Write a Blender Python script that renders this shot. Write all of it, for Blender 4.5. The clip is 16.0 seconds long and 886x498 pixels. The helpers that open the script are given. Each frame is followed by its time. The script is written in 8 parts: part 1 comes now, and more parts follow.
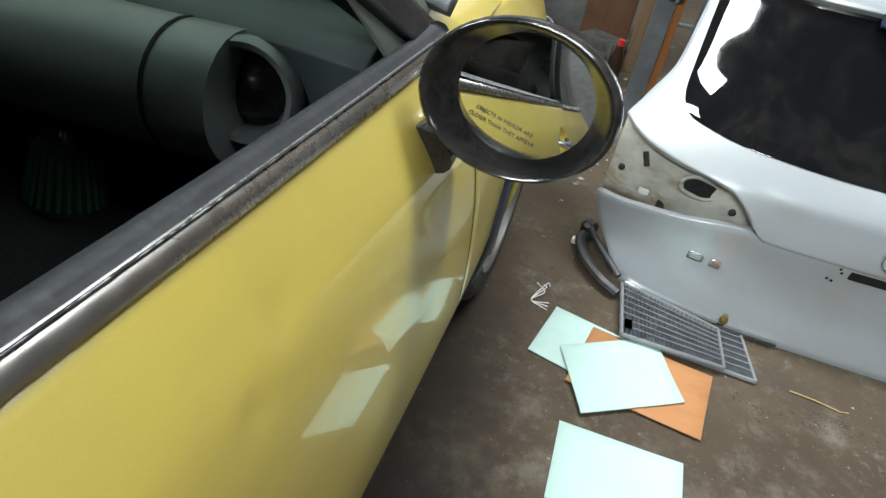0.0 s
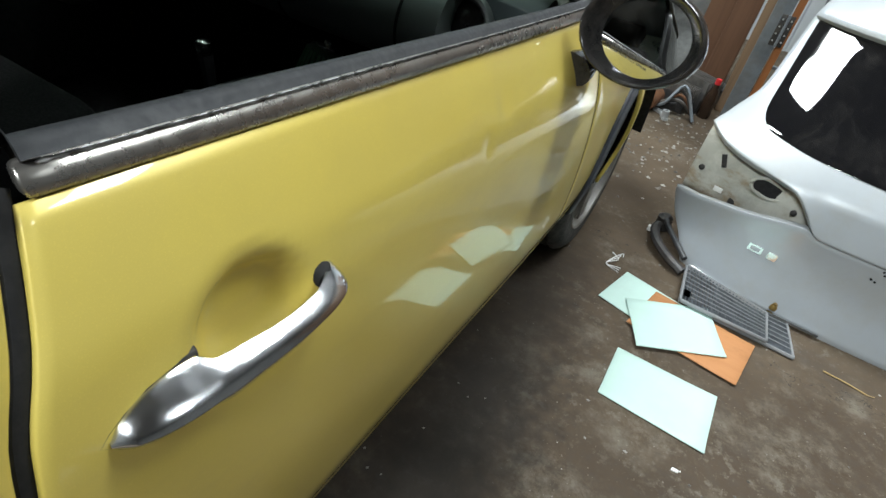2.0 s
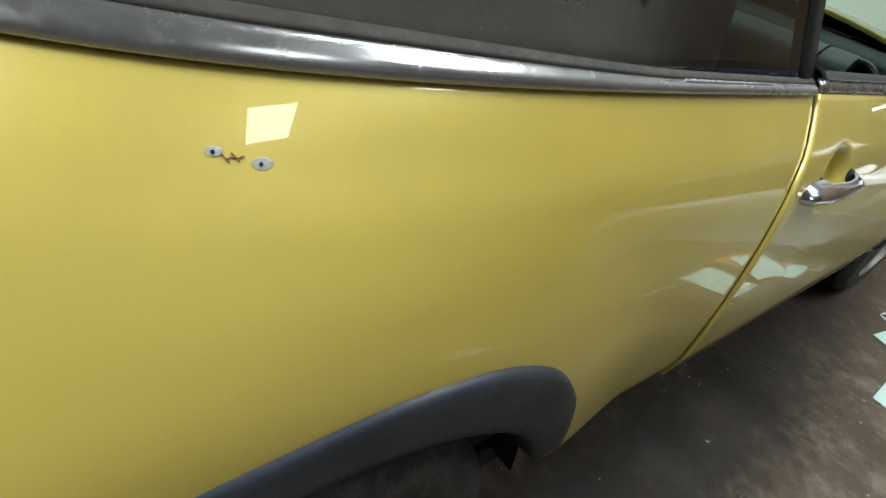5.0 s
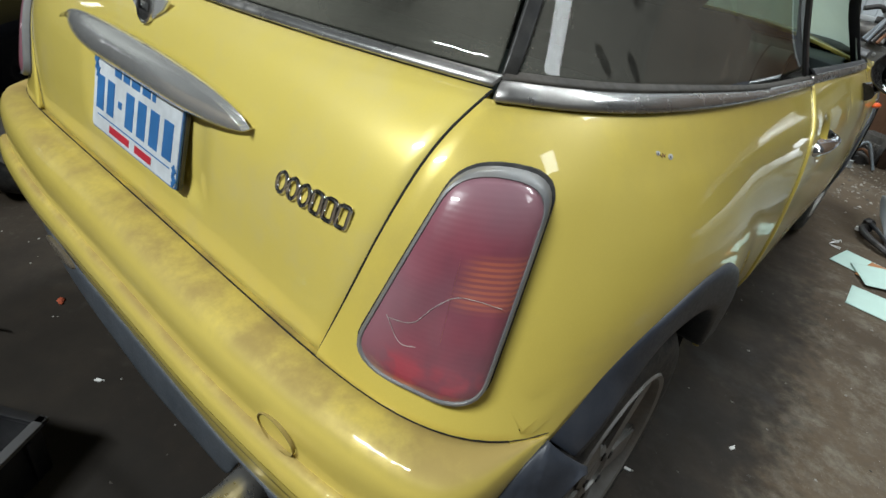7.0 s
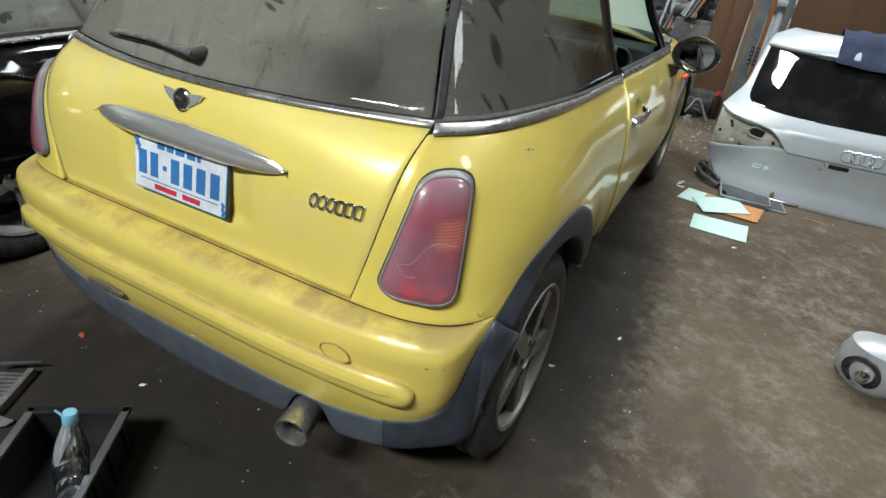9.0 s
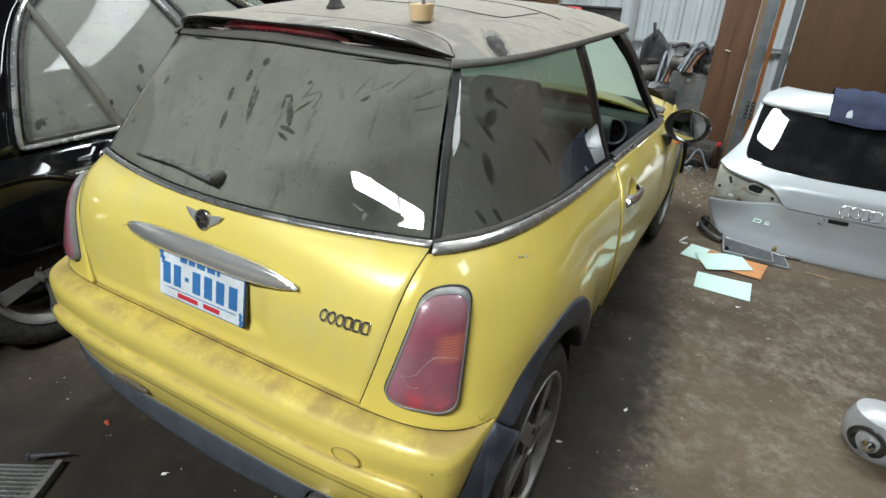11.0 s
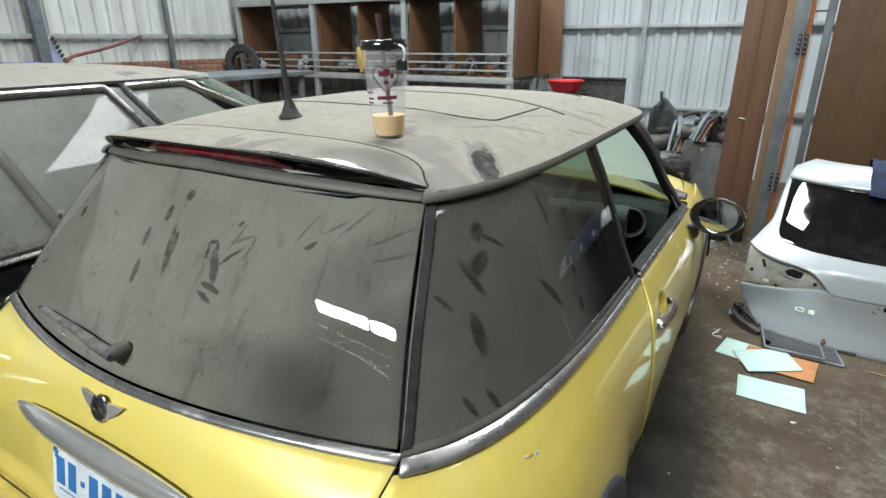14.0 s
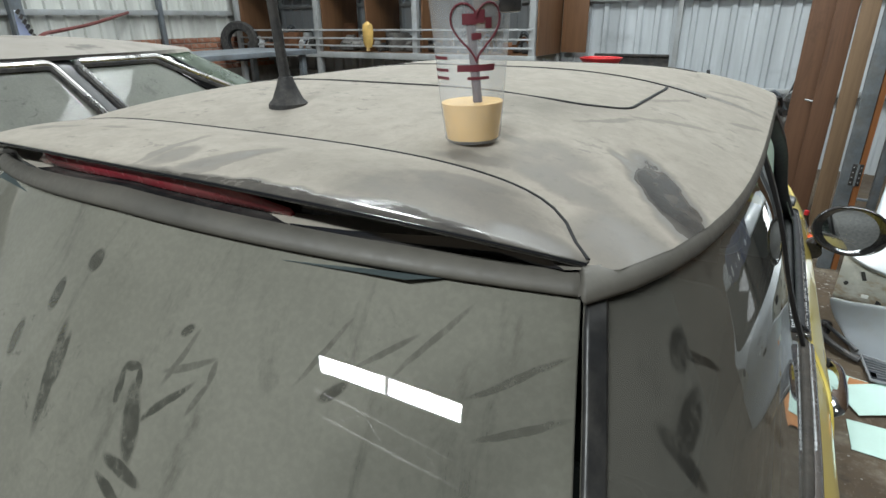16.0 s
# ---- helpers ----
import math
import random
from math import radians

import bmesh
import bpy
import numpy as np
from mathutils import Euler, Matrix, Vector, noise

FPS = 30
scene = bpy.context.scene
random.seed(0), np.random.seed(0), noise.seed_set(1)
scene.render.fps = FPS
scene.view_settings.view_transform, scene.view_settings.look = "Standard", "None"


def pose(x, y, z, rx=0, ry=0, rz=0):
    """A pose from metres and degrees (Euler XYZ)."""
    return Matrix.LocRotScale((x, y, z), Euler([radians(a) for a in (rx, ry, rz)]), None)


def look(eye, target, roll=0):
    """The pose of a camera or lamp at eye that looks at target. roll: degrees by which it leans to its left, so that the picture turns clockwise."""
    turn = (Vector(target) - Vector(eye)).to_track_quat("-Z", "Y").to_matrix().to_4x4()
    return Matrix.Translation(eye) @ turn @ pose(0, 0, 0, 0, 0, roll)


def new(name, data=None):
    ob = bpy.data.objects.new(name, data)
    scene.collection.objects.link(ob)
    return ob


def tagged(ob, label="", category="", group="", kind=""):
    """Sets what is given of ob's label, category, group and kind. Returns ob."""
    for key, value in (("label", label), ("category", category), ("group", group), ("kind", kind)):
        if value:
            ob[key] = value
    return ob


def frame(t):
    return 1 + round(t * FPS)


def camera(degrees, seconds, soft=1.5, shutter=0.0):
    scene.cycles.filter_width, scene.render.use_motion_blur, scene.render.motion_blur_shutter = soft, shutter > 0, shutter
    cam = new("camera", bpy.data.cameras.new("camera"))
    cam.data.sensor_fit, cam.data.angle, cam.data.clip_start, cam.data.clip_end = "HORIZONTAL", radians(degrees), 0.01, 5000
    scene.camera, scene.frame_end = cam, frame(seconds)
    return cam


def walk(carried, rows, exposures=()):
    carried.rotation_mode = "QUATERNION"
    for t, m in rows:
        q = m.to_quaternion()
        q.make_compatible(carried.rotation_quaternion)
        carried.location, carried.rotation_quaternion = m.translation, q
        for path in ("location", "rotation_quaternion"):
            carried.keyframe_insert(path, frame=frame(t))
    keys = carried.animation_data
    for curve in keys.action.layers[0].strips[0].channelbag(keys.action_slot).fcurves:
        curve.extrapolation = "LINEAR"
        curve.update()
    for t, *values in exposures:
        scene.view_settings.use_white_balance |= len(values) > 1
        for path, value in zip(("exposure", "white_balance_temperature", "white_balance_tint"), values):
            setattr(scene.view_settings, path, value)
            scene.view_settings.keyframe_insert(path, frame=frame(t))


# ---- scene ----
cam = camera(77.0, 16.0)
PATH = [
    (0, (0.947, 1.624, 1.107), (0.539, 3.111, -0.166), 8.0),
    (0.5, (0.977, 1.532, 1.097), (0.509, 3.02, -0.154), 9.1),
    (1, (0.989, 1.444, 1.101), (0.414, 2.887, -0.159), 10.4),
    (1.5, (1.019, 1.32, 1.084), (0.377, 2.765, -0.14), 12.0),
    (2, (1.034, 1.171, 1.097), (0.381, 2.623, -0.114), 12.4),
    (2.5, (1.032, 1.052, 1.11), (0.373, 2.514, -0.084), 12.5),
    (3, (1.047, 0.984, 1.117), (0.369, 2.459, -0.052), 12.5),
    (3.5, (1.081, 0.917, 1.103), (0.295, 2.344, -0.056), 13.4),
    (4, (1.061, 0.741, 1.104), (0.108, 2.069, -0.05), 17.0),
    (4.5, (1.053, 0.506, 1.096), (0.01, 1.765, -0.056), 15.8),
    (5, (1.025, 0.315, 1.070), (-0.127, 1.468, -0.089), 15.6),
    (5.2, (1.007, 0.251, 1.070), (-0.184, 1.366, -0.087), 15.5),
    (7.3, (0.948, -0.352, 1.138), (-0.037, 1.052, 0.108), 8.6),
    (7.5, (0.951, -0.398, 1.15), (0.005, 1.035, 0.124), 7.9),
    (8, (1.019, -0.6, 1.194), (0.182, 0.903, 0.174), 5.9),
    (8.5, (1.09, -0.703, 1.256), (0.302, 0.826, 0.236), 5.1),
    (8.7, (1.105, -0.718, 1.284), (0.321, 0.812, 0.261), 5.0),
    (10.8, (1.141, -0.712, 1.479), (0.299, 0.858, 0.57), 2.2),
    (11, (1.136, -0.71, 1.505), (0.274, 0.853, 0.602), 2.2),
    (11.5, (1.115, -0.697, 1.539), (0.214, 0.865, 0.675), 1.6),
    (12, (1.106, -0.677, 1.556), (0.188, 0.898, 0.734), 1.2),
    (12.5, (1.105, -0.647, 1.57), (0.177, 0.943, 0.788), 0.7),
    (13, (1.088, -0.565, 1.579), (0.154, 1.036, 0.826), 0.3),
    (13.5, (1.063, -0.436, 1.578), (0.123, 1.172, 0.85), -0.1),
    (14, (0.991, -0.32, 1.563), (0.045, 1.295, 0.858), -0.3),
    (14.5, (0.841, -0.217, 1.547), (-0.096, 1.403, 0.841), -0.2),
    (15, (0.724, -0.11, 1.52), (-0.191, 1.516, 0.8), -0.7),
    (15.5, (0.657, 0.014, 1.501), (-0.241, 1.635, 0.75), -0.8),
    (16, (0.59, 0.085, 1.5), (-0.354, 1.675, 0.739), -0.6),
]
walk(cam, [(t, look(eye, target, roll)) for t, eye, target, roll in PATH],
     [(0.0, 0.0), (3.0, 0.0), (4.0, 0.08), (5.0, -0.12), (7.4, -0.42), (8.6, -0.12), (11.0, -0.10), (13.0, -0.03), (14.5, -0.06), (16.0, -0.22)])

# ---- world and large lights ----
world = bpy.data.worlds.new("world")
scene.world = world
world.use_nodes = True
wn = world.node_tree.nodes
sky = wn.new("ShaderNodeTexSky")
sky.sky_type, sky.sun_disc = "NISHITA", False
sky.sun_elevation, sky.sun_rotation = radians(52), radians(200)
world.node_tree.links.new(sky.outputs[0], wn["Background"].inputs[0])
wn["Background"].inputs[1].default_value = 0.12


def daylight(name, m, sx, sy, power, colour=(0.91, 0.985, 1.0)):
    """Daylight that falls through an opening of the hall, as an area lamp in that opening."""
    d = bpy.data.lights.new(name, "AREA")
    d.shape, d.size, d.size_y, d.energy, d.color = "RECTANGLE", sx, sy, power, colour
    ob = new(name, d)
    ob.matrix_world = m
    return ob


# daylight through the translucent bands in the roof: over the cars, beside them, and behind
daylight("skylight", pose(-1.5, 2.85, 5.16, 0, 0, -17), 1.7, 0.5, 200)
# front lamp is added fill light; no roof opening is known there
daylight("front_fill", pose(1.6, 3.75, 5.16), 3.4, 0.7, 300)
daylight("side_skylight", pose(4.6, 1.4, 5.16), 1.3, 0.7, 40)
# far lamp is an added brightener for the left walls, not a known opening
daylight("far_fill", pose(-4.0, 5.2, 5.16), 2.4, 0.6, 170)
for k in (0, 1):
    daylight("rear_skylight", pose(0.05, -3.85, 5.16, 0, 0, 9) @ pose(1.2 * k - 0.6, 0, 0), 1.13, 0.36, 360)

# ---- materials ----
class Nodes:
    """A short way to write node materials."""

    def __init__(self, name):
        self.mat = bpy.data.materials.new(name)
        self.mat.use_nodes = True
        self.t = self.mat.node_tree
        self.t.nodes.clear()
        self.out = self.t.nodes.new("ShaderNodeOutputMaterial")
        self.sep = None
        self.coord = self.t.nodes.new("ShaderNodeTexCoord").outputs["Object"]

    def node(self, kind, **inputs):
        n = self.t.nodes.new(kind)
        for k, v in inputs.items():
            self.put(n.inputs[k.replace("_", " ")], v)
        return n

    def put(self, socket, v):
        if isinstance(v, bpy.types.NodeSocket):
            self.t.links.new(v, socket)
        elif isinstance(v, tuple) and len(v) == 3 and socket.type == "RGBA":
            socket.default_value = (*v, 1)
        else:
            socket.default_value = v

    def noise(self, scale, detail=4, rough=0.55, stretch=(1, 1, 1), distort=0.0):
        m = self.node("ShaderNodeMapping", Vector=self.coord)
        m.inputs["Scale"].default_value = stretch
        return self.node("ShaderNodeTexNoise", Vector=m.outputs[0], Scale=scale, Detail=detail, Roughness=rough, Distortion=distort).outputs["Fac"]

    def step(self, v, lo, hi, a=0.0, b=1.0):
        n = self.node("ShaderNodeMapRange")
        n.interpolation_type = "SMOOTHSTEP"
        for i, x in enumerate((v, lo, hi, a, b)):
            self.put(n.inputs[i], x)
        return n.outputs[0]

    def math(self, op, a, b=0.0, clamp=False):
        n = self.node("ShaderNodeMath")
        n.operation, n.use_clamp = op, clamp
        self.put(n.inputs[0], a)
        self.put(n.inputs[1], b)
        return n.outputs[0]

    def mix(self, f, a, b):
        n = self.node("ShaderNodeMix")
        n.data_type = "RGBA"
        self.put(n.inputs[0], f)
        self.put(n.inputs[6], a)
        self.put(n.inputs[7], b)
        return n.outputs[2]

    def bump(self, height, strength=0.2, distance=0.002):
        return self.node("ShaderNodeBump", Height=height, Strength=strength, Distance=distance).outputs[0]

    def bsdf(self, colour, rough=0.5, metal=0.0, normal=None, **more):
        n = self.node("ShaderNodeBsdfPrincipled")
        self.put(n.inputs["Base Color"], colour)
        self.put(n.inputs["Roughness"], rough)
        self.put(n.inputs["Metallic"], metal)
        if normal is not None:
            self.put(n.inputs["Normal"], normal)
        for k, v in more.items():
            self.put(n.inputs[k.replace("_", " ")], v)
        return n.outputs[0]

    def blend(self, f, a, b):
        n = self.node("ShaderNodeMixShader")
        for i, x in enumerate((f, a, b)):
            self.put(n.inputs[i], x)
        return n.outputs[0]

    def mark(self, axes, cx, cz, a, b, turn=0.0, warp=0.012, soft=0.35):
        """A smeared oval of half-axes a and b round (cx, cz), turned by so many degrees, as a 0..1 mask."""
        if self.sep is None:
            m = self.node("ShaderNodeTexNoise", Vector=self.coord, Scale=22.0, Detail=3.0)
            sub = self.node("ShaderNodeVectorMath")
            sub.operation = "SUBTRACT"
            self.put(sub.inputs[0], m.outputs["Color"])
            sub.inputs[1].default_value = (0.5, 0.5, 0.5)
            mul = self.node("ShaderNodeVectorMath")
            mul.operation = "SCALE"
            self.put(mul.inputs[0], sub.outputs[0])
            mul.inputs["Scale"].default_value = warp * 2
            add = self.node("ShaderNodeVectorMath")
            add.operation = "ADD"
            self.put(add.inputs[0], self.coord)
            self.put(add.inputs[1], mul.outputs[0])
            self.sep = self.node("ShaderNodeSeparateXYZ", Vector=add.outputs[0])
        x = self.math("SUBTRACT", self.sep.outputs[axes[0]], cx)
        z = self.math("SUBTRACT", self.sep.outputs[axes[1]], cz)
        c, s = math.cos(radians(turn)), math.sin(radians(turn))
        u = self.math("ADD", self.math("MULTIPLY", x, c / a), self.math("MULTIPLY", z, s / a))
        v = self.math("ADD", self.math("MULTIPLY", x, -s / b), self.math("MULTIPLY", z, c / b))
        d = self.math("ADD", self.math("MULTIPLY", u, u), self.math("MULTIPLY", v, v))
        return self.step(d, 1 + soft, 1 - soft)

    def done(self, shader):
        self.t.links.new(shader, self.out.inputs[0])
        return self.mat


def plain(name, colour, rough=0.5, metal=0.0, vary=0.25, scale=6.0, grain=60.0, relief=0.08, dust=0.0, dust_colour=(0.30, 0.27, 0.23), **more):
    """A surface with a blotch at one scale, a grain at another, and an uneven coat of dust."""
    n = Nodes(name)
    big, fine = n.noise(scale, 5), n.noise(grain, 4, 0.65)
    dark = tuple(c * (1 - vary) for c in colour)
    light = tuple(min(1, c * (1 + vary * 0.6)) for c in colour)
    col = n.mix(n.step(n.math("ADD", n.math("MULTIPLY", big, 0.7), n.math("MULTIPLY", fine, 0.3)), 0.3, 0.7), dark, light)
    r = n.step(fine, 0.3, 0.7, max(0.02, rough * 0.85), min(1, rough * 1.15))
    if dust:
        f = n.math("MULTIPLY", n.step(n.noise(scale * 1.7, 6, 0.7), 0.35, 0.75), dust)
        col = n.mix(f, col, dust_colour)
        r = n.math("MAXIMUM", r, n.math("MULTIPLY", f, 0.9))
    return n.done(n.bsdf(col, r, metal, n.bump(fine, relief), **more))


def car_paint(name, colour, deep, dust=0.35, smears=0.16, dirt=(0.36, 0.29, 0.16)):
    """Clear-coated paint with fine flakes, faint scuffs and thin dust on what faces up."""
    n = Nodes(name)
    flake = n.noise(900, 2)
    big = n.noise(2.2, 4)
    col = n.mix(n.step(big, 0.3, 0.75), deep, colour)
    col = n.mix(n.step(flake, 0.5, 0.8, 0, 0.25), col, tuple(min(1, c * 1.25) for c in colour))
    up = n.node("ShaderNodeSeparateXYZ", Vector=n.node("ShaderNodeNewGeometry").outputs["Normal"]).outputs[2]
    film = n.math("MULTIPLY", n.step(up, 0.25, 0.95), n.step(n.noise(5, 6, 0.65), 0.3, 0.62))
    speck = n.step(n.noise(38, 6, 0.75), 0.62, 0.74, 0, 0.35)
    f = n.math("MULTIPLY", n.math("MAXIMUM", film, n.math("MULTIPLY", speck, 0.3)), dust, True)
    smear = n.step(n.noise(7, 5, 0.7, (1, 0.35, 1)), 0.42, 0.72, 0, smears)
    f = n.math("MAXIMUM", f, smear)
    col = n.mix(f, col, dirt)
    rough = n.math("ADD", n.step(f, 0, 1, 0.34, 0.8), 0.0)
    coat = n.step(n.noise(16, 5, 0.7), 0.4, 0.8, 0.003, 0.03)
    return n.done(n.bsdf(col, rough, 0.15, n.bump(n.noise(3, 2), 0.02, 0.01), Coat_Weight=n.step(f, 0.15, 0.9, 0.85, 0.1), Coat_Roughness=coat))


def dusty_glass(name, dust, axes, marks, thick=0.72, tint=(0.35, 0.42, 0.38), wiped=None, thin=None, sheen=0.55):
    """Tinted car glass under a film of dust, rubbed clear where hands have smeared it."""
    n = Nodes(name)
    film = n.step(n.noise(3.5, 5, 0.6), 0.15, 0.8, thick * 0.78, thick * 1.14)
    streak = n.step(n.noise(9, 6, 0.7, (2.2, 1, 0.45), 0.4), 0.54, 0.74, 0, 0.35)
    smear = n.math("MULTIPLY", n.step(n.noise(26, 6, 0.75, (1, 1, 1.6), 0.8), 0.56, 0.66, 0, 0.4), n.step(n.noise(4.5, 3), 0.5, 0.62))
    grain = n.step(n.noise(160, 3), 0.35, 0.7, 0.95, 1.04)
    clear = n.math("MAXIMUM", streak, smear)
    brush = n.step(n.noise(85, 4, 0.7, (1, 1, 0.35)), 0.3, 0.58, 0.45, 1.0)
    for m in marks:
        clear = n.math("MAXIMUM", clear, n.math("MULTIPLY", n.math("MULTIPLY", n.mark(axes, *m, 0.004, 0.5), brush), (0.38 if m[3] < 0.0031 else 0.66) if m[3] < 0.03 else 0.3))
    f = n.math("MULTIPLY", n.math("MULTIPLY", film, grain), n.math("SUBTRACT", 1.0, clear), True)
    if wiped:
        along = n.node("ShaderNodeSeparateXYZ", Vector=n.coord).outputs[axes[0]]
        along = n.math("ADD", along, n.math("MULTIPLY", n.math("SUBTRACT", n.noise(6, 4), 0.5), 0.25))
        f = n.math("MULTIPLY", f, n.step(along, wiped[0], wiped[1], 1.0, wiped[2]))
    if thin:
        for m in thin:
            f = n.math("MULTIPLY", f, n.math("SUBTRACT", 1.0, n.math("MULTIPLY", n.mark(axes, *m[:5], 0.004, 0.75), m[5])))
    dustc = n.mix(n.noise(12, 5), tuple(c * 0.8 for c in dust), dust)
    fresnel = n.node("ShaderNodeFresnel", IOR=1.5).outputs[0]
    glass = n.blend(fresnel, n.node("ShaderNodeBsdfTransparent", Color=tint).outputs[0], n.node("ShaderNodeBsdfGlossy", Color=(1, 1, 1), Roughness=0.012).outputs[0])
    dull = n.bsdf(dustc, 0.75, 0.0, None, Coat_Weight=sheen, Coat_Roughness=0.02)
    return n.done(n.blend(f, glass, dull))


def clear_glass(name, tint=(0.75, 0.8, 0.78), rough=0.01, film=(0.35, 0.6)):
    n = Nodes(name)
    fresnel = n.node("ShaderNodeFresnel", IOR=1.5).outputs[0]
    smear = n.step(n.noise(8, 5, 0.7), 0.35, 0.8, *film)
    base = n.blend(fresnel, n.node("ShaderNodeBsdfTransparent", Color=tint).outputs[0], n.node("ShaderNodeBsdfGlossy", Color=(1, 1, 1), Roughness=rough).outputs[0])
    film = n.blend(0.55, n.bsdf((0.30, 0.33, 0.285), 0.8), n.node("ShaderNodeBsdfTranslucent", Color=(0.34, 0.42, 0.36)).outputs[0])
    return n.done(n.blend(smear, base, film))


def concrete(name):
    """Worn workshop floor: pale scuffed patches, brown oil stains, cracks and grit, and painted shade by the car."""
    n = Nodes(name)
    big, mid, fine = n.noise(0.7, 5, 0.6), n.noise(3.2, 8, 0.68), n.noise(34, 6, 0.7)
    col = n.mix(n.step(big, 0.35, 0.62), (0.060, 0.041, 0.025), (0.110, 0.080, 0.051))
    worn = n.mark((0, 1), 1.7, 1.3, 0.9, 1.3, 10, 0.12, 0.98)
    scuff = n.math("MULTIPLY", n.step(n.math("ADD", mid, n.math("MULTIPLY", worn, 0.10)), 0.5, 0.66), n.step(n.noise(9, 9, 0.8), 0.40, 0.62))
    col = n.mix(n.math("MULTIPLY", scuff, 0.62), col, (0.215, 0.190, 0.150))
    pits = n.math("MULTIPLY", n.step(n.noise(26, 5, 0.7), 0.52, 0.64, 0, 0.5), n.step(n.noise(2.1, 4), 0.45, 0.6))
    col = n.mix(pits, col, (0.19, 0.17, 0.135))
    oil = n.step(n.noise(1.6, 6, 0.62, (1, 1.4, 1)), 0.56, 0.72, 0, 0.75)
    col = n.mix(oil, col, (0.045, 0.034, 0.027))
    col = n.mix(n.step(fine, 0.4, 0.75, 0, 0.45), col, (0.06, 0.05, 0.042))
    col = n.mix(n.step(n.noise(120, 3), 0.66, 0.76, 0, 0.5), col, (0.42, 0.39, 0.34))
    # shade behind and along the hatchback, painted into the floor as soft dark ovals
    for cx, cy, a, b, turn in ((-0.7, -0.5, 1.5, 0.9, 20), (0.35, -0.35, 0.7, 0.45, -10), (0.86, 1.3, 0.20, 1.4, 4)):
        car_shade = n.math("MULTIPLY", n.mark((0, 1), cx, cy, a, b, turn, 0.12, 0.98), n.step(n.noise(5, 5), 0.2, 0.6, 0.72, 0.94))
        col = n.mix(car_shade, col, (0.013, 0.0105, 0.0085))
    crack = n.mark((0, 1), 1.52, 2.709, 0.075, 0.0022, 1, 0.12, 0.6)
    for cx, cy, a, turn in ((1.63, 2.728, 0.06, 12), (1.466, 2.73, 0.022, -70), (1.76, 2.75, 0.08, 8), (1.92, 2.745, 0.09, -6), (1.36, 3.3, 0.10, 35), (0.88, 2.98, 0.10, -28)):
        crack = n.math("MAXIMUM", crack, n.mark((0, 1), cx, cy, a, 0.0020, turn, 0.12, 0.6))
    col = n.mix(n.math("MULTIPLY", crack, 0.8), col, (0.022, 0.018, 0.015))
    rough = n.step(n.math("ADD", n.math("MULTIPLY", oil, -0.5), mid), 0.0, 0.7, 0.42, 0.85)
    h = n.math("SUBTRACT", n.math("ADD", n.math("MULTIPLY", mid, 0.6), n.math("MULTIPLY", fine, 0.4)), n.math("MULTIPLY", crack, 1.5))
    return n.done(n.bsdf(col, rough, 0.0, n.bump(h, 0.35, 0.004), Specular_IOR_Level=0.3))


def wood(name, a, b, along=2, scale=7.0, stain=0.3, rough=0.6):
    n = Nodes(name)
    st = [1.0, 1.0, 1.0]
    st[along] = 0.06
    grain = n.noise(scale * 4, 8, 0.7, tuple(st), 1.2)
    wide = n.noise(scale * 0.6, 4, 0.6, tuple(st))
    rnd = n.node("ShaderNodeObjectInfo").outputs["Random"]
    f = n.math("ADD", n.math("MULTIPLY", grain, 0.7), n.math("MULTIPLY", wide, 0.5))
    f = n.math("ADD", f, n.math("MULTIPLY", rnd, 0.12))
    col = n.mix(n.step(f, 0.35, 0.85), a, b)
    col = n.mix(n.step(n.noise(2.3, 6, 0.7), 0.55, 0.75, 0, stain), col, tuple(c * 0.3 for c in a))
    return n.done(n.bsdf(col, rough, 0.0, n.bump(grain, 0.25, 0.002)))


YELLOW = car_paint("yellow_paint", (0.80, 0.64, 0.14), (0.73, 0.57, 0.11))
# tailgate yellow, streaked paler than the body's
GATE_PAINT = car_paint("paler_yellow_paint", (0.80, 0.65, 0.16), (0.75, 0.60, 0.135), 0.35, 0.28, (0.62, 0.54, 0.33))
n = Nodes("black_lacquer")
f = n.step(n.noise(6, 6, 0.7), 0.45, 0.75, 0.0, 0.05)
f = n.math("MAXIMUM", f, n.step(n.noise(55, 5, 0.75), 0.64, 0.76, 0, 0.10))
BLACK_PAINT = n.done(n.bsdf(n.mix(f, (0.003, 0.003, 0.0035), (0.16, 0.15, 0.13)), n.step(f, 0, 0.1, 0.05, 0.22), 0.0, Specular_IOR_Level=0.32))
BUMPER_PAINT = car_paint("dusty_yellow_paint", (0.78, 0.62, 0.145), (0.74, 0.58, 0.125), 0.85, 0.10, (0.31, 0.215, 0.075))
SILVER = car_paint("silver_paint", (0.47, 0.505, 0.54), (0.42, 0.455, 0.49), 0.12)
HANDLE_CHROME = plain("handle_chrome", (0.85, 0.87, 0.90), 0.17, 1.0, 0.06, 9, 80, 0.0)
CHROME = plain("chrome", (0.78, 0.78, 0.78), 0.13, 1.0, 0.15, 9, 80, 0.03, dust=0.25, dust_colour=(0.3, 0.28, 0.25))
DUSTY_CHROME = plain("dusty_chrome", (0.82, 0.82, 0.81), 0.17, 0.76, 0.05, 3, 40, 0.0, dust=0.25, dust_colour=(0.58, 0.57, 0.54))
DULL_CHROME = plain("dull_chrome", (0.52, 0.52, 0.52), 0.24, 0.85, 0.12, 2.2, 60, 0.01, dust=0.75, dust_colour=(0.27, 0.245, 0.22))
BROWN_TRIM = plain("tarnished_trim", (0.42, 0.40, 0.375), 0.28, 0.85, 0.25, 2.6, 60, 0.02, dust=0.6, dust_colour=(0.24, 0.222, 0.20))
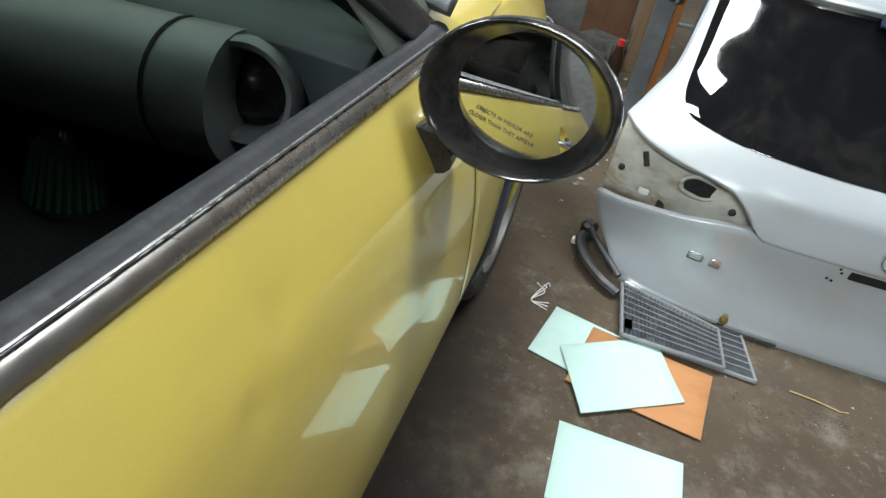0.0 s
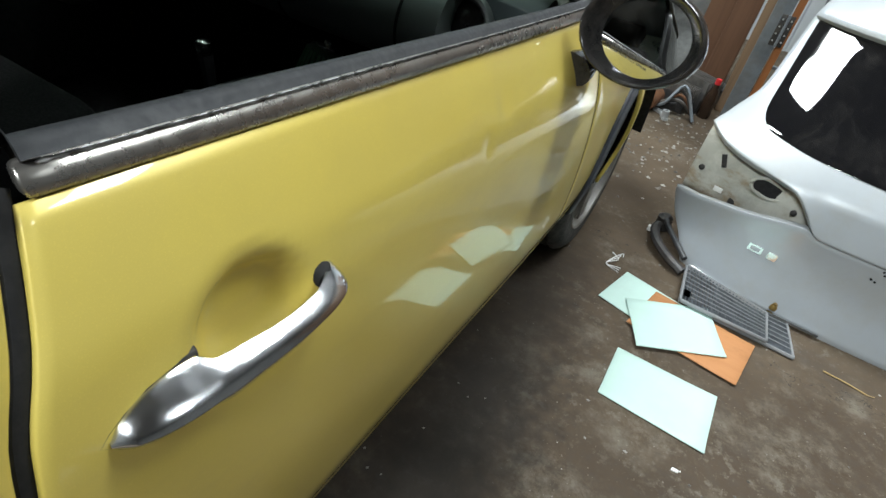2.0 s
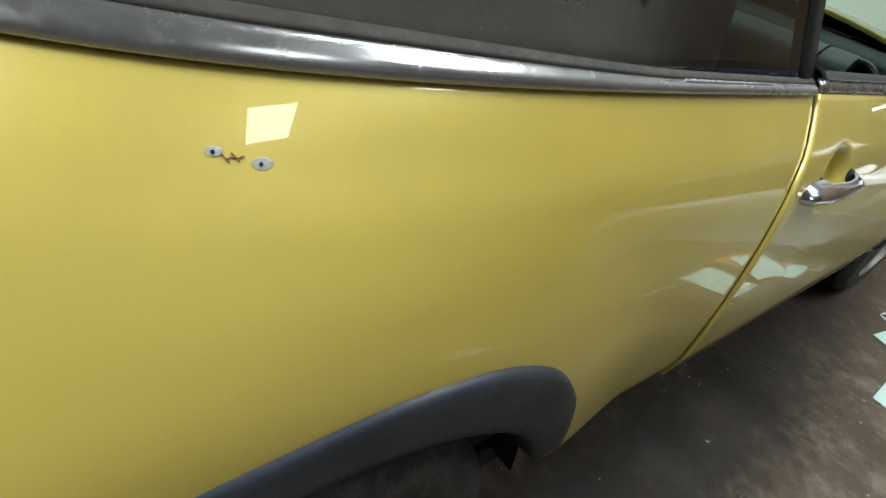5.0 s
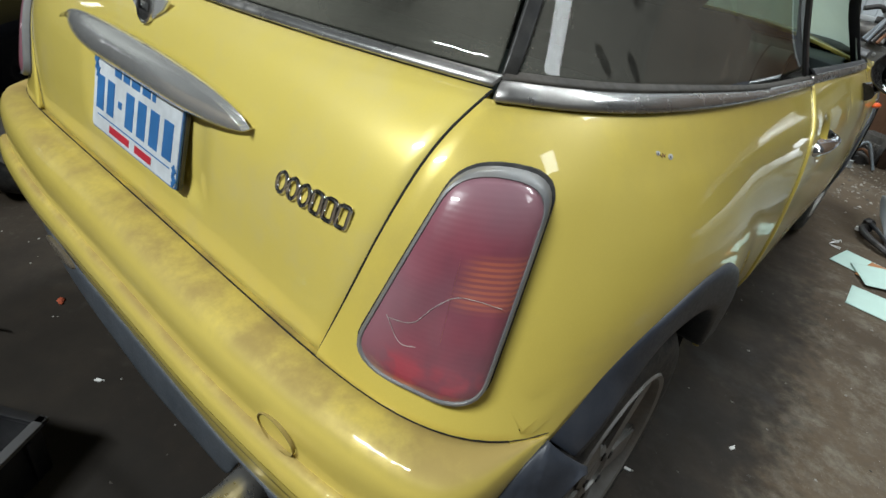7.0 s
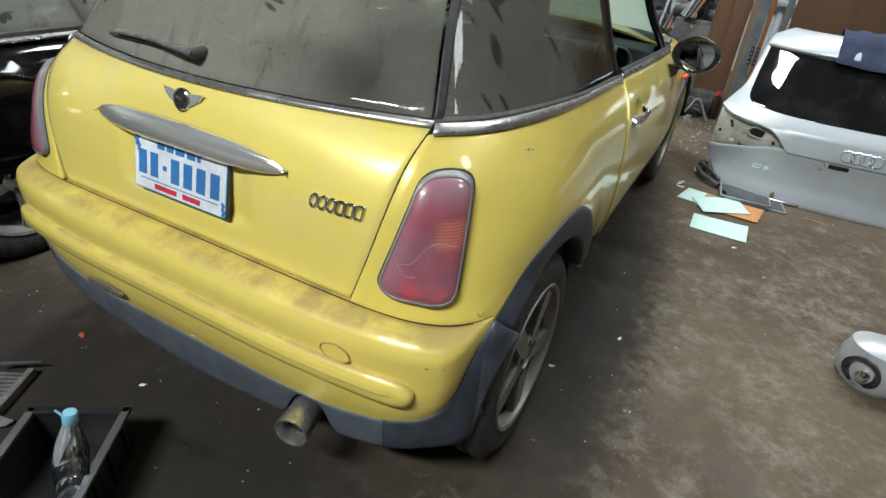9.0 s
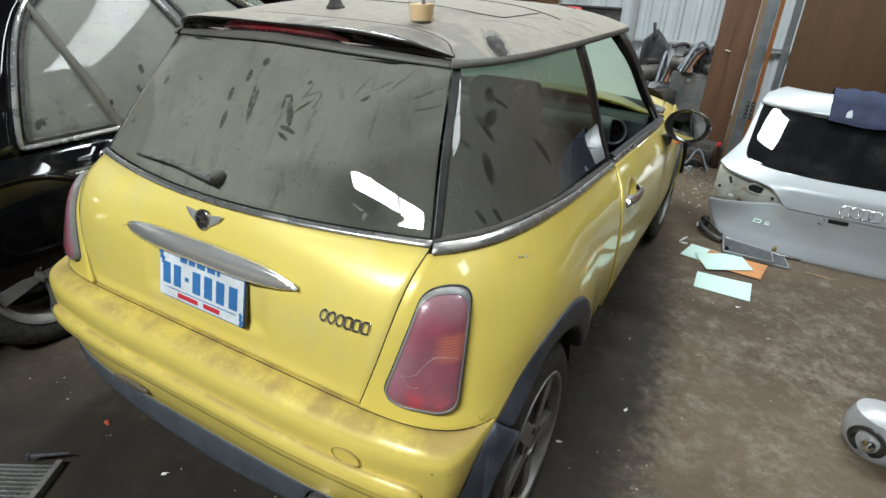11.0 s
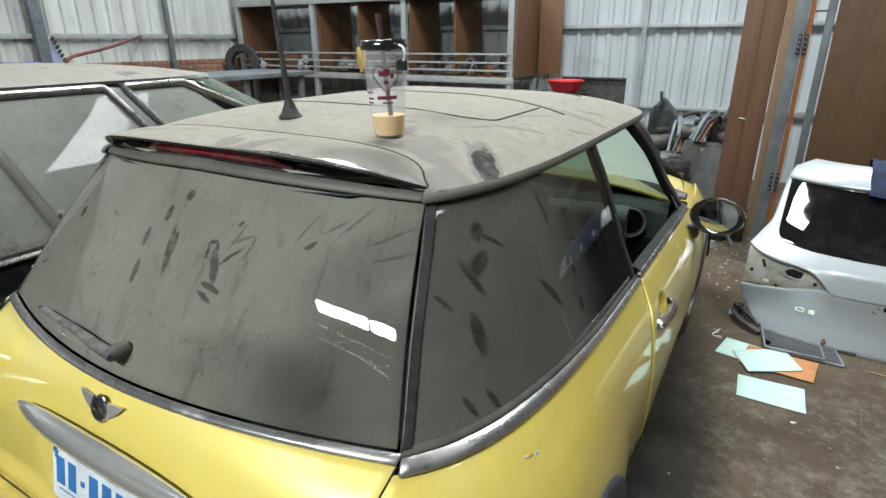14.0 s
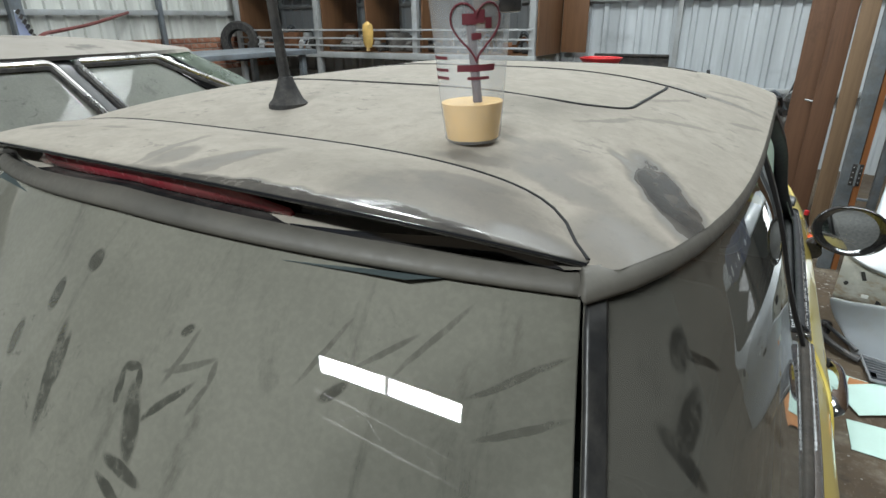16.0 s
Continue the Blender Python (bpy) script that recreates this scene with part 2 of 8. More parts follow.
PLASTIC = plain("black_plastic", (0.035, 0.037, 0.042), 0.45, 0.0, 0.3, 9, 120, 0.1, dust=0.35, dust_colour=(0.16, 0.155, 0.15))
GLOSS_BLACK = plain("gloss_black_plastic", (0.012, 0.012, 0.013), 0.16, 0.0, 0.2, 9, 90, 0.03, dust=0.22, dust_colour=(0.2, 0.18, 0.16))
CLADDING = plain("grey_cladding", (0.026, 0.032, 0.046), 0.5, 0.0, 0.35, 8, 150, 0.12, dust=0.4, dust_colour=(0.080, 0.085, 0.098))
SKIRT = plain("grey_skirt_plastic", (0.062, 0.073, 0.088), 0.5, 0.0, 0.3, 8, 150, 0.1, dust=0.3, dust_colour=(0.13, 0.135, 0.145))
RUBBER = plain("rubber", (0.02, 0.02, 0.021), 0.75, 0.0, 0.4, 20, 120, 0.3, dust=0.45, dust_colour=(0.13, 0.115, 0.1))
DARK = plain("dark_inside", (0.010, 0.010, 0.011), 0.9, 0.0, 0.3)
TRIM_GREY = plain("grey_dash_plastic", (0.085, 0.108, 0.110), 0.5, 0.0, 0.15, 8, 300, 0.15)
DASH_SILVER = plain("silver_dash_plastic", (0.27, 0.30, 0.30), 0.38, 0.25, 0.1, 6, 300, 0.05, dust=0.2)
SEAT = plain("black_seat_cloth", (0.007, 0.007, 0.008), 0.9, 0.0, 0.4, 12, 200, 0.3)
ALLOY = plain("dusty_alloy", (0.30, 0.29, 0.28), 0.5, 0.55, 0.3, 10, 80, 0.15, dust=0.7, dust_colour=(0.25, 0.22, 0.19))
STEEL = plain("painted_steel", (0.20, 0.23, 0.26), 0.5, 0.35, 0.35, 6, 50, 0.15, dust=0.4, dust_colour=(0.2, 0.17, 0.14))
GALV = plain("galvanised_steel", (0.46, 0.48, 0.49), 0.45, 0.3, 0.2, 5, 50, 0.1, dust=0.35, dust_colour=(0.3, 0.27, 0.23))
DARK_METAL = plain("oily_dark_metal", (0.05, 0.05, 0.052), 0.5, 0.5, 0.5, 14, 60, 0.4, dust=0.5, dust_colour=(0.12, 0.1, 0.085))
SCRAP_METAL = plain("greasy_cast_metal", (0.13, 0.125, 0.12), 0.5, 0.5, 0.5, 18, 60, 0.4, dust=0.4, dust_colour=(0.16, 0.13, 0.1))
RUST = plain("rusty_steel", (0.17, 0.075, 0.035), 0.8, 0.1, 0.5, 12, 70, 0.4)
RED = plain("red_plastic", (0.55, 0.025, 0.03), 0.4, 0.0, 0.2)
ORANGE = plain("orange_lens", (0.75, 0.10, 0.02), 0.25, 0.0, 0.2)
WHITE = plain("white_plastic", (0.72, 0.72, 0.70), 0.5, 0.0, 0.1, dust=0.2)
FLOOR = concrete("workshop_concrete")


# ---- building blocks ----
def mesh(name, verts, faces, mat, parent=None, label="", smooth=True, flat_over=40):
    d = bpy.data.meshes.new(name)
    d.from_pydata([tuple(v) for v in verts], [], faces)
    d.materials.append(mat)
    if smooth:
        d.shade_smooth()
        if flat_over:
            d.set_sharp_from_angle(angle=radians(flat_over))
    ob = new(name, d)
    if parent is not None:
        ob.parent = parent
    return tagged(ob, label)


def part(name, bm, mat, parent=None, label="", smooth=True):
    """Links a bmesh as one mesh object under a thing or a part."""
    d = bpy.data.meshes.new(name)
    bmesh.ops.recalc_face_normals(bm, faces=bm.faces)
    bm.to_mesh(d)
    bm.free()
    d.materials.append(mat)
    if smooth:
        d.shade_smooth()
        d.set_sharp_from_angle(angle=radians(35))
    ob = new(name, d)
    if parent is not None:
        ob.parent = parent
    return tagged(ob, label)


def thing(name, label, category, group="", kind="", at=(0, 0, 0), turn=0):
    ob = new(name)
    ob.empty_display_size = 0.1
    ob.matrix_world = pose(*at, 0, 0, turn)
    return tagged(ob, label, category, group, kind)


def box(sx, sy, sz, m=None, bevel=0.004, bm=None, segments=2):
    """A bevelled box of that size, centred, added to bm."""
    bm = bm or bmesh.new()
    geo = bmesh.ops.create_cube(bm, size=1.0)
    vs = geo["verts"]
    bmesh.ops.scale(bm, vec=(sx, sy, sz), verts=vs)
    if bevel:
        es = list({e for v in vs for e in v.link_edges})
        r = bmesh.ops.bevel(bm, geom=es, offset=min(bevel, 0.45 * min(sx, sy, sz)), segments=segments, affect="EDGES", profile=0.6)
        vs = list({v for f in r["faces"] for v in f.verts} | {v for v in vs if v.is_valid})
    if m is not None:
        bmesh.ops.transform(bm, matrix=m, verts=[v for v in vs if v.is_valid])
    return bm


def lathe(profile, n=32, m=None, bm=None, close=False):
    """A turned body: (radius, height) pairs round the z axis."""
    bm = bm or bmesh.new()
    rings = []
    for r, h in profile:
        if r < 1e-6:
            rings.append([bm.verts.new((0, 0, h))])
        else:
            rings.append([bm.verts.new((r * math.cos(2 * math.pi * i / n), r * math.sin(2 * math.pi * i / n), h)) for i in range(n)])
    pairs = list(zip(rings, rings[1:] + (rings[:1] if close else [])))
    if not close:
        pairs = pairs[: len(rings) - 1]
    for a, b in pairs:
        for i in range(n):
            j = (i + 1) % n
            q = [a[i % len(a)], a[j % len(a)], b[j % len(b)], b[i % len(b)]]
            q = list(dict.fromkeys(q))
            if len(q) > 2:
                bm.faces.new(q)
    if m is not None:
        bmesh.ops.transform(bm, matrix=m, verts=[v for ring in rings for v in ring])
    return bm


def spline(points, n):
    """n + 1 points along a smooth line through the given ones."""
    p = [Vector(q) for q in points]
    p = [2 * p[0] - p[1]] + p + [2 * p[-1] - p[-2]]
    out = []
    for k in range(n + 1):
        s = k / n * (len(p) - 3)
        i = min(int(s), len(p) - 4)
        t = s - i
        a, b, c, d = p[i: i + 4]
        out.append(0.5 * ((2 * b) + (c - a) * t + (2 * a - 5 * b + 4 * c - d) * t * t + (3 * b - a - 3 * c + d) * t ** 3))
    return out


def sweep(points, radii, sides=10, flat=1.0, bm=None, up=(0, 0, 1), caps=True):
    """A tube along a line; radii: one number or one per point; flat squeezes it along the second cross axis."""
    bm = bm or bmesh.new()
    pts = [Vector(p) for p in points]
    if not isinstance(radii, (list, tuple)):
        radii = [radii] * len(pts)
    rings = []
    for i, p in enumerate(pts):
        d = (pts[min(i + 1, len(pts) - 1)] - pts[max(i - 1, 0)]).normalized()
        a = d.cross(Vector(up))
        if a.length < 1e-3:
            a = d.cross(Vector((0, 1, 0)))
        a.normalize()
        b = a.cross(d)
        rings.append([bm.verts.new(p + radii[i] * (math.cos(2 * math.pi * k / sides) * a + flat * math.sin(2 * math.pi * k / sides) * b)) for k in range(sides)])
    for r, s in zip(rings, rings[1:]):
        for k in range(sides):
            j = (k + 1) % sides
            bm.faces.new((r[k], r[j], s[j], s[k]))
    if caps:
        bm.faces.new(rings[0])
        bm.faces.new(rings[-1])
    return bm


def prism(outline, depth, m=None, bm=None, bevel=0.0):
    """An outline in x, y pulled up by depth along z."""
    bm = bm or bmesh.new()
    lo = [bm.verts.new((x, y, 0)) for x, y in outline]
    hi = [bm.verts.new((x, y, depth)) for x, y in outline]
    top = bm.faces.new(hi)
    bm.faces.new(lo[::-1])
    k = len(lo)
    for i in range(k):
        bm.faces.new((lo[i], lo[(i + 1) % k], hi[(i + 1) % k], hi[i]))
    vs = lo + hi
    if bevel:
        r = bmesh.ops.bevel(bm, geom=list(top.edges), offset=bevel, segments=2, affect="EDGES")
        vs = list({v for v in vs if v.is_valid} | {v for f in r["faces"] for v in f.verts})
    if m is not None:
        bmesh.ops.transform(bm, matrix=m, verts=vs)
    return bm


def rounded(points, r, n=5):
    """The outline of a polygon with its corners rounded."""
    out = []
    k = len(points)
    for i in range(k):
        p, a, b = (Vector(points[j % k]) for j in (i, i - 1, i + 1))
        da, db = (a - p), (b - p)
        rr = min(r if not isinstance(r, (list, tuple)) else r[i], 0.48 * da.length, 0.48 * db.length)
        s, e = p + da.normalized() * rr, p + db.normalized() * rr
        for j in range(n + 1):
            t = j / n
            out.append(tuple((1 - t) ** 2 * s + 2 * t * (1 - t) * p + t * t * e))
    return out


def grid_faces(ni, nj, base=0):
    return [(base + i * nj + j, base + (i + 1) * nj + j, base + (i + 1) * nj + j + 1, base + i * nj + j + 1) for i in range(ni - 1) for j in range(nj - 1)]


def panel(name, rows, mat, parent, centre, depth=0.012, label="", edge=0.0022):
    """A sheet through a grid of points, with rounded edges that turn in by depth, away from centre's far side."""
    g = np.array([[tuple(p) for p in r] for r in rows], float)
    ni, nj = g.shape[:2]
    du, dv = np.gradient(g, axis=0), np.gradient(g, axis=1)
    nrm = np.cross(du, dv)
    nrm /= np.linalg.norm(nrm, axis=2, keepdims=True) + 1e-12
    if np.sum(nrm * (g - np.array(centre))) < 0:
        nrm = -nrm
        g, nrm = g[::-1], nrm[::-1]
    loop = [(i, 0) for i in range(ni)] + [(ni - 1, j) for j in range(1, nj)] + [(i, nj - 1) for i in range(ni - 2, -1, -1)] + [(0, j) for j in range(nj - 2, 0, -1)]
    verts = g.reshape(-1, 3).tolist()
    faces = grid_faces(ni, nj)
    mid = g.mean(axis=(0, 1))
    k, ring = len(loop), [i * nj + j for i, j in loop]
    for back, out in ((edge * 0.7, edge * 0.7), (edge * 1.6, edge), (depth, edge)):
        start = len(verts)
        for i, j in loop:
            a, b = g[i, j], g[min(max(i, 1), ni - 2), min(max(j, 1), nj - 2)]
            o = a - b
            o -= nrm[i, j] * np.dot(o, nrm[i, j])
            o /= np.linalg.norm(o) + 1e-12
            verts.append((a - nrm[i, j] * back + o * out).tolist())
        for q in range(k):
            w = (q + 1) % k
            faces.append((ring[w], ring[q], start + q, start + w))
        ring = list(range(start, start + k))
    ob = mesh(name, verts, faces, mat, parent, label, True, 0)
    return ob


def table(pairs):
    """A smooth function through (x, y) pairs, flat outside them."""
    xs, ys = [p[0] for p in pairs], [p[1] for p in pairs]
    sl = [(ys[i + 1] - ys[i]) / (xs[i + 1] - xs[i]) for i in range(len(xs) - 1)]
    m = [sl[0]] + [0.0 if sl[i] * sl[i + 1] <= 0 else 2 * sl[i] * sl[i + 1] / (sl[i] + sl[i + 1]) for i in range(len(sl) - 1)] + [sl[-1]]

    def f(x):
        if x <= xs[0]:
            return ys[0]
        if x >= xs[-1]:
            return ys[-1]
        i = max(j for j in range(len(xs) - 1) if xs[j] <= x)
        h = xs[i + 1] - xs[i]
        t = (x - xs[i]) / h
        return (2 * t ** 3 - 3 * t * t + 1) * ys[i] + (t ** 3 - 2 * t * t + t) * h * m[i] + (3 * t * t - 2 * t ** 3) * ys[i + 1] + (t ** 3 - t * t) * h * m[i + 1]

    # looked up often, so worked out once in fine steps
    lo, k = xs[0], 600 / (xs[-1] - xs[0])
    fine = [f(lo + i / k) for i in range(602)]

    def quick(x):
        q = (x - lo) * k
        if q <= 0:
            return fine[0]
        if q >= 600:
            return fine[600]
        i = int(q)
        return fine[i] + (fine[i + 1] - fine[i]) * (q - i)

    return quick


def smooth(t):
    t = min(1, max(0, t))
    return t * t * (3 - 2 * t)


def words(text, size, depth, m, mat, parent, name="lettering", label="", spacing=1.0):
    """Raised letters in the built-in font, as a mesh."""
    c = bpy.data.curves.new("letters", "FONT")
    c.body, c.size, c.extrude, c.align_x, c.align_y, c.space_character = text, size, depth, "CENTER", "CENTER", spacing
    tmp = new("letters", c)
    d = bpy.data.meshes.new_from_object(tmp)
    bpy.data.objects.remove(tmp)
    d.transform(m)
    d.materials.clear()
    d.materials.append(mat)
    ob = new(name, d)
    ob.parent = parent
    return tagged(ob, label)


class Shell:
    """The outer skin of a car: at every height a rounded outline in plan; y runs forward, x to the side."""

    def __init__(self, width, rear, power, front, front_power, mid, belt, fade):
        self.w, self.yr, self.n, self.yf, self.nf = table(width), table(rear), table(power), table(front), table(front_power)
        self.mid, self.belt, self.fade = mid, table(belt), fade

    def dims(self, y, z):
        lift = (self.belt(-9) - self.belt(y)) * (1 - smooth((z - self.fade) / 0.25))
        return self.w(z + lift)

    def at(self, al, z, off=0.0, yr=None):
        """The point at the angle al (0 back, 90 degrees side, 180 front), off metres proud."""
        s, c = abs(math.sin(al)), math.cos(al)
        y = self.mid
        for _ in range(2):
            w = self.dims(y, z) + off
            if c >= 0:
                ln, p = self.mid - (self.yr(z) if yr is None else yr) + off, self.n(z)
            else:
                ln, p = self.yf(z) - self.mid + off, self.nf(z)
            r = ((s / w) ** p + (abs(c) / ln) ** p) ** (-1 / p)
            y = self.mid - r * c
        return (math.copysign(r * s, math.sin(al)), y, z)

    def angle_y(self, y, z):
        """The angle at which the side reaches y."""
        lo, hi = 0.05, math.pi - 0.05
        for _ in range(20):
            m = (lo + hi) / 2
            if self.at(m, z)[1] < y:
                lo = m
            else:
                hi = m
        return lo

    def angle_x(self, x, z, front=False):
        """The angle at which the back (or front) reaches x."""
        lo, hi = 0.0, math.pi / 2
        for _ in range(20):
            m = (lo + hi) / 2
            a = math.pi - m if front else m
            if self.at(a, z)[0] < x:
                lo = m
            else:
                hi = m
        return math.pi - lo if front else lo

    def side(self, y, z, off=0.0, sx=1):
        p = self.at(self.angle_y(y, z), z, off)
        return (sx * p[0], p[1], p[2])

    def back(self, x, z, off=0.0):
        p = self.at(self.angle_x(abs(x), z), z, off)
        return (math.copysign(p[0], x), p[1], p[2])

    def patch(self, outline, centre, off=0.0, rings=5, sx=1, bulge=0.0, span=None):
        """Rings of points that shrink from an outline given as (angle, z) pairs towards a centre, laid on the skin."""
        out = []
        for k in range(rings + 1):
            t = k / rings
            o = off + bulge * (1 - (1 - t) ** 2)
            ring = []
            for a, z in outline:
                q = self.at(centre[0] + (a - centre[0]) * (1 - t * 0.999), centre[1] + (z - centre[1]) * (1 - t * 0.999), o)
                ring.append((sx * q[0], q[1], q[2]))
            out.append(ring)
        return out


def ring_mesh(name, rings, mat, parent, label="", flat_over=45, cap=False):
    """A mesh through closed rings of points, one after the other."""
    k = len(rings[0])
    verts = [p for r in rings for p in r]
    faces = [(a * k + i, a * k + (i + 1) % k, (a + 1) * k + (i + 1) % k, (a + 1) * k + i) for a in range(len(rings) - 1) for i in range(k)]
    if cap:
        faces.append(tuple(range((len(rings) - 1) * k, len(rings) * k)))
    bm = bmesh.new()
    vs = [bm.verts.new(p) for p in verts]
    for f in faces:
        bm.faces.new([vs[i] for i in f])
    return part(name, bm, mat, parent, label)


def lerp(a, b, t):
    return a + (b - a) * t


# ---- the yellow hatchback ----
CAR = Shell(
    width=[(0.18, 0.745), (0.30, 0.78), (0.45, 0.80), (0.62, 0.81), (0.72, 0.806), (0.80, 0.796), (0.86, 0.78), (0.905, 0.757), (0.935, 0.739), (0.96, 0.722), (1.0, 0.705), (1.10, 0.665), (1.225, 0.611), (1.30, 0.577), (1.36, 0.545)],
    rear=[(0.3, 0.06), (0.60, 0.06), (0.70, 0.065), (0.79, 0.075), (0.86, 0.09), (0.92, 0.108), (0.955, 0.13), (1.02, 0.1693), (1.06, 0.194), (1.10, 0.2192), (1.15, 0.2537), (1.20, 0.2917), (1.25, 0.3324), (1.30, 0.377), (1.36, 0.43)],
    power=[(0.2, 11), (0.55, 10), (0.65, 8.0), (0.78, 7.2), (0.89, 6.3), (0.955, 5.5), (1.05, 5.2), (1.225, 4.9), (1.3, 5.1)],
    front=[(0.3, 3.60), (0.6, 3.60), (0.8, 3.50), (0.86, 3.35)],
    front_power=[(0.3, 4.5), (0.86, 4.0)],
    mid=1.5, belt=[(0.25, 0.962), (1.28, 0.908), (2.3, 0.856), (3.4, 0.80)], fade=0.98)
CABIN = Shell(
    width=[(0.80, 0.786), (0.86, 0.762), (0.905, 0.744), (0.935, 0.733), (0.96, 0.722), (1.0, 0.705), (1.10, 0.665), (1.225, 0.611), (1.30, 0.577), (1.36, 0.545)],
    rear=[(0.92, 0.108), (0.955, 0.13), (1.02, 0.1693), (1.06, 0.194), (1.10, 0.2192), (1.15, 0.2537), (1.20, 0.2917), (1.25, 0.3324), (1.30, 0.377), (1.36, 0.43)],
    power=[(0.89, 6.8), (0.955, 5.5), (1.05, 5.2), (1.225, 4.9), (1.3, 5.1)],
    front=[(0.84, 2.66), (0.90, 2.58), (1.28, 2.04), (1.34, 1.95)],
    front_power=[(0.84, 5.5), (1.3, 5.5)],
    mid=1.5, belt=[(0.25, 0.962), (1.28, 0.908), (2.3, 0.856), (3.4, 0.80)], fade=0.98)
HEART = (0, 1.5, 0.7)
AXLES = (0.452, 2.852)
WHEEL_R = 0.302


def hatch_edge(z):
    """Half the width of the tailgate at a height."""
    return lerp(0.506, 0.588, (z - 0.60) / 0.356) + 0.012 * math.sin(math.pi * min(1.0, max(0.0, (z - 0.60) / 0.356)))


# where the door's rear edge runs, by height
door_edge = table([(0.315, 1.238), (0.42, 1.212), (0.556, 1.200), (0.685, 1.206), (0.776, 1.222), (0.842, 1.253), (0.905, 1.280)])


def gate(x, z, off=0.0):
    """The tailgate's skin: like the body's low down, evenly bowed from edge to edge higher up."""
    p = CAR.back(x, z, off)
    b = smooth((z - 0.80) / 0.16)
    if b <= 0:
        return p
    xe = hatch_edge(z) if z < 0.956 else lerp(0.588, 0.482, (z - 0.956) / 0.344)
    shell = CAR if z < 0.97 else CABIN
    ye, yc = shell.back(xe, z)[1], shell.at(0, z)[1]
    even = yc + lerp(0.098, 0.121, (z - 0.96) / 0.35)
    ye = lerp(ye, even, smooth((z - 0.94) / 0.06))
    y = yc + (ye - yc) * (abs(x) / xe) ** 1.9 - off
    return (x, lerp(p[1], y, b), z)


def belt_low(y):
    return CAR.belt(y) - 0.014


def hollow(y, z):
    """The pressed bowl behind the door handle, and two small dents."""
    d = -0.026 * math.exp(-((((y - 1.388) / 0.052) ** 2 + ((z - 0.764) / 0.043) ** 2) ** 3.2))
    for dy, dz, r, k in ((1.86, 0.80, 0.016, 0.003), (1.80, 0.765, 0.012, 0.0025)):
        d -= k * math.exp(-((y - dy) ** 2 + (z - dz) ** 2) / r ** 2)
    return d


# centre of the rear wheel opening, a little ahead of the axle
ARCH_Y = 0.477


def flare(y, z):
    """How far the quarter panel swells towards the rear wheel opening."""
    return 0.022 * smooth((0.60 - math.hypot(y - ARCH_Y, z - WHEEL_R)) / 0.20)


def tuck(z):
    """The doors and wings curl in along their lower edge."""
    return -0.014 * smooth((0.43 - z) / 0.11)


# lower edge of the quarter panel ahead of the wheel
quarter_low = table([(0.80, 0.42), (0.88, 0.39), (1.03, 0.366), (1.18, 0.348), (1.24, 0.330)])


def arch_top(y, axle, r):
    h = r * r - (y - axle) ** 2
    return WHEEL_R + math.sqrt(h) if h > 0 else 0.0


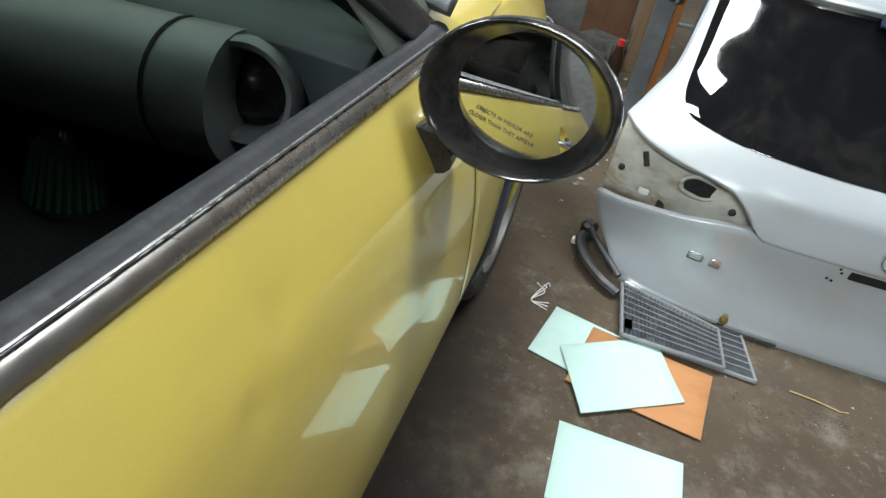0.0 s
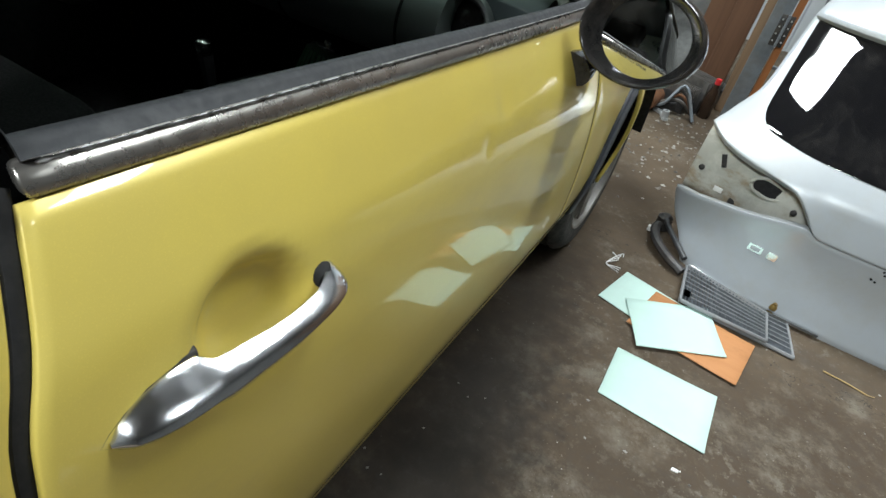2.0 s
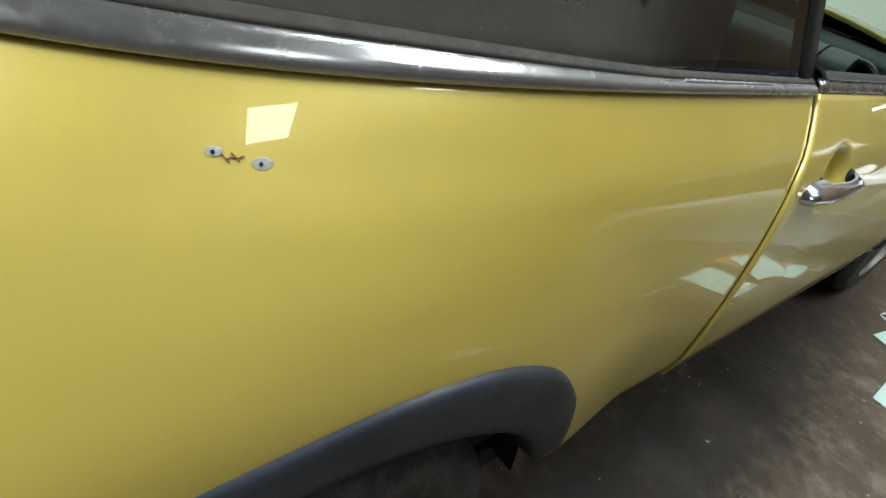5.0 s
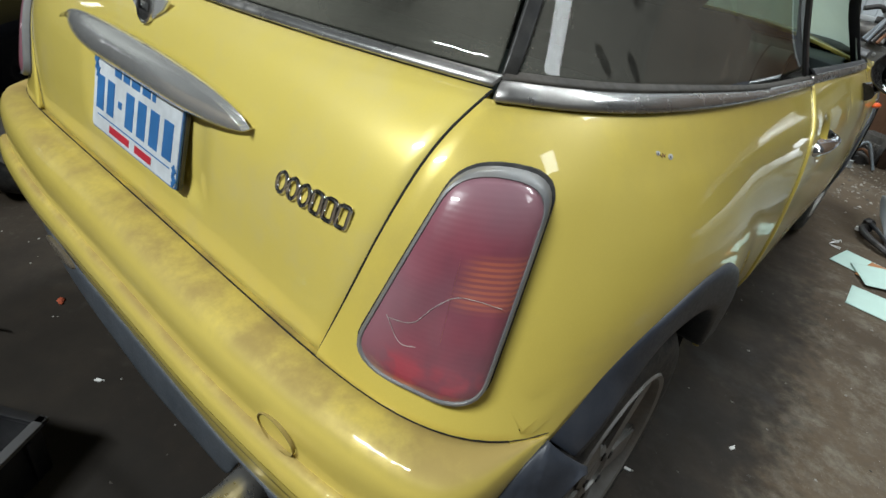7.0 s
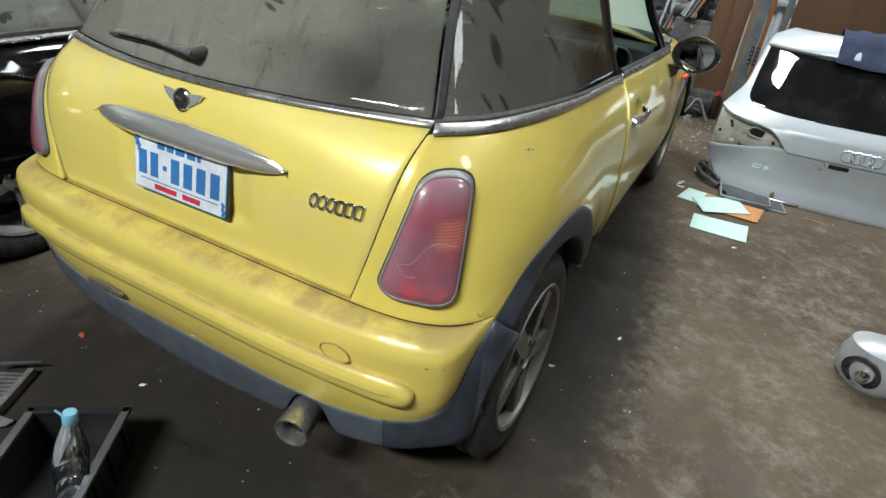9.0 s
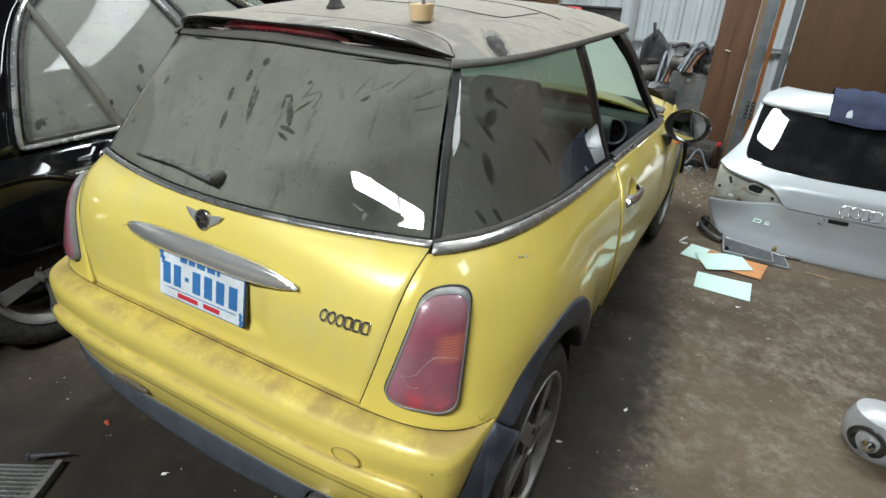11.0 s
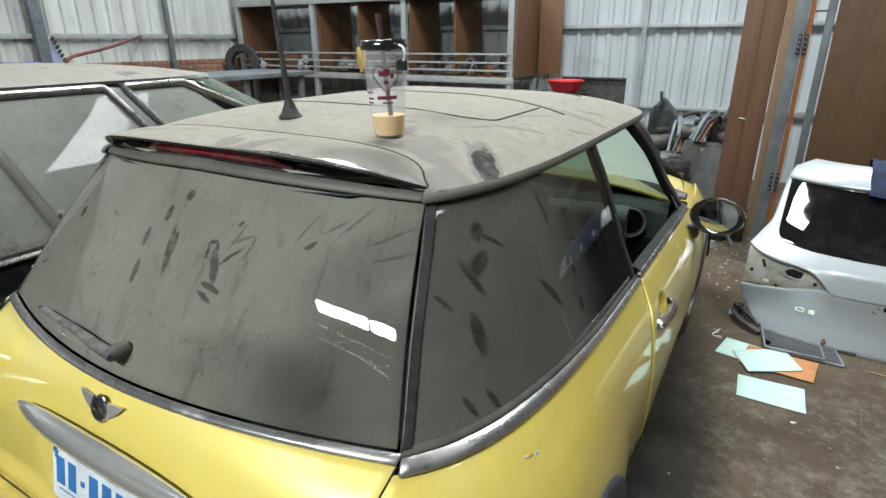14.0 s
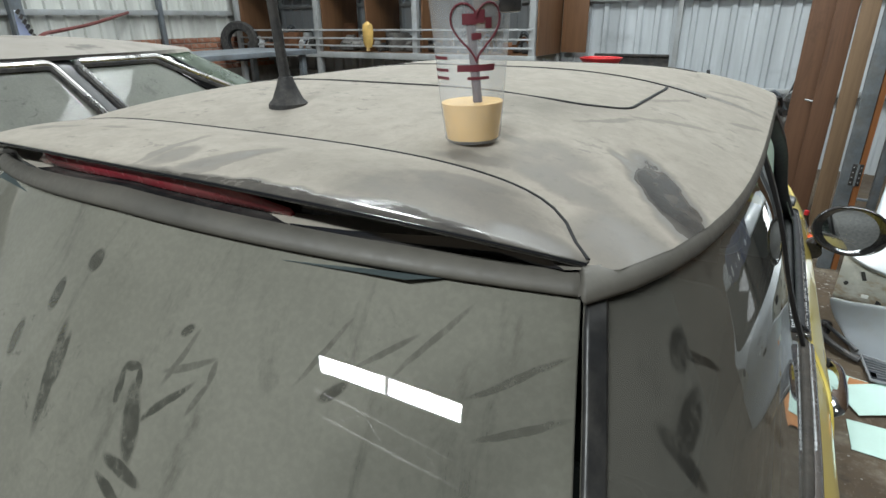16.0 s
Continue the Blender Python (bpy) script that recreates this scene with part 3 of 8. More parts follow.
def build_body(car):
    # quarter panels, doors, front wings
    for sx in (1, -1):
        rows = []
        for i in range(61):
            t = i / 60
            col = []
            for j in range(37):
                s = j / 36
                z = lerp(0.60, 0.94, s)
                for _ in range(3):
                    a0, a1 = CAR.angle_x(hatch_edge(z) + 0.0022, z), CAR.angle_y(door_edge(z) - 0.009, z)
                    a = lerp(a0, a1, t)
                    y = CAR.at(a, z)[1]
                    low = max(quarter_low(y), arch_top(y, ARCH_Y, 0.382), lerp(0.602, 0.30, smooth((y - 0.17) / 0.10)))
                    z = lerp(low, belt_low(y), s)
                p = CAR.at(a, z, flare(y, z) + tuck(z) * smooth((y - 0.80) / 0.2))
                col.append((sx * p[0], p[1], p[2]))
            rows.append(col)
        panel("quarter_panel", rows, YELLOW, car, HEART)
        rows = []
        for i in range(121):
            col = []
            for j in range(57):
                s = j / 56
                z = lerp(0.330, 0.90, s)
                for _ in range(2):
                    y = lerp(door_edge(z) + 0.007, 2.285 + 0.02 * s, i / 120)
                    z = lerp(0.330, belt_low(y), s)
                col.append(CAR.side(y, z, tuck(z) + (hollow(y, z) + 0.005 * (1 - smooth((y - 1.2) / 0.7)) if sx > 0 else 0), sx))
            rows.append(col)
        panel("door", rows, YELLOW, car, HEART, 0.02)
        rows = []
        for i in range(50):
            col = []
            for j in range(25):
                s = j / 24
                y = lerp(2.292 + 0.02 * s, 3.42, i / 49)
                top = CAR.belt(y) - 0.014 - 0.10 * smooth((y - 2.9) / 0.7)
                low = max(0.330 if y < AXLES[1] else 0.50, arch_top(y, AXLES[1], 0.385))
                z = lerp(low, top, s)
                col.append(CAR.side(y, z, tuck(z) * (1 - smooth((y - 2.4) / 0.3)) + 0.012 * smooth((y - 2.5) / 0.3), sx))
            rows.append(col)
        panel("front_wing", rows, YELLOW, car, HEART)
    # bonnet and nose
    rows = []
    for i in range(31):
        y = lerp(2.34, 3.44, i / 30)
        half = CAR.side(y, 0.80)[0] - 0.015
        edge = CAR.belt(y) - 0.012 - 0.10 * smooth((y - 2.9) / 0.7)
        rows.append([(half * (j / 12 - 1), y, edge + (0.085 - 0.05 * smooth((y - 3.1) / 0.4)) * (1 - abs(j / 12 - 1) ** 2.6)) for j in range(25)])
    panel("bonnet", rows, YELLOW, car, (0, 2.9, 0.3))
    rows = []
    for i in range(41):
        a = lerp(math.radians(150), math.radians(210), i / 40)
        rows.append([CAR.at(a, lerp(0.26, 0.69, j / 12), 0.02 * math.sin(math.pi * j / 12)) for j in range(13)])
    panel("front_bumper", rows, YELLOW, car, HEART)
    # tailgate
    rows = []
    for i in range(61):
        col = []
        for j in range(41):
            z = lerp(0.602, 0.957, j / 40)
            x = lerp(-1, 1, i / 60) * (hatch_edge(z) - 0.0022)
            dip = -0.010 * smooth((0.235 - abs(x)) / 0.05) * smooth((z - 0.665) / 0.04) * smooth((0.855 - z) / 0.03)
            col.append(gate(x, z, dip))
        rows.append(col)
    panel("tailgate", rows, GATE_PAINT, car, HEART)
    # dark lining behind the shut lines, open above
    rows = []
    for i in range(161):
        a = lerp(-math.pi, math.pi, i / 160)
        rows.append([CAR.at(a, z, -0.035) for z in (0.42, 0.50, 0.60, 0.72, 0.84)])
    verts = [p for r in rows for p in r]
    mesh("inner_shell", verts, grid_faces(161, 5), DARK, car, "black lining behind the panels")
    # dark strips set into the shut lines, standing in for shade in the gaps
    for sx in (1, -1):
        line = [CAR.side(door_edge(z) - 0.0015, z, -0.0045 + tuck(z), sx) for z in [lerp(0.333, 0.90, k / 40) for k in range(41)]]
        part("shut_line", sweep(line, 0.0072, 8, 0.5, up=(1, 0, 0)), DARK, car)
        line = [CAR.side(2.2885 + 0.02 * k / 30, lerp(0.333, 0.845, k / 30), -0.003 + tuck(lerp(0.333, 0.845, k / 30)), sx) for k in range(31)]
        part("shut_line", sweep(line, 0.0036, 6), DARK, car)
        line = []
        for k in range(31):
            z = lerp(0.604, 0.955, k / 30)
            p = gate(hatch_edge(z), z, -0.0016)
            line.append((sx * p[0], p[1], p[2]))
        part("shut_line", sweep(line, 0.0019, 6), DARK, car)
    line = []
    for k in range(121):
        a = lerp(-1, 1, k / 120) * radians(31.1)
        line.append(CAR.at(a, 0.600, -0.001 + flare(CAR.at(a, 0.6)[1], 0.6)))
    part("shut_line", sweep(line, 0.0013, 6), DARK, car)
    # underbody
    bm = bmesh.new()
    vs = [bm.verts.new((p[0], p[1], 0.225)) for p in (CAR.at(2 * math.pi * i / 48, 0.25, -0.05) for i in range(48))]
    bm.faces.new(vs)
    ext = bmesh.ops.extrude_face_region(bm, geom=list(bm.faces))
    bmesh.ops.translate(bm, vec=(0, 0, 0.06), verts=[g for g in ext["geom"] if isinstance(g, bmesh.types.BMVert)])
    part("underbody", bm, DARK, car)
    # sills
    for sx in (1, -1):
        rows = [[CAR.side(lerp(0.84, 2.60, i / 30), z, o, sx) for z, o in ((0.185, -0.085), (0.20, -0.062), (0.25, -0.05), (0.295, -0.045), (0.335, -0.045))] for i in range(31)]
        panel("sill_cladding", rows, CLADDING, car, HEART, label="dusty dark grey plastic")


# lower edge of the painted bumper and of the skirt under it, by the angle in plan and by the place across
bumper_low = table([(0, 0.296), (12, 0.298), (17.4, 0.303), (21.25, 0.320), (24.8, 0.346), (27.1, 0.378), (28.25, 0.417), (29.2, 0.49), (30.3, 0.560), (31.15, 0.592)])
skirt_low = table([(0, 0.170), (0.27, 0.192), (0.50, 0.216), (0.62, 0.236), (0.73, 0.258), (0.80, 0.28)])
CORNER = [lerp(24, 31.15, k / 34) for k in range(35)]
bumper_prof = table([(0.0, -0.004), (0.008, 0.008), (0.018, 0.024), (0.035, 0.040), (0.065, 0.052), (0.12, 0.060), (0.22, 0.064), (0.55, 0.061), (0.8, 0.054), (1.0, 0.042)])


def bumper_off(deg, s, z):
    """How far the bumper stands proud of the body at an angle; s runs from its top to its foot."""
    x, y, _ = CAR.at(radians(deg), 0.45)
    g = 1.30 - 0.40 * smooth((abs(x) - 0.25) / 0.55)
    return lerp(bumper_prof(s) * g, flare(y, z) + 0.003, smooth((abs(deg) - 27) / 4.15))


def build_bumper(car):
    half = [0.6 * k for k in range(40)] + CORNER
    rows = []
    for deg in [-d for d in half[:0:-1]] + half:
        low = bumper_low(abs(deg))
        rows.append([])
        for k in range(27):
            z = lerp(0.5985, low, k / 26)
            rows[-1].append(CAR.at(radians(deg), z, bumper_off(deg, k / 26, z)))
    bumper = panel("rear_bumper", rows, BUMPER_PAINT, car, HEART, 0.02, "yellow painted bumper with a dusty ledge")

    def bulge_at(a):
        return 0.006 + 0.024 * (1 - smooth((abs(CAR.at(a, 0.45)[0]) - 0.25) / 0.55))

    # rubbing strip with rounded ends
    end = CAR.angle_x(0.672, 0.44)
    ol = rounded([(-end, 0.420), (end, 0.420), (end, 0.492), (-end, 0.492)], 0.034, 6)
    pts = []
    for k in range(len(ol)):
        (a0, z0), (a1, z1) = ol[k], ol[(k + 1) % len(ol)]
        m = max(1, int(abs(a1 - a0) / 0.03))
        pts += [(lerp(a0, a1, q / m), lerp(z0, z1, q / m)) for q in range(m)]
    rings = []
    for inset, o in ((0, 0.045), (0.0, 0.054), (0.003, 0.060), (0.010, 0.066), (0.022, 0.069), (0.0355, 0.070)):
        rings.append([CAR.at(a - math.copysign(inset * 0.8 * smooth((abs(a) - end + 0.05) / 0.05), a), 0.456 + (z - 0.456) * max(0.02, 1 - inset / 0.036), o + bulge_at(a)) for a, z in pts])
    ring_mesh("rubbing_strip", rings, BUMPER_PAINT, bumper)
    # towing eye cover and its shut line
    c = CAR.angle_x(0.495, 0.512)
    for ca, zc, r in ((c, 0.512, 0.022),):
        rings = [[CAR.at(ca + rr * math.cos(q) / 0.95, zc + rr * math.sin(q), o + 0.012 + bulge_at(ca) * 0.75) for q in [2 * math.pi * k / 28 for k in range(28)]] for rr, o in ((r + 0.0003, 0.0445), (r + 0.0003, 0.0502), (r - 0.0005, 0.0504))]
        ring_mesh("tow_cover_joint", rings, plain("dirty_joint", (0.36, 0.27, 0.08), 0.7), bumper)
    # reflector lens low on the left
    c = CAR.angle_x(0.285, 0.345)
    rings = []
    for inset, o in ((1, 0.047), (1, 0.053), (0.85, 0.056), (0.05, 0.057)):
        rings.append([CAR.at(-c + 0.050 * inset * math.cos(q), 0.355 + 0.014 * inset * math.sin(q), o + bulge_at(c)) for q in [2 * math.pi * k / 28 for k in range(28)]])
    ring_mesh("reflector", rings, plain("clear_reflector", (0.13, 0.11, 0.085), 0.25, 0.2), bumper, "dusty oval reflector")
    # black scratch
    c = CAR.angle_x(0.704, 0.5375)
    mesh("scratch", [CAR.at(c + da, 0.5375 + dz, bumper_off(math.degrees(c + da), 0.32, 0.5375) + 0.0008) for da, dz in ((-0.012, 0.0022), (0.012, 0.0008), (0.013, -0.0012), (-0.010, -0.001))], [(0, 1, 2, 3)], RUBBER, bumper, "black scratch")
    # lower skirt: a grey middle and two dark corners that run up to the wheel openings
    def skirt(degs, nm, mat, label):
        rows = []
        for deg in degs:
            d = abs(deg)
            x, y, _ = CAR.at(radians(deg), 0.40, 0.045)
            top = bumper_low(d) + 0.004 if d < 31.15 else lerp(0.598, 0.540, (d - 31.15) / 2.45)
            h = 0.338 ** 2 - (y - ARCH_Y) ** 2
            low = skirt_low(abs(x)) + 0.088 * math.exp(-(((x - 0.407) / 0.064) ** 4))
            if h > 0:
                low = max(low, WHEEL_R + math.sqrt(h))
            low = min(low, top - 0.004)
            k = smooth((d - 26) / 4)
            o0 = bumper_off(deg, 1.0, top) + 0.004 if d < 31.15 else lerp(0.030, 0.048, (d - 31.15) / 2.45)
            o1 = lerp(0.036 * (1.40 - 0.45 * smooth((abs(x) - 0.25) / 0.55)), 0.054, k)
            rows.append([CAR.at(radians(deg), lerp(top, low, j / 10), lerp(o0, o1, (j / 10) ** lerp(1.5, 0.7, k))) for j in range(11)])
        panel(nm, rows, mat, bumper, HEART, 0.02, label)

    seam = 22.9
    skirt([lerp(-seam, seam, i / 90) for i in range(91)], "bumper_skirt", SKIRT, "dusty grey plastic skirt")
    for s in (1, -1):
        skirt([s * lerp(seam + 0.12, 33.6, i / 70) for i in range(71)], "bumper_corner", CLADDING, "dusty dark grey plastic corner")
    # exhaust pipe
    m = pose(0.407, -0.016, 0.240, 90, 0, 13) @ Matrix.Scale(1.08, 4)
    bm = lathe([(0.036, -0.14), (0.038, 0.02), (0.040, 0.035), (0.040, 0.042), (0.036, 0.042), (0.034, 0.035), (0.033, -0.12), (0, -0.12)], 32, m)
    part("exhaust_pipe", bm, plain("sooty_steel", (0.60, 0.58, 0.55), 0.3, 0.9, 0.2, dust=0.12), car, "steel exhaust tip")
    part("exhaust_hole", lathe([(0.0345, 0.006), (0.0, 0.004)], 24, m), DARK, car)


def build_arch(car, axle, sx, rear):
    """Plastic cladding round a wheel opening."""
    lo, hi = (22, 134.6) if rear else (-30, 176)
    cy = ARCH_Y if rear else axle
    rim = table([(22, 0.388), (32, 0.401), (43, 0.421), (55, 0.431), (65, 0.427), (80, 0.413), (100, 0.402), (115, 0.405), (134.6, 0.421)]) if rear else (lambda d: 0.400)
    rows = []
    for i in range(65):
        deg = lerp(lo, hi, i / 64)
        q = radians(deg)
        lip = 0.028 + 0.020 * smooth((deg - 95) / 40) if rear else 0.030
        col = []
        for s, o in ((0, -0.002), (0.03, 0.006), (0.10, 0.009), (0.3, None), (0.55, None), (0.8, None), (0.93, -0.001), (0.99, -0.007), (1.02, -0.018), (1.03, -0.06)):
            r = lerp(rim(deg), 0.338 if rear else 0.345, s)
            y, z = cy + r * math.cos(q), WHEEL_R + r * math.sin(q)
            base = flare(y, z) if rear else 0.012 * smooth((y - 2.5) / 0.3) + tuck(z) * (1 - smooth((y - 2.4) / 0.3))
            if not rear:
                lip = base + 0.012
            if o is None:
                off = lerp(base + 0.009, lip, (s - 0.10) / 0.80)
            else:
                off = base + o if s < 0.2 else lip + o
            p = CAR.side(max(y, 0.115), max(z, 0.2), off, sx)
            col.append((p[0], y if y > 0.115 else p[1], z))
        rows.append(col)
    panel("wheel_arch", rows, CLADDING, car, (0, cy, 0.35), 0.01, "dusty dark grey plastic arch trim")
    # dark liner behind
    bm = bmesh.new()
    n = 28
    rings = []
    for x in (0.50, 0.79):
        rings.append([bm.verts.new((sx * x, cy + 0.345 * math.cos(radians(lerp(4, 152, k / n))), WHEEL_R + 0.345 * math.sin(radians(lerp(4, 152, k / n))))) for k in range(n + 1)])
    for k in range(n):
        bm.faces.new((rings[0][k], rings[0][k + 1], rings[1][k + 1], rings[1][k]))
    bm.faces.new(rings[0])
    part("arch_liner", bm, DARK, car)


def build_wheel(car, x, y, sx, spokes=5, r=WHEEL_R, rim=0.195, width=0.175, name="wheel"):
    """A wheel on its hub: tyre with shoulders and grooves, and an alloy rim with spokes and bolts."""
    m = Matrix.Translation((x, y, r)) @ pose(0, 0, 0, 0, 90 * sx, 0)
    w = width / 2
    prof = [(rim * 0.96, -w * 0.9), (rim, -w), (rim + 0.02, -w * 1.04), (r * 0.9, -w * 1.02), (r * 0.965, -w * 0.86), (r * 0.993, -w * 0.7)]
    for g in (-0.5, 0.0, 0.5):
        prof += [(r, w * (g - 0.12)), (r - 0.008, w * (g - 0.09)), (r - 0.008, w * (g + 0.09)), (r, w * (g + 0.12))]
    prof += [(r * 0.993, w * 0.7), (r * 0.965, w * 0.86), (r * 0.9, w * 1.02), (rim + 0.045, w * 1.05), (rim + 0.02, w * 1.04), (rim, w), (rim * 0.96, w * 0.9)]
    wheel = new(name)
    wheel.parent = car
    part("tyre", lathe(prof, 48, m), RUBBER, wheel)
    bm = lathe([(rim * 0.95, -w), (rim * 0.9, -w * 0.6), (rim * 0.9, w * 0.55), (rim * 0.97, w * 0.8), (rim * 1.02, w * 0.98), (rim * 1.0, w * 1.06), (rim * 0.955, w * 1.02), (rim * 0.93, w * 0.85), (rim * 0.88, w * 0.7)], 48, m)
    for k in range(spokes):
        t = 2 * math.pi * k / spokes
        ol = [(rim * 0.16, -0.030), (rim * 0.55, -0.020), (rim * 0.93, -0.036), (rim * 0.93, 0.036), (rim * 0.55, 0.020), (rim * 0.16, 0.030)]
        prism(ol, 0.026, m @ pose(0, 0, w * 0.62, 0, 0, math.degrees(t)), bm, 0.007)
    lathe([(0.058, w * 0.5), (0.062, w * 0.86), (0.055, w * 0.93), (0.036, w * 0.95), (0.034, w * 0.88), (0, w * 0.90)], 24, m, bm)
    part("rim", bm, ALLOY, wheel, "dusty grey alloy")
    for k in range(spokes):
        t = 2 * math.pi * (k + 0.5) / spokes
        part("wheel_bolt", lathe([(0.0085, w * 0.8), (0.0085, w * 0.97), (0, w * 0.98)], 6, m @ pose(0.047 * math.cos(t), 0.047 * math.sin(t), 0)), DARK_METAL, wheel)
    bm = lathe([(0.0, -w * 0.2), (0.13, -w * 0.2), (0.135, -w * 0.1), (0.135, 0.0), (0, 0.0)], 32, m)
    part("brake_disc", bm, RUST, wheel)


def build_tail_light(car, sx):
    """Tall lamp with a rounded outline, wider at its foot, in a grey bezel."""
    def ang(x, z):
        return CAR.angle_x(x, z)
    corners = [(ang(0.563, 0.648), 0.648), (CAR.angle_y(0.142, 0.642), 0.642), (CAR.angle_y(0.246, 0.89), 0.890), (ang(0.612, 0.897), 0.897)]
    ol = rounded(corners, [0.04, 0.035, 0.035, 0.035], 7)
    dense = []
    for k in range(len(ol)):
        (a0, z0), (a1, z1) = ol[k], ol[(k + 1) % len(ol)]
        m = max(1, int(math.hypot(a1 - a0, z1 - z0) / 0.02))
        dense += [(lerp(a0, a1, q / m), lerp(z0, z1, q / m)) for q in range(m)]
    ca, cz = sum(a for a, z in ol) / len(ol), 0.765

    def ring(k, o):
        pts = []
        for a, z in dense:
            al, h = ca + (a - ca) * k, cz + (z - cz) * (1 - (1 - k) * 0.62)
            q = CAR.at(al, h, o + flare(CAR.at(al, h)[1], h))
            pts.append((sx * q[0], q[1], q[2]))
        return pts
    lamp = new("tail_light")
    lamp.parent = car
    ring_mesh("seal", [ring(1.05, -0.004), ring(1.045, 0.0018), ring(1.0, 0.002)], RUBBER, lamp)
    ring_mesh("bezel", [ring(1.01, -0.004), ring(1.008, 0.008), ring(0.985, 0.013), ring(0.945, 0.014), ring(0.925, 0.012), ring(0.92, 0.004)], plain("grey_bezel", (0.20, 0.205, 0.215), 0.42, 0.2, 0.2, dust=0.35), lamp, "dull grey bezel")
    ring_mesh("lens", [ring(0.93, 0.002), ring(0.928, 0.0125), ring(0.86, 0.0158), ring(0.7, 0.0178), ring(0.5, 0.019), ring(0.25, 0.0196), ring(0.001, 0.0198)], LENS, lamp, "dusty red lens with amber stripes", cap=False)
    # a pale hair stuck to the lens
    for line in ([(0.606, 0.727), (0.634, 0.733), (0.649, 0.757), (0.664, 0.773), (0.681, 0.774), (0.702, 0.769)], [(0.605, 0.730), (0.626, 0.705), (0.644, 0.7065)]) if sx > 0 else ():
        pts = [(q[0], q[1], q[2]) for q in (CAR.at(CAR.angle_x(x, z), z, 0.0200 + flare(CAR.back(x, z)[1], z)) for x, z in line)]
        part("stuck_hair", sweep(spline(pts, 24), 0.0003, 5), STICKER, lamp, "pale hair on the lens")


LENS_N = Nodes("red_lens")
lx = LENS_N.node("ShaderNodeSeparateXYZ", Vector=LENS_N.coord)
side = LENS_N.math("ABSOLUTE", lx.outputs[0])
zc = lx.outputs[2]
rib = LENS_N.node("ShaderNodeTexWave", Vector=LENS_N.coord, Scale=52.0)
rib.bands_direction = "Z"
lc = LENS_N.mix(LENS_N.step(LENS_N.noise(11, 3), 0.3, 0.7), (0.17, 0.012, 0.030), (0.28, 0.022, 0.045))
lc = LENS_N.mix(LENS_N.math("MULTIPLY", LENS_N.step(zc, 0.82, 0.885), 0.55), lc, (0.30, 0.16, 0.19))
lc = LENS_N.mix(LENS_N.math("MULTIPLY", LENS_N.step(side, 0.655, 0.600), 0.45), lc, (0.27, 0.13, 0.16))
amber = LENS_N.math("MULTIPLY", LENS_N.math("MULTIPLY", LENS_N.step(zc, 0.755, 0.77), LENS_N.step(zc, 0.825, 0.808)), LENS_N.step(side, 0.664, 0.690))
amber = LENS_N.math("MULTIPLY", amber, LENS_N.step(rib.outputs["Fac"], 0.3, 0.7, 0.25, 0.7))
lc = LENS_N.mix(amber, lc, (0.62, 0.13, 0.03))
red = LENS_N.math("MULTIPLY", LENS_N.math("MULTIPLY", LENS_N.step(zc, 0.70, 0.68), LENS_N.step(side, 0.60, 0.64)), LENS_N.step(LENS_N.noise(30, 2), 0.4, 0.6))
lc = LENS_N.mix(red, lc, (0.42, 0.015, 0.035))
lc = LENS_N.mix(LENS_N.step(LENS_N.noise(5, 5), 0.3, 0.8, 0.10, 0.34), lc, (0.33, 0.27, 0.31))
LENS = LENS_N.done(LENS_N.bsdf(lc, 0.32, 0.0, LENS_N.bump(rib.outputs["Fac"], 0.06, 0.001), Coat_Weight=1.0, Coat_Roughness=0.012))


def strip(shell, ys, name, mat, car, sx, prof, height=None, label=""):
    """A moulding along the side at belt height; prof: pairs of height above the belt and how far it stands proud."""
    rows = []
    for y in ys:
        b = CAR.belt(y) if height is None else height
        rows.append([shell.side(y, b + dz, o, sx) for dz, o in prof])
    return panel(name, rows, mat, car, HEART, 0.006, label)


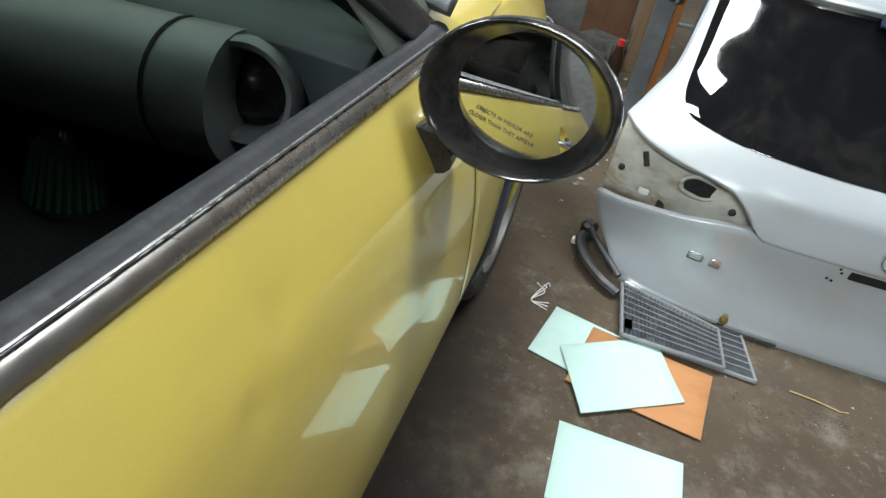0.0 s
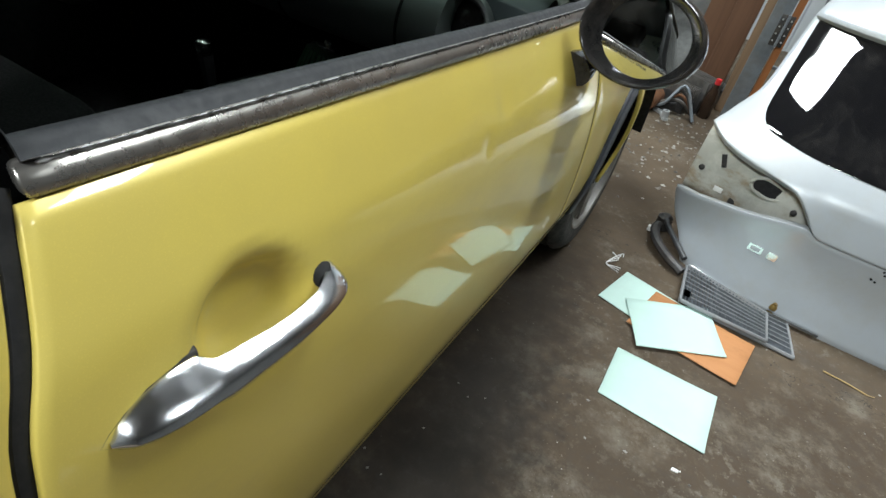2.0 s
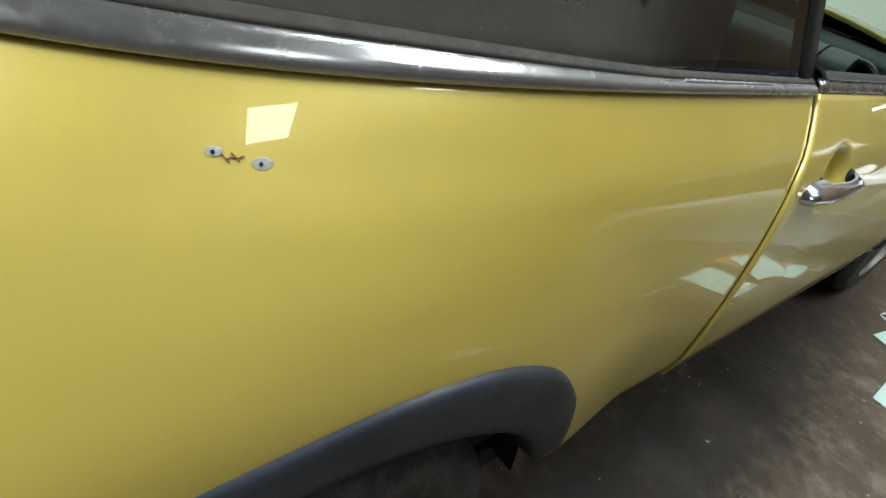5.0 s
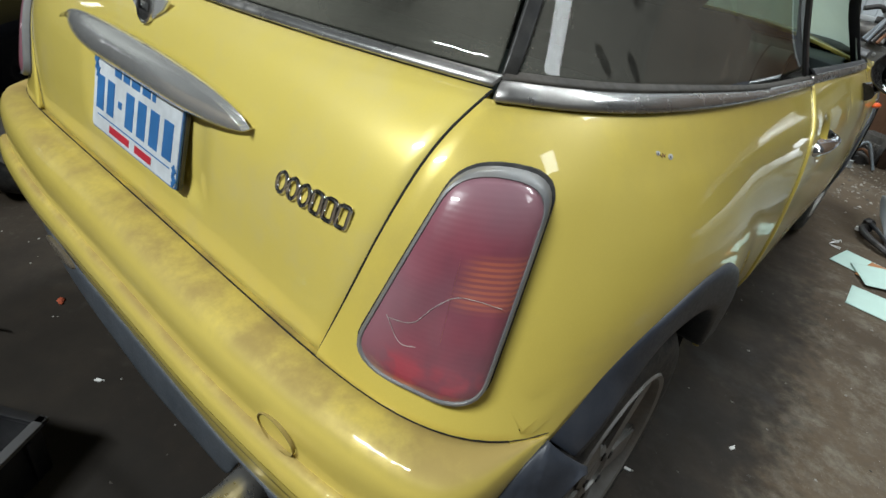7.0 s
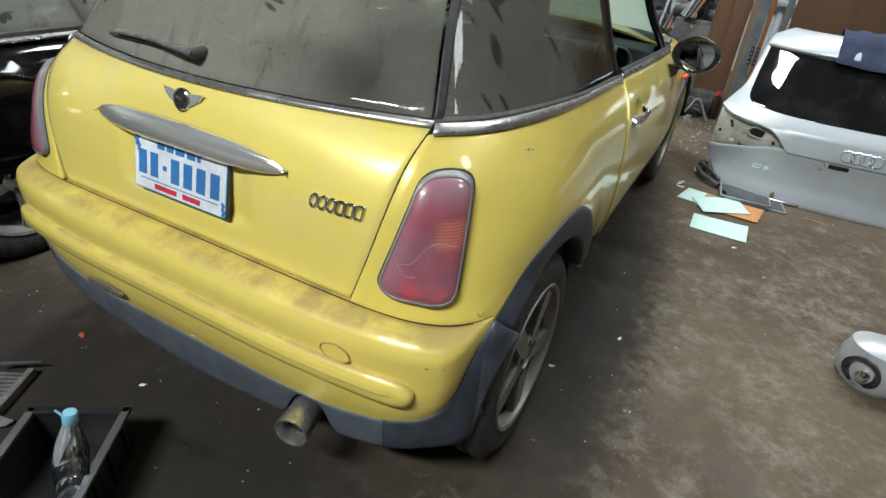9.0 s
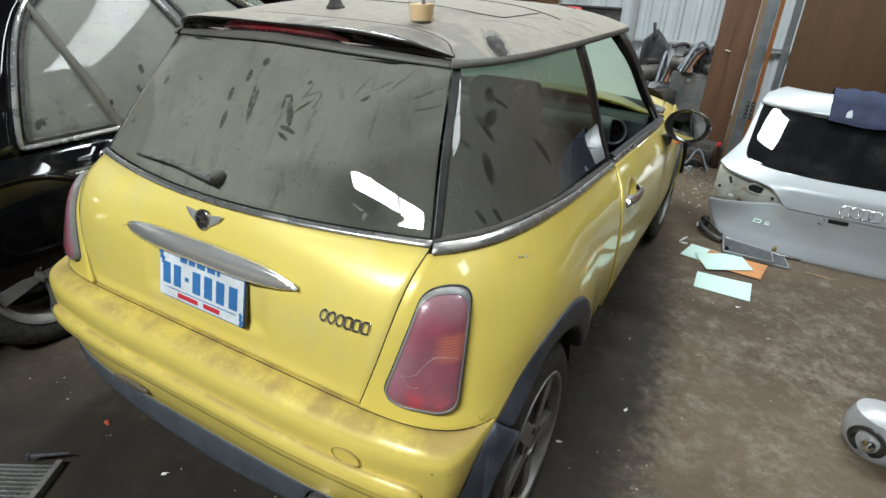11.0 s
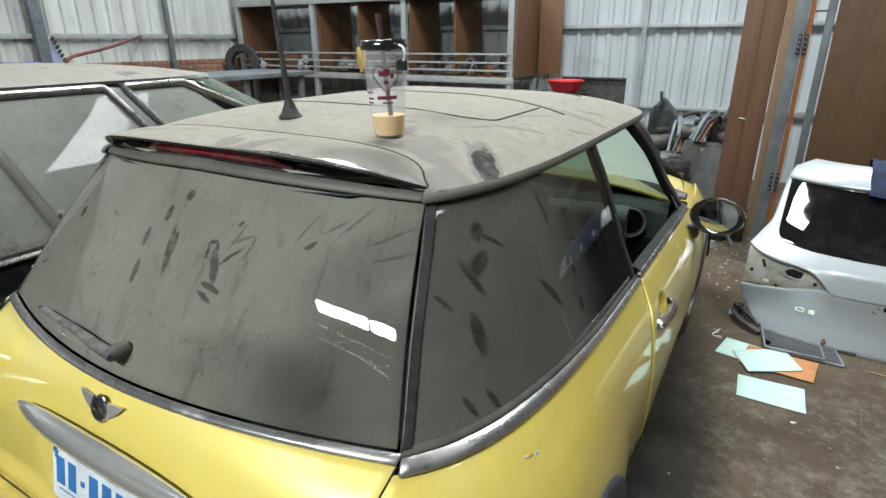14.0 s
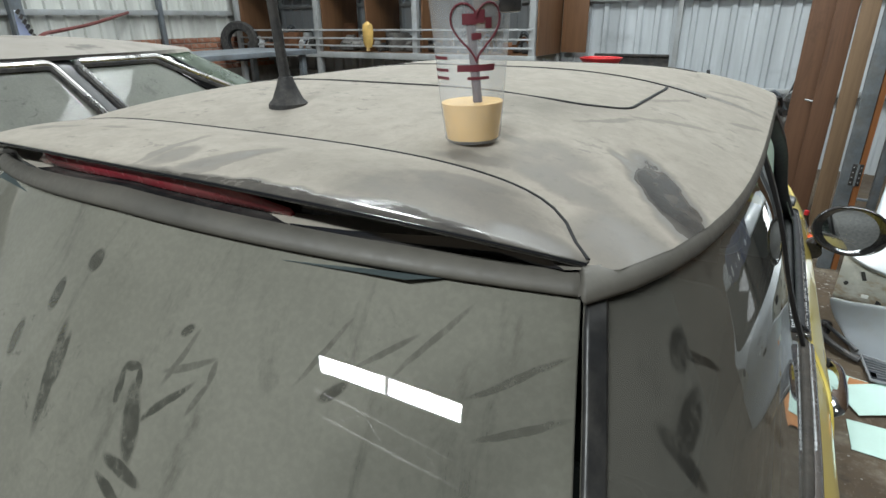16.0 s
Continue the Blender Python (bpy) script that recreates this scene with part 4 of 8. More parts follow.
def build_belt(car):
    prof = [(-0.016, 0.001), (-0.013, 0.007), (-0.007, 0.0105), (0.0, 0.010), (0.004, 0.006), (0.006, 0.001)]
    lip = [(0.004, 0.002), (0.006, 0.004), (0.009, 0.003), (0.012, -0.002), (0.013, -0.006)]
    for sx in (1, -1):
        # side pieces wrap round the corner to the tailgate
        rows, seal = [], []
        for i in range(71):
            z = CAR.belt(0.2)
            a = lerp(CAR.angle_x(hatch_edge(z) + 0.003, z), CAR.angle_y(1.268, CAR.belt(1.28)), i / 70)
            for _ in range(2):
                y = CAR.at(a, z)[1]
                z = CAR.belt(y)
            slim = lerp(1.0, 0.60, smooth((CAR.at(a, z)[1] - 0.45) / 0.5))
            rows.append([(sx * p[0], p[1], p[2]) for p in (CAR.at(a, z - 0.016 + (dz + 0.016) * slim, o) for dz, o in prof)])
            seal.append([(sx * p[0], p[1], p[2]) for p in (CAR.at(a, z - 0.016 + 0.022 * slim + (dz - 0.006) * lerp(0.6, 1.0, slim), o) for dz, o in lip)])
        panel("belt_trim", rows, DULL_CHROME, car, HEART, 0.006, "tarnished chrome belt moulding")
        panel("glass_seal", seal, BROWN_SEAL, car, HEART, 0.004, "brown dusty rubber under the glass")
        strip(CAR, [lerp(1.29, 2.30, i / 40) for i in range(41)], "door_belt_trim", BROWN_TRIM, car, sx, [(-0.014, 0.001), (-0.012, 0.006), (-0.006, 0.009), (0.001, 0.0085), (0.004, 0.004), (0.005, 0.0)], label="tarnished chrome belt moulding")
        strip(CAR, [lerp(1.294, 2.33, i / 40) for i in range(41)], "door_seal", SEAL, car, sx, [(0.004, 0.003), (0.009, 0.0015), (0.0125, -0.004), (0.012, -0.011), (0.007, -0.0145), (-0.01, -0.015)], label="dusty black rubber seal")
        strip(CAR, [lerp(1.294, 2.33, i / 40) for i in range(41)], "door_cap", CAP, car, sx, [(-0.018, -0.019), (-0.008, -0.021), (-0.003, -0.026), (-0.003, -0.036), (-0.012, -0.043), (-0.05, -0.050), (-0.30, -0.07)], label="dark plastic door cap")
        # pale crust where the chrome has lifted along the upper edge
        flake = random.Random(8)
        for y0, y1, dz in ((1.30, 2.02, 0.0035), (0.90, 1.262, -0.0030)):
            line = [CAR.side(lerp(y0, y1, k / 150), CAR.belt(lerp(y0, y1, k / 150)) + dz, 0.0062, sx) for k in range(151)]
            part("corrosion", sweep(line, [flake.uniform(0.0002, 0.0023) * (1 - 0.7 * k / 150) for k in range(151)], 6), CRUST, car, "pale crust on the chrome")
    rows = []
    for i in range(61):
        x = lerp(-1, 1, i / 60) * (hatch_edge(0.968) - 0.003)
        rows.append([gate(x, 0.968 + dz * 0.6, o) for dz, o in prof])
    panel("tailgate_trim", rows, DULL_CHROME, car, HEART, 0.006, "dusty chrome strip under the rear window")


def roof_point(u, v):
    """u: angle round the roof; v: 0 at the middle to 1 at the edge."""
    e = CABIN.at(u, 1.312, 0.012)
    x, y = e[0] * v, 1.15 + (e[1] - 1.15) * v
    if y < 0.7:
        y = max(y, gate(min(abs(x), 0.48), 1.312)[1] + 0.006 - 0.024 * smooth((abs(x) - 0.40) / 0.08))
    return (x, y, 1.312 + 0.092 * (1 - v ** 3.2))


def roof_z(x, y):
    """The height of the roof above a place."""
    u = math.atan2(x, 1.15 - y)
    lo, hi = 0.0, math.pi
    for _ in range(30):
        m = (lo + hi) / 2
        e = CABIN.at(m, 1.312, 0.012)
        if math.atan2(e[0], 1.15 - e[1]) < abs(u):
            lo = m
        else:
            hi = m
    e = CABIN.at(lo, 1.312, 0.012)
    v = math.hypot(x, y - 1.15) / math.hypot(e[0], e[1] - 1.15)
    return 1.312 + 0.092 * (1 - min(1, v) ** 3.2)


def glass_top(t):
    """Upper edge of the rear window, from -1 to 1 across the tailgate."""
    return 1.3185 - 0.0262 * abs(t) ** 1.45


def recess_foot(t):
    """Top of the moulding over the rear window."""
    return 1.340 - 0.0315 * abs(t) ** 1.35


def spoiler_lip(t):
    return Vector((0.480 * t, 0.4036 + 0.0939 * abs(t) ** 5.28, 1.3658 - 0.048 * abs(t) ** 5.2))


def build_cabin(car):
    # roof skin
    nu, nv = 120, 26
    verts = [roof_point(2 * math.pi * i / nu, 0.02 + 0.98 * (j / (nv - 1)) ** 0.8) for i in range(nu) for j in range(nv)]
    faces = [(i * nv + j, i * nv + j + 1, ((i + 1) % nu) * nv + j + 1, ((i + 1) % nu) * nv + j) for i in range(nu) for j in range(nv - 1)]
    faces.append(tuple(i * nv for i in range(nu)))
    bm = bmesh.new()
    vs = [bm.verts.new(p) for p in verts]
    for f in faces:
        bm.faces.new([vs[i] for i in f])
    part("roof", bm, ROOF_PAINT, car, "black roof under a thick coat of dust")
    # headlining
    bm = bmesh.new()
    bm.faces.new([bm.verts.new(CABIN.at(2 * math.pi * i / 60, 1.30, -0.03)) for i in range(60)])
    part("headlining", bm, TRIM_GREY, car)
    # gutter moulding under the roof's edge, open at the tailgate
    a0 = CABIN.angle_x(0.480, 1.30)
    prof = ((0.0, -0.002), (0.04, 0.006), (0.25, 0.010), (0.54, 0.012), (0.8, 0.011), (0.96, 0.006), (1.0, -0.01))
    rows = []
    for i in range(141):
        a = lerp(a0 + 0.004, 2 * math.pi - a0 - 0.004, i / 140)
        rows.append([CABIN.at(a, lerp(1.292, 1.316, k), o) for k, o in prof])
    panel("roof_moulding", rows, MOULDING, car, HEART, 0.008, "black moulding dull with dust")
    rows = []
    for i in range(141):
        t = lerp(-1, 1, i / 140)
        rows.append([gate(t * 0.480, lerp(glass_top(t), recess_foot(t), k), o) for k, o in prof])
    panel("tailgate_moulding", rows, MOULDING, car, HEART, 0.008, "black moulding dull with dust")
    # glass: back window and wrap-round side windows
    def glass(nm, mat, a_lo, a_hi, z_lo, z_hi, n, label=""):
        rows = []
        for i in range(n + 1):
            col = []
            for j in range(17):
                s = j / 16
                z = 1.1
                for _ in range(3):
                    a = lerp(a_lo(z), a_hi(z), i / n)
                    y = CABIN.at(a, z)[1]
                    z = lerp(z_lo(y), z_hi, s)
                p = CABIN.at(a, z, -0.004)
                col.append(p)
            rows.append(col)
        return rows

    def edge(z):
        return hatch_edge(0.956) + (0.480 - 0.586) * (z - 0.956) / (1.30 - 0.956)
    rows = []
    for i in range(61):
        t = lerp(-1, 1, i / 60)
        rows.append([gate(t * (edge(z) - 0.006), z, -0.004) for z in [lerp(0.974, glass_top(t) + 0.004, j / 24) for j in range(25)]])
    pane = panel("rear_window", rows, REAR_GLASS, car, HEART, 0.004, "dusty dark rear window with finger smears")
    for sx in (1, -1):
        rows = glass("side_window", SIDE_GLASS, lambda z: CABIN.angle_x(edge(z) + 0.004, z), lambda z: CABIN.angle_y(1.262 - 0.05 * smooth((z - 0.9) / 0.4), z), lambda y: CAR.belt(y) - 0.004, 1.294, 50)
        rows = [[(sx * p[0], p[1], p[2]) for p in r] for r in rows]
        pane = panel("side_window", rows, SIDE_GLASS, car, HEART, 0.004, "dusty dark side window with finger smears")
        # black band beside the tailgate, and the door pillar
        rows = []
        for i in range(9):
            rows.append([])
            for j in range(17):
                z = lerp(0.972, 1.293, j / 16)
                p = CABIN.at(lerp(CABIN.angle_x(edge(z) + 0.004, z), CABIN.angle_x(edge(z) + 0.0145, z), i / 8), z, 0.0)
                rows[-1].append((sx * p[0], p[1], p[2]))
        panel("rear_pillar", rows, PILLAR_BLACK, car, HEART, 0.004, "dusty black pillar strip")
        rows = [[CABIN.side(lerp(1.225, 1.292, i / 4) - 0.05 * smooth((z - 0.9) / 0.4), z, 0.0 if i < 3 else -0.012, sx) for z in [lerp(0.915, 1.294, j / 10) for j in range(11)]] for i in range(5)]
        panel("door_pillar", rows, TRIM_BLACK, car, HEART, 0.02, "black door pillar")
        # windscreen pillar
        rows = []
        for i in range(7):
            rows.append([])
            for j in range(15):
                z = lerp(0.862, 1.294, j / 14)
                y = lerp(2.25, 2.345, i / 6) - 1.42 * (z - 0.867)
                p = CABIN.at(CABIN.angle_y(y, z), z, 0.004)
                rows[-1].append((sx * p[0], p[1], p[2]))
        panel("windscreen_pillar", rows, TRIM_BLACK, car, HEART, 0.03, "black windscreen pillar")
    rows = []
    for i in range(31):
        rows.append([])
        for j in range(13):
            z = lerp(0.862, 1.294, j / 12)
            e = CABIN.angle_x(CABIN.dims(1.8, z) * 0.975, z, True)
            rows[-1].append(CABIN.at(lerp(e, 2 * math.pi - e, i / 30), z, -0.006))
    pane = panel("windscreen", rows, clear_glass("dusty_windscreen", (0.62, 0.72, 0.66), 0.01, (0.92, 0.98)), car, HEART, 0.004, "dusty windscreen")
    rows = [[CABIN.side(lerp(1.27 - 0.05 * smooth((z - 0.9) / 0.4), 2.22 - 0.50 * (z - 0.90) / 0.38, i / 14), z, -0.01, -1) for z in [lerp(0.905, 1.294, j / 10) for j in range(11)]] for i in range(15)]
    panel("door_window", rows, LEFT_GLASS, car, HEART, 0.004, "dusty closed door window")
    # scuttle under the windscreen
    rows = [[(x, 2.33 + (0.16 + 0.06 * j) * (1 - (x / 0.75) ** 4), 0.875 + 0.01 * j) for x in [lerp(-0.70, 0.70, i / 24) for i in range(25)]] for j in range(3)]
    panel("scuttle", rows, PLASTIC, car, (0, 2.3, 0.2))
    # shut line of the sunroof
    path = []
    for x, y in [(-0.40, 1.259), (-0.40, 0.94), (-0.34, 0.885), (0.34, 0.885), (0.402, 0.94), (0.402, 1.259)]:
        path.append((x, y))
    pts = rounded(path, 0.03, 4)[3:-3]
    line = []
    for k in range(len(pts) - 1):
        for q in range(6):
            x, y = lerp(pts[k][0], pts[k + 1][0], q / 6), lerp(pts[k][1], pts[k + 1][1], q / 6)
            line.append((x, y, roof_z(x, y) + 0.0005))
    part("sunroof_joint", sweep(line, 0.0035, 6, 0.5), DARK, car)
    for y, w in ((1.262, 0.47), (1.64, 0.40)):
        line = [(x, y, roof_z(x, y) + 0.0005) for x in [lerp(-w, w, k / 40) for k in range(41)]]
        part("sunroof_joint", sweep(line, 0.0035, 6, 0.5), DARK, car)
    # roof spoiler on top of the tailgate
    top, low, joint = [], [], []
    for i in range(61):
        t = lerp(-1, 1, i / 60)
        lip = spoiler_lip(t)
        x = lip.x
        front = max(0.5787 - 0.015 * t * t - 0.082 * abs(t) ** 15, lip.y + 0.004)
        zf = roof_z(x, front) + 0.001
        swell = 0.007 * (1 - abs(t) ** 4)
        col = [(x, lerp(front, lip.y, k), lerp(zf, lip.z, k) + swell * math.sin(math.pi * k)) for k in [q / 12 for q in range(13)]]
        top.append(col + [(x, lip.y - 0.0015, lip.z - 0.0025), (x, lip.y + 0.001, lip.z - 0.006)])
        joint.append((x, front - 0.001, zf))
        foot = recess_foot(t) + 0.001
        back = gate(x, foot)[1]
        fold = smooth((1 - abs(t)) / 0.12)
        low.append([(x, lip.y + 0.001, lip.z - 0.006), (x, lip.y + lerp(0.002, 0.016, fold), lip.z - 0.007), (x, max(back, lip.y) + lerp(0.002, 0.014, fold), lerp(lip.z - 0.007, foot, 0.5)), (x, back + lerp(0.0, 0.008, fold), foot), (x, back - 0.006, foot - 0.001)])
    sp = panel("spoiler", top, ROOF_PAINT, car, (0, 0.6, 1.2), 0.004, "glossy black roof spoiler under dust")
    part("spoiler_joint", sweep(joint, 0.0022, 6, 0.6), DARK, sp)
    panel("spoiler_recess", low, GLOSS_BLACK, sp, (0, 0.8, 1.3), 0.003)
    rows = []
    for i in range(31):
        t = lerp(-0.455, 0.455, i / 30)
        lip, foot = spoiler_lip(t), recess_foot(t) + 0.003
        back = gate(lip.x, foot)[1]
        rise = lerp(0.25, 0.86, smooth((0.455 - abs(t)) / 0.13))
        rows.append([(lip.x, lerp(back + 0.002, lip.y + 0.010, k), lerp(foot, lip.z - 0.007, k)) for k in (0, 0.5 * rise, rise)])
    panel("brake_light", rows, plain("brake_lens", (0.24, 0.012, 0.025), 0.25, 0.0, 0.25, dust=0.3), sp, (0, 0.8, 1.33), 0.004, "red third brake light")
    # aerial
    base = (-0.03, 0.69, roof_z(-0.03, 0.69))
    an = new("aerial")
    an.parent = car
    bm = lathe([(0.028, -0.004), (0.028, 0.003), (0.022, 0.009), (0.014, 0.028), (0.010, 0.040), (0, 0.042)], 24, Matrix.Translation(base))
    part("aerial_foot", bm, RUBBER, an)
    tip = Vector(base) + Vector((0.0, -0.03, 0.36))
    pts = [Vector(base).lerp(tip, k / 30) + Vector((0, 0.0, 0.03 * (1 - k / 30))) for k in range(31)]
    part("aerial_mast", sweep(pts, [0.0082 - 0.0045 * k / 30 - (0.0012 if k % 2 and k > 12 else 0) for k in range(31)], 10), RUBBER, an, "ribbed rubber mast")


def build_fittings(car):
    # door handle
    h = new("door_handle")
    h.parent = car
    base = lambda y, z, o: Vector(CAR.side(y, z, o))
    # by the place along the door: middle height, half height, how far its back and its crest stand off
    run = ((1.262, 0.7535, 0.003, 0.003, 0.007), (1.267, 0.754, 0.008, 0.003, 0.012), (1.276, 0.755, 0.0130, 0.003, 0.020), (1.294, 0.756, 0.0175, 0.004, 0.028), (1.315, 0.7565, 0.0190, 0.006, 0.033), (1.331, 0.757, 0.0190, 0.009, 0.035),
           (1.340, 0.757, 0.0170, 0.017, 0.036), (1.365, 0.758, 0.0150, 0.021, 0.038), (1.40, 0.758, 0.0132, 0.024, 0.039), (1.435, 0.759, 0.0118, 0.022, 0.038), (1.456, 0.760, 0.0112, 0.014, 0.035), (1.468, 0.761, 0.0108, 0.004, 0.029), (1.476, 0.7615, 0.010, -0.006, 0.018), (1.479, 0.7615, 0.008, -0.012, 0.004))
    section = ((1.0, 0.0), (0.96, 0.22), (0.80, 0.50), (0.52, 0.80), (0.25, 0.96), (0.12, 1.0), (0.02, 0.97), (-0.30, 0.78), (-0.66, 0.58), (-0.92, 0.34), (-1.0, 0.10), (-0.9, 0.0), (0.0, -0.08), (0.9, -0.05))
    columns = [table([(r[0], r[k]) for r in run]) for k in range(1, 5)]
    rings = []
    for k in range(57):
        y = lerp(run[0][0], run[-1][0], k / 56)
        zc, half, low, high = (c(y) for c in columns)
        rings.append([base(y, zc + half * u, lerp(low, high, v)) for u, v in section])
    ring_mesh("handle_bar", rings, HANDLE_CHROME, h, "chrome handle", cap=True)
    rings = []
    for grow, o in ((1.03, 0.0), (1.16, 0.0), (1.14, 0.0042), (1.0, 0.005)):
        ol = [(1.2565, 0.0), (1.264, 0.6), (1.276, 0.9), (1.294, 1.0), (1.318, 1.0), (1.333, 0.94), (1.333, -0.94), (1.318, -1.0), (1.294, -1.0), (1.276, -0.9), (1.264, -0.6)]
        rings.append([base(1.300 + (y - 1.300) * (1 + 0.25 * (grow - 1)), 0.756 + columns[1](max(y, 1.27)) * u * grow, o) for y, u in ol])
    ring_mesh("handle_gasket", rings, RUBBER, h, "black rubber gasket")
    part("handle_mount", sweep([base(1.464, 0.762, -0.02), base(1.464, 0.762, 0.002), base(1.463, 0.762, 0.010)], [0.0135, 0.0125, 0.0095], 14), DARK, h, "black mount")
    # tailgate handle bar over the number plate
    rows = []
    for i in range(61):
        t = lerp(-1, 1, i / 60)
        x = 0.016 + 0.311 * t
        drop = 0.012 * (1 - t * t)
        half = 0.027 * (1 - abs(t) ** (5.0 if t < 0 else 3.0)) ** 0.6 + 0.0012
        zc = 0.843 + drop * 0.55
        col = []
        for k in range(13):
            q = lerp(-0.5, 1.0, k / 12) * math.pi / 1.5
            p = gate(x, zc, 0.004 + 0.030 * (1 - abs(t) ** 3) * max(0.0, math.cos(q * 0.9)) ** 0.8 + 0.004)
            col.append((p[0], p[1], zc + half * math.sin(q) * 1.15))
        rows.append(col)
    panel("boot_handle", rows, DUSTY_CHROME, car, HEART, 0.012, "chrome bar over the number plate")
    # number plate: white sheet, dark blue rim and plain bars where the characters are
    plate = new("number_plate")
    plate.parent = car
    m = Matrix.Translation((0.002, 0.0635, 0.761)) @ pose(0, 0, 0, 90 - 12, 0, 0)
    ol = rounded([(-0.159, -0.074), (0.159, -0.074), (0.159, 0.074), (-0.159, 0.074)], 0.008, 4)
    part("plate_back", prism([(x * 1.01, y * 1.02) for x, y in ol], 0.006, m @ pose(0, 0, -0.010)), PLASTIC, plate)
    part("plate_sheet", prism(ol, 0.003, m @ pose(0, 0, -0.003), None, 0.001), plain("blue_rim", (0.05, 0.16, 0.42), 0.45), plate, "white number plate with a blue rim")
    part("plate_face", prism([(x * 0.985, y * 0.965) for x, y in ol], 0.0012, m), plain("plate_white", (0.66, 0.70, 0.74), 0.45, dust=0.15), plate)
    blue, red = plain("plate_blue", (0.035, 0.16, 0.40), 0.5), plain("plate_red", (0.55, 0.03, 0.05), 0.5)
    up = m @ pose(0, 0, 0.0012)
    for x, w in ((-0.128, 0.030), (-0.086, 0.028), (-0.049, 0.014), (-0.012, 0.030), (0.032, 0.030), (0.076, 0.030), (0.122, 0.030)):
        part("plate_bar", box(w, 0.060 if w > 0.02 else 0.012, 0.0016, up @ pose(x, -0.006, 0), 0.0004, None, 1), blue, plate, "dark blue bar")
    for x, w in ((-0.062, 0.026), (-0.030, 0.024), (0.004, 0.030), (0.042, 0.028), (0.068, 0.012)):
        part("plate_bar", box(w, 0.026, 0.0016, up @ pose(x, 0.050, 0), 0.0004, None, 1), blue, plate, "dark blue bar")
    for x, w in ((-0.045, 0.078), (0.045, 0.060)):
        part("plate_bar", box(w, 0.013, 0.0016, up @ pose(x, -0.059, 0), 0.0004, None, 1), red, plate, "red bar")
    part("plate_line", box(0.27, 0.0022, 0.0014, up @ pose(0, -0.046, 0), 0.0003), blue, plate)
    for px, py, r in ((-0.148, 0.045, 0.011), (-0.142, 0.030, 0.009), (0.152, -0.060, 0.008), (0.150, -0.045, 0.007)):
        bm = prism([(px + r * (0.7 + 0.4 * math.sin(5 * q + px * 90)) * math.cos(q), py + 1.5 * r * (0.8 + 0.3 * math.cos(3 * q)) * math.sin(q)) for q in [2 * math.pi * k / 14 for k in range(14)]], 0.0014, up)
        part("plate_chip", bm, blue, plate, "blue patch where the white has flaked")
    # round badge with two wings
    bd = new("badge")
    bd.parent = car
    p = Vector(gate(0, 0.922, 0.0))
    m = Matrix.Translation(p) @ pose(0, 0, 0, 90 - 14, 0, 0)
    wing = [(0.018, 0.016), (0.052, 0.020), (0.066, 0.021), (0.054, 0.004), (0.040, -0.004), (0.028, -0.012), (0.014, -0.018)]
    for s in (1, -1):
        part("badge_wing", prism([(s * x, y) for x, y in (wing if s > 0 else wing[::-1])], 0.005, m, None, 0.0015), DUSTY_CHROME, bd, "chrome wing")
    part("badge_ring", lathe([(0.0265, 0), (0.0265, 0.007), (0.024, 0.0085), (0.0215, 0.0075), (0.0215, 0.006)], 36, m), CHROME, bd)
    part("badge_disc", lathe([(0.022, 0), (0.022, 0.0066), (0, 0.0072)], 32, m), GLOSS_BLACK, bd)
    part("badge_bar", box(0.032, 0.012, 0.0016, m @ pose(0, 0, 0.0076), 0.0006), CHROME, bd, "pale bar across the badge")
    # raised chrome blocks where the model name stands
    nm = new("model_badge")
    nm.parent = car
    for k in range(6):
        x = 0.405 + 0.0218 * k
        q = Vector(gate(x, 0.801, 0.0))
        q2 = Vector(gate(x + 0.02, 0.801, 0.0))
        bm_at = Matrix.Translation(q) @ pose(0, 0, 0, 82, 0, math.degrees(math.atan2(q2.y - q.y, q2.x - q.x)))
        if k < 3:
            ring = [(0.0088 * math.cos(w) + 0.0035 * math.sin(w), 0.0142 * math.sin(w)) for w in [2 * math.pi * j / 28 for j in range(29)]]
        else:
            ring = rounded([(-0.0105, -0.0140), (0.0055, -0.0140), (0.0105, 0.0140), (-0.0045, 0.0140)], 0.004, 3)
            ring = ring + ring[:1]
        ring = [bm_at @ Vector((u, v, 0.0024)) for u, v in ring]
        part("chrome_outline", sweep(ring, 0.0031, 8, 0.9, caps=False, up=bm_at.to_3x3() @ Vector((0, 0, 1))), CHROME, nm)
    # rear wiper
    wp = new("rear_wiper")
    wp.parent = car
    g = lambda x, z, o: Vector(gate(x, z, o))
    part("wiper_boss", sweep([g(0.01, 1.022, -0.002), g(0.01, 1.022, 0.022), g(0.01, 1.022, 0.034)], [0.015, 0.015, 0.010], 16), MOULDING, wp)
    arm = spline([g(0.018, 1.020, 0.027), g(-0.05, 1.026, 0.030), g(-0.14, 1.026, 0.022), g(-0.24, 1.022, 0.020), g(-0.31, 1.017, 0.018)], 20)
    part("wiper_arm", sweep(arm, [0.014 - 0.006 * min(1, k / 14) for k in range(21)], 12, 0.7), WIPER_GREY, wp, "dusty black wiper arm")
    bl = spline([g(-0.10, 1.016, 0.007), g(-0.22, 1.012, 0.007), g(-0.36, 1.005, 0.007)], 12)
    part("wiper_blade", sweep(bl, 0.005, 6), RUBBER, wp)
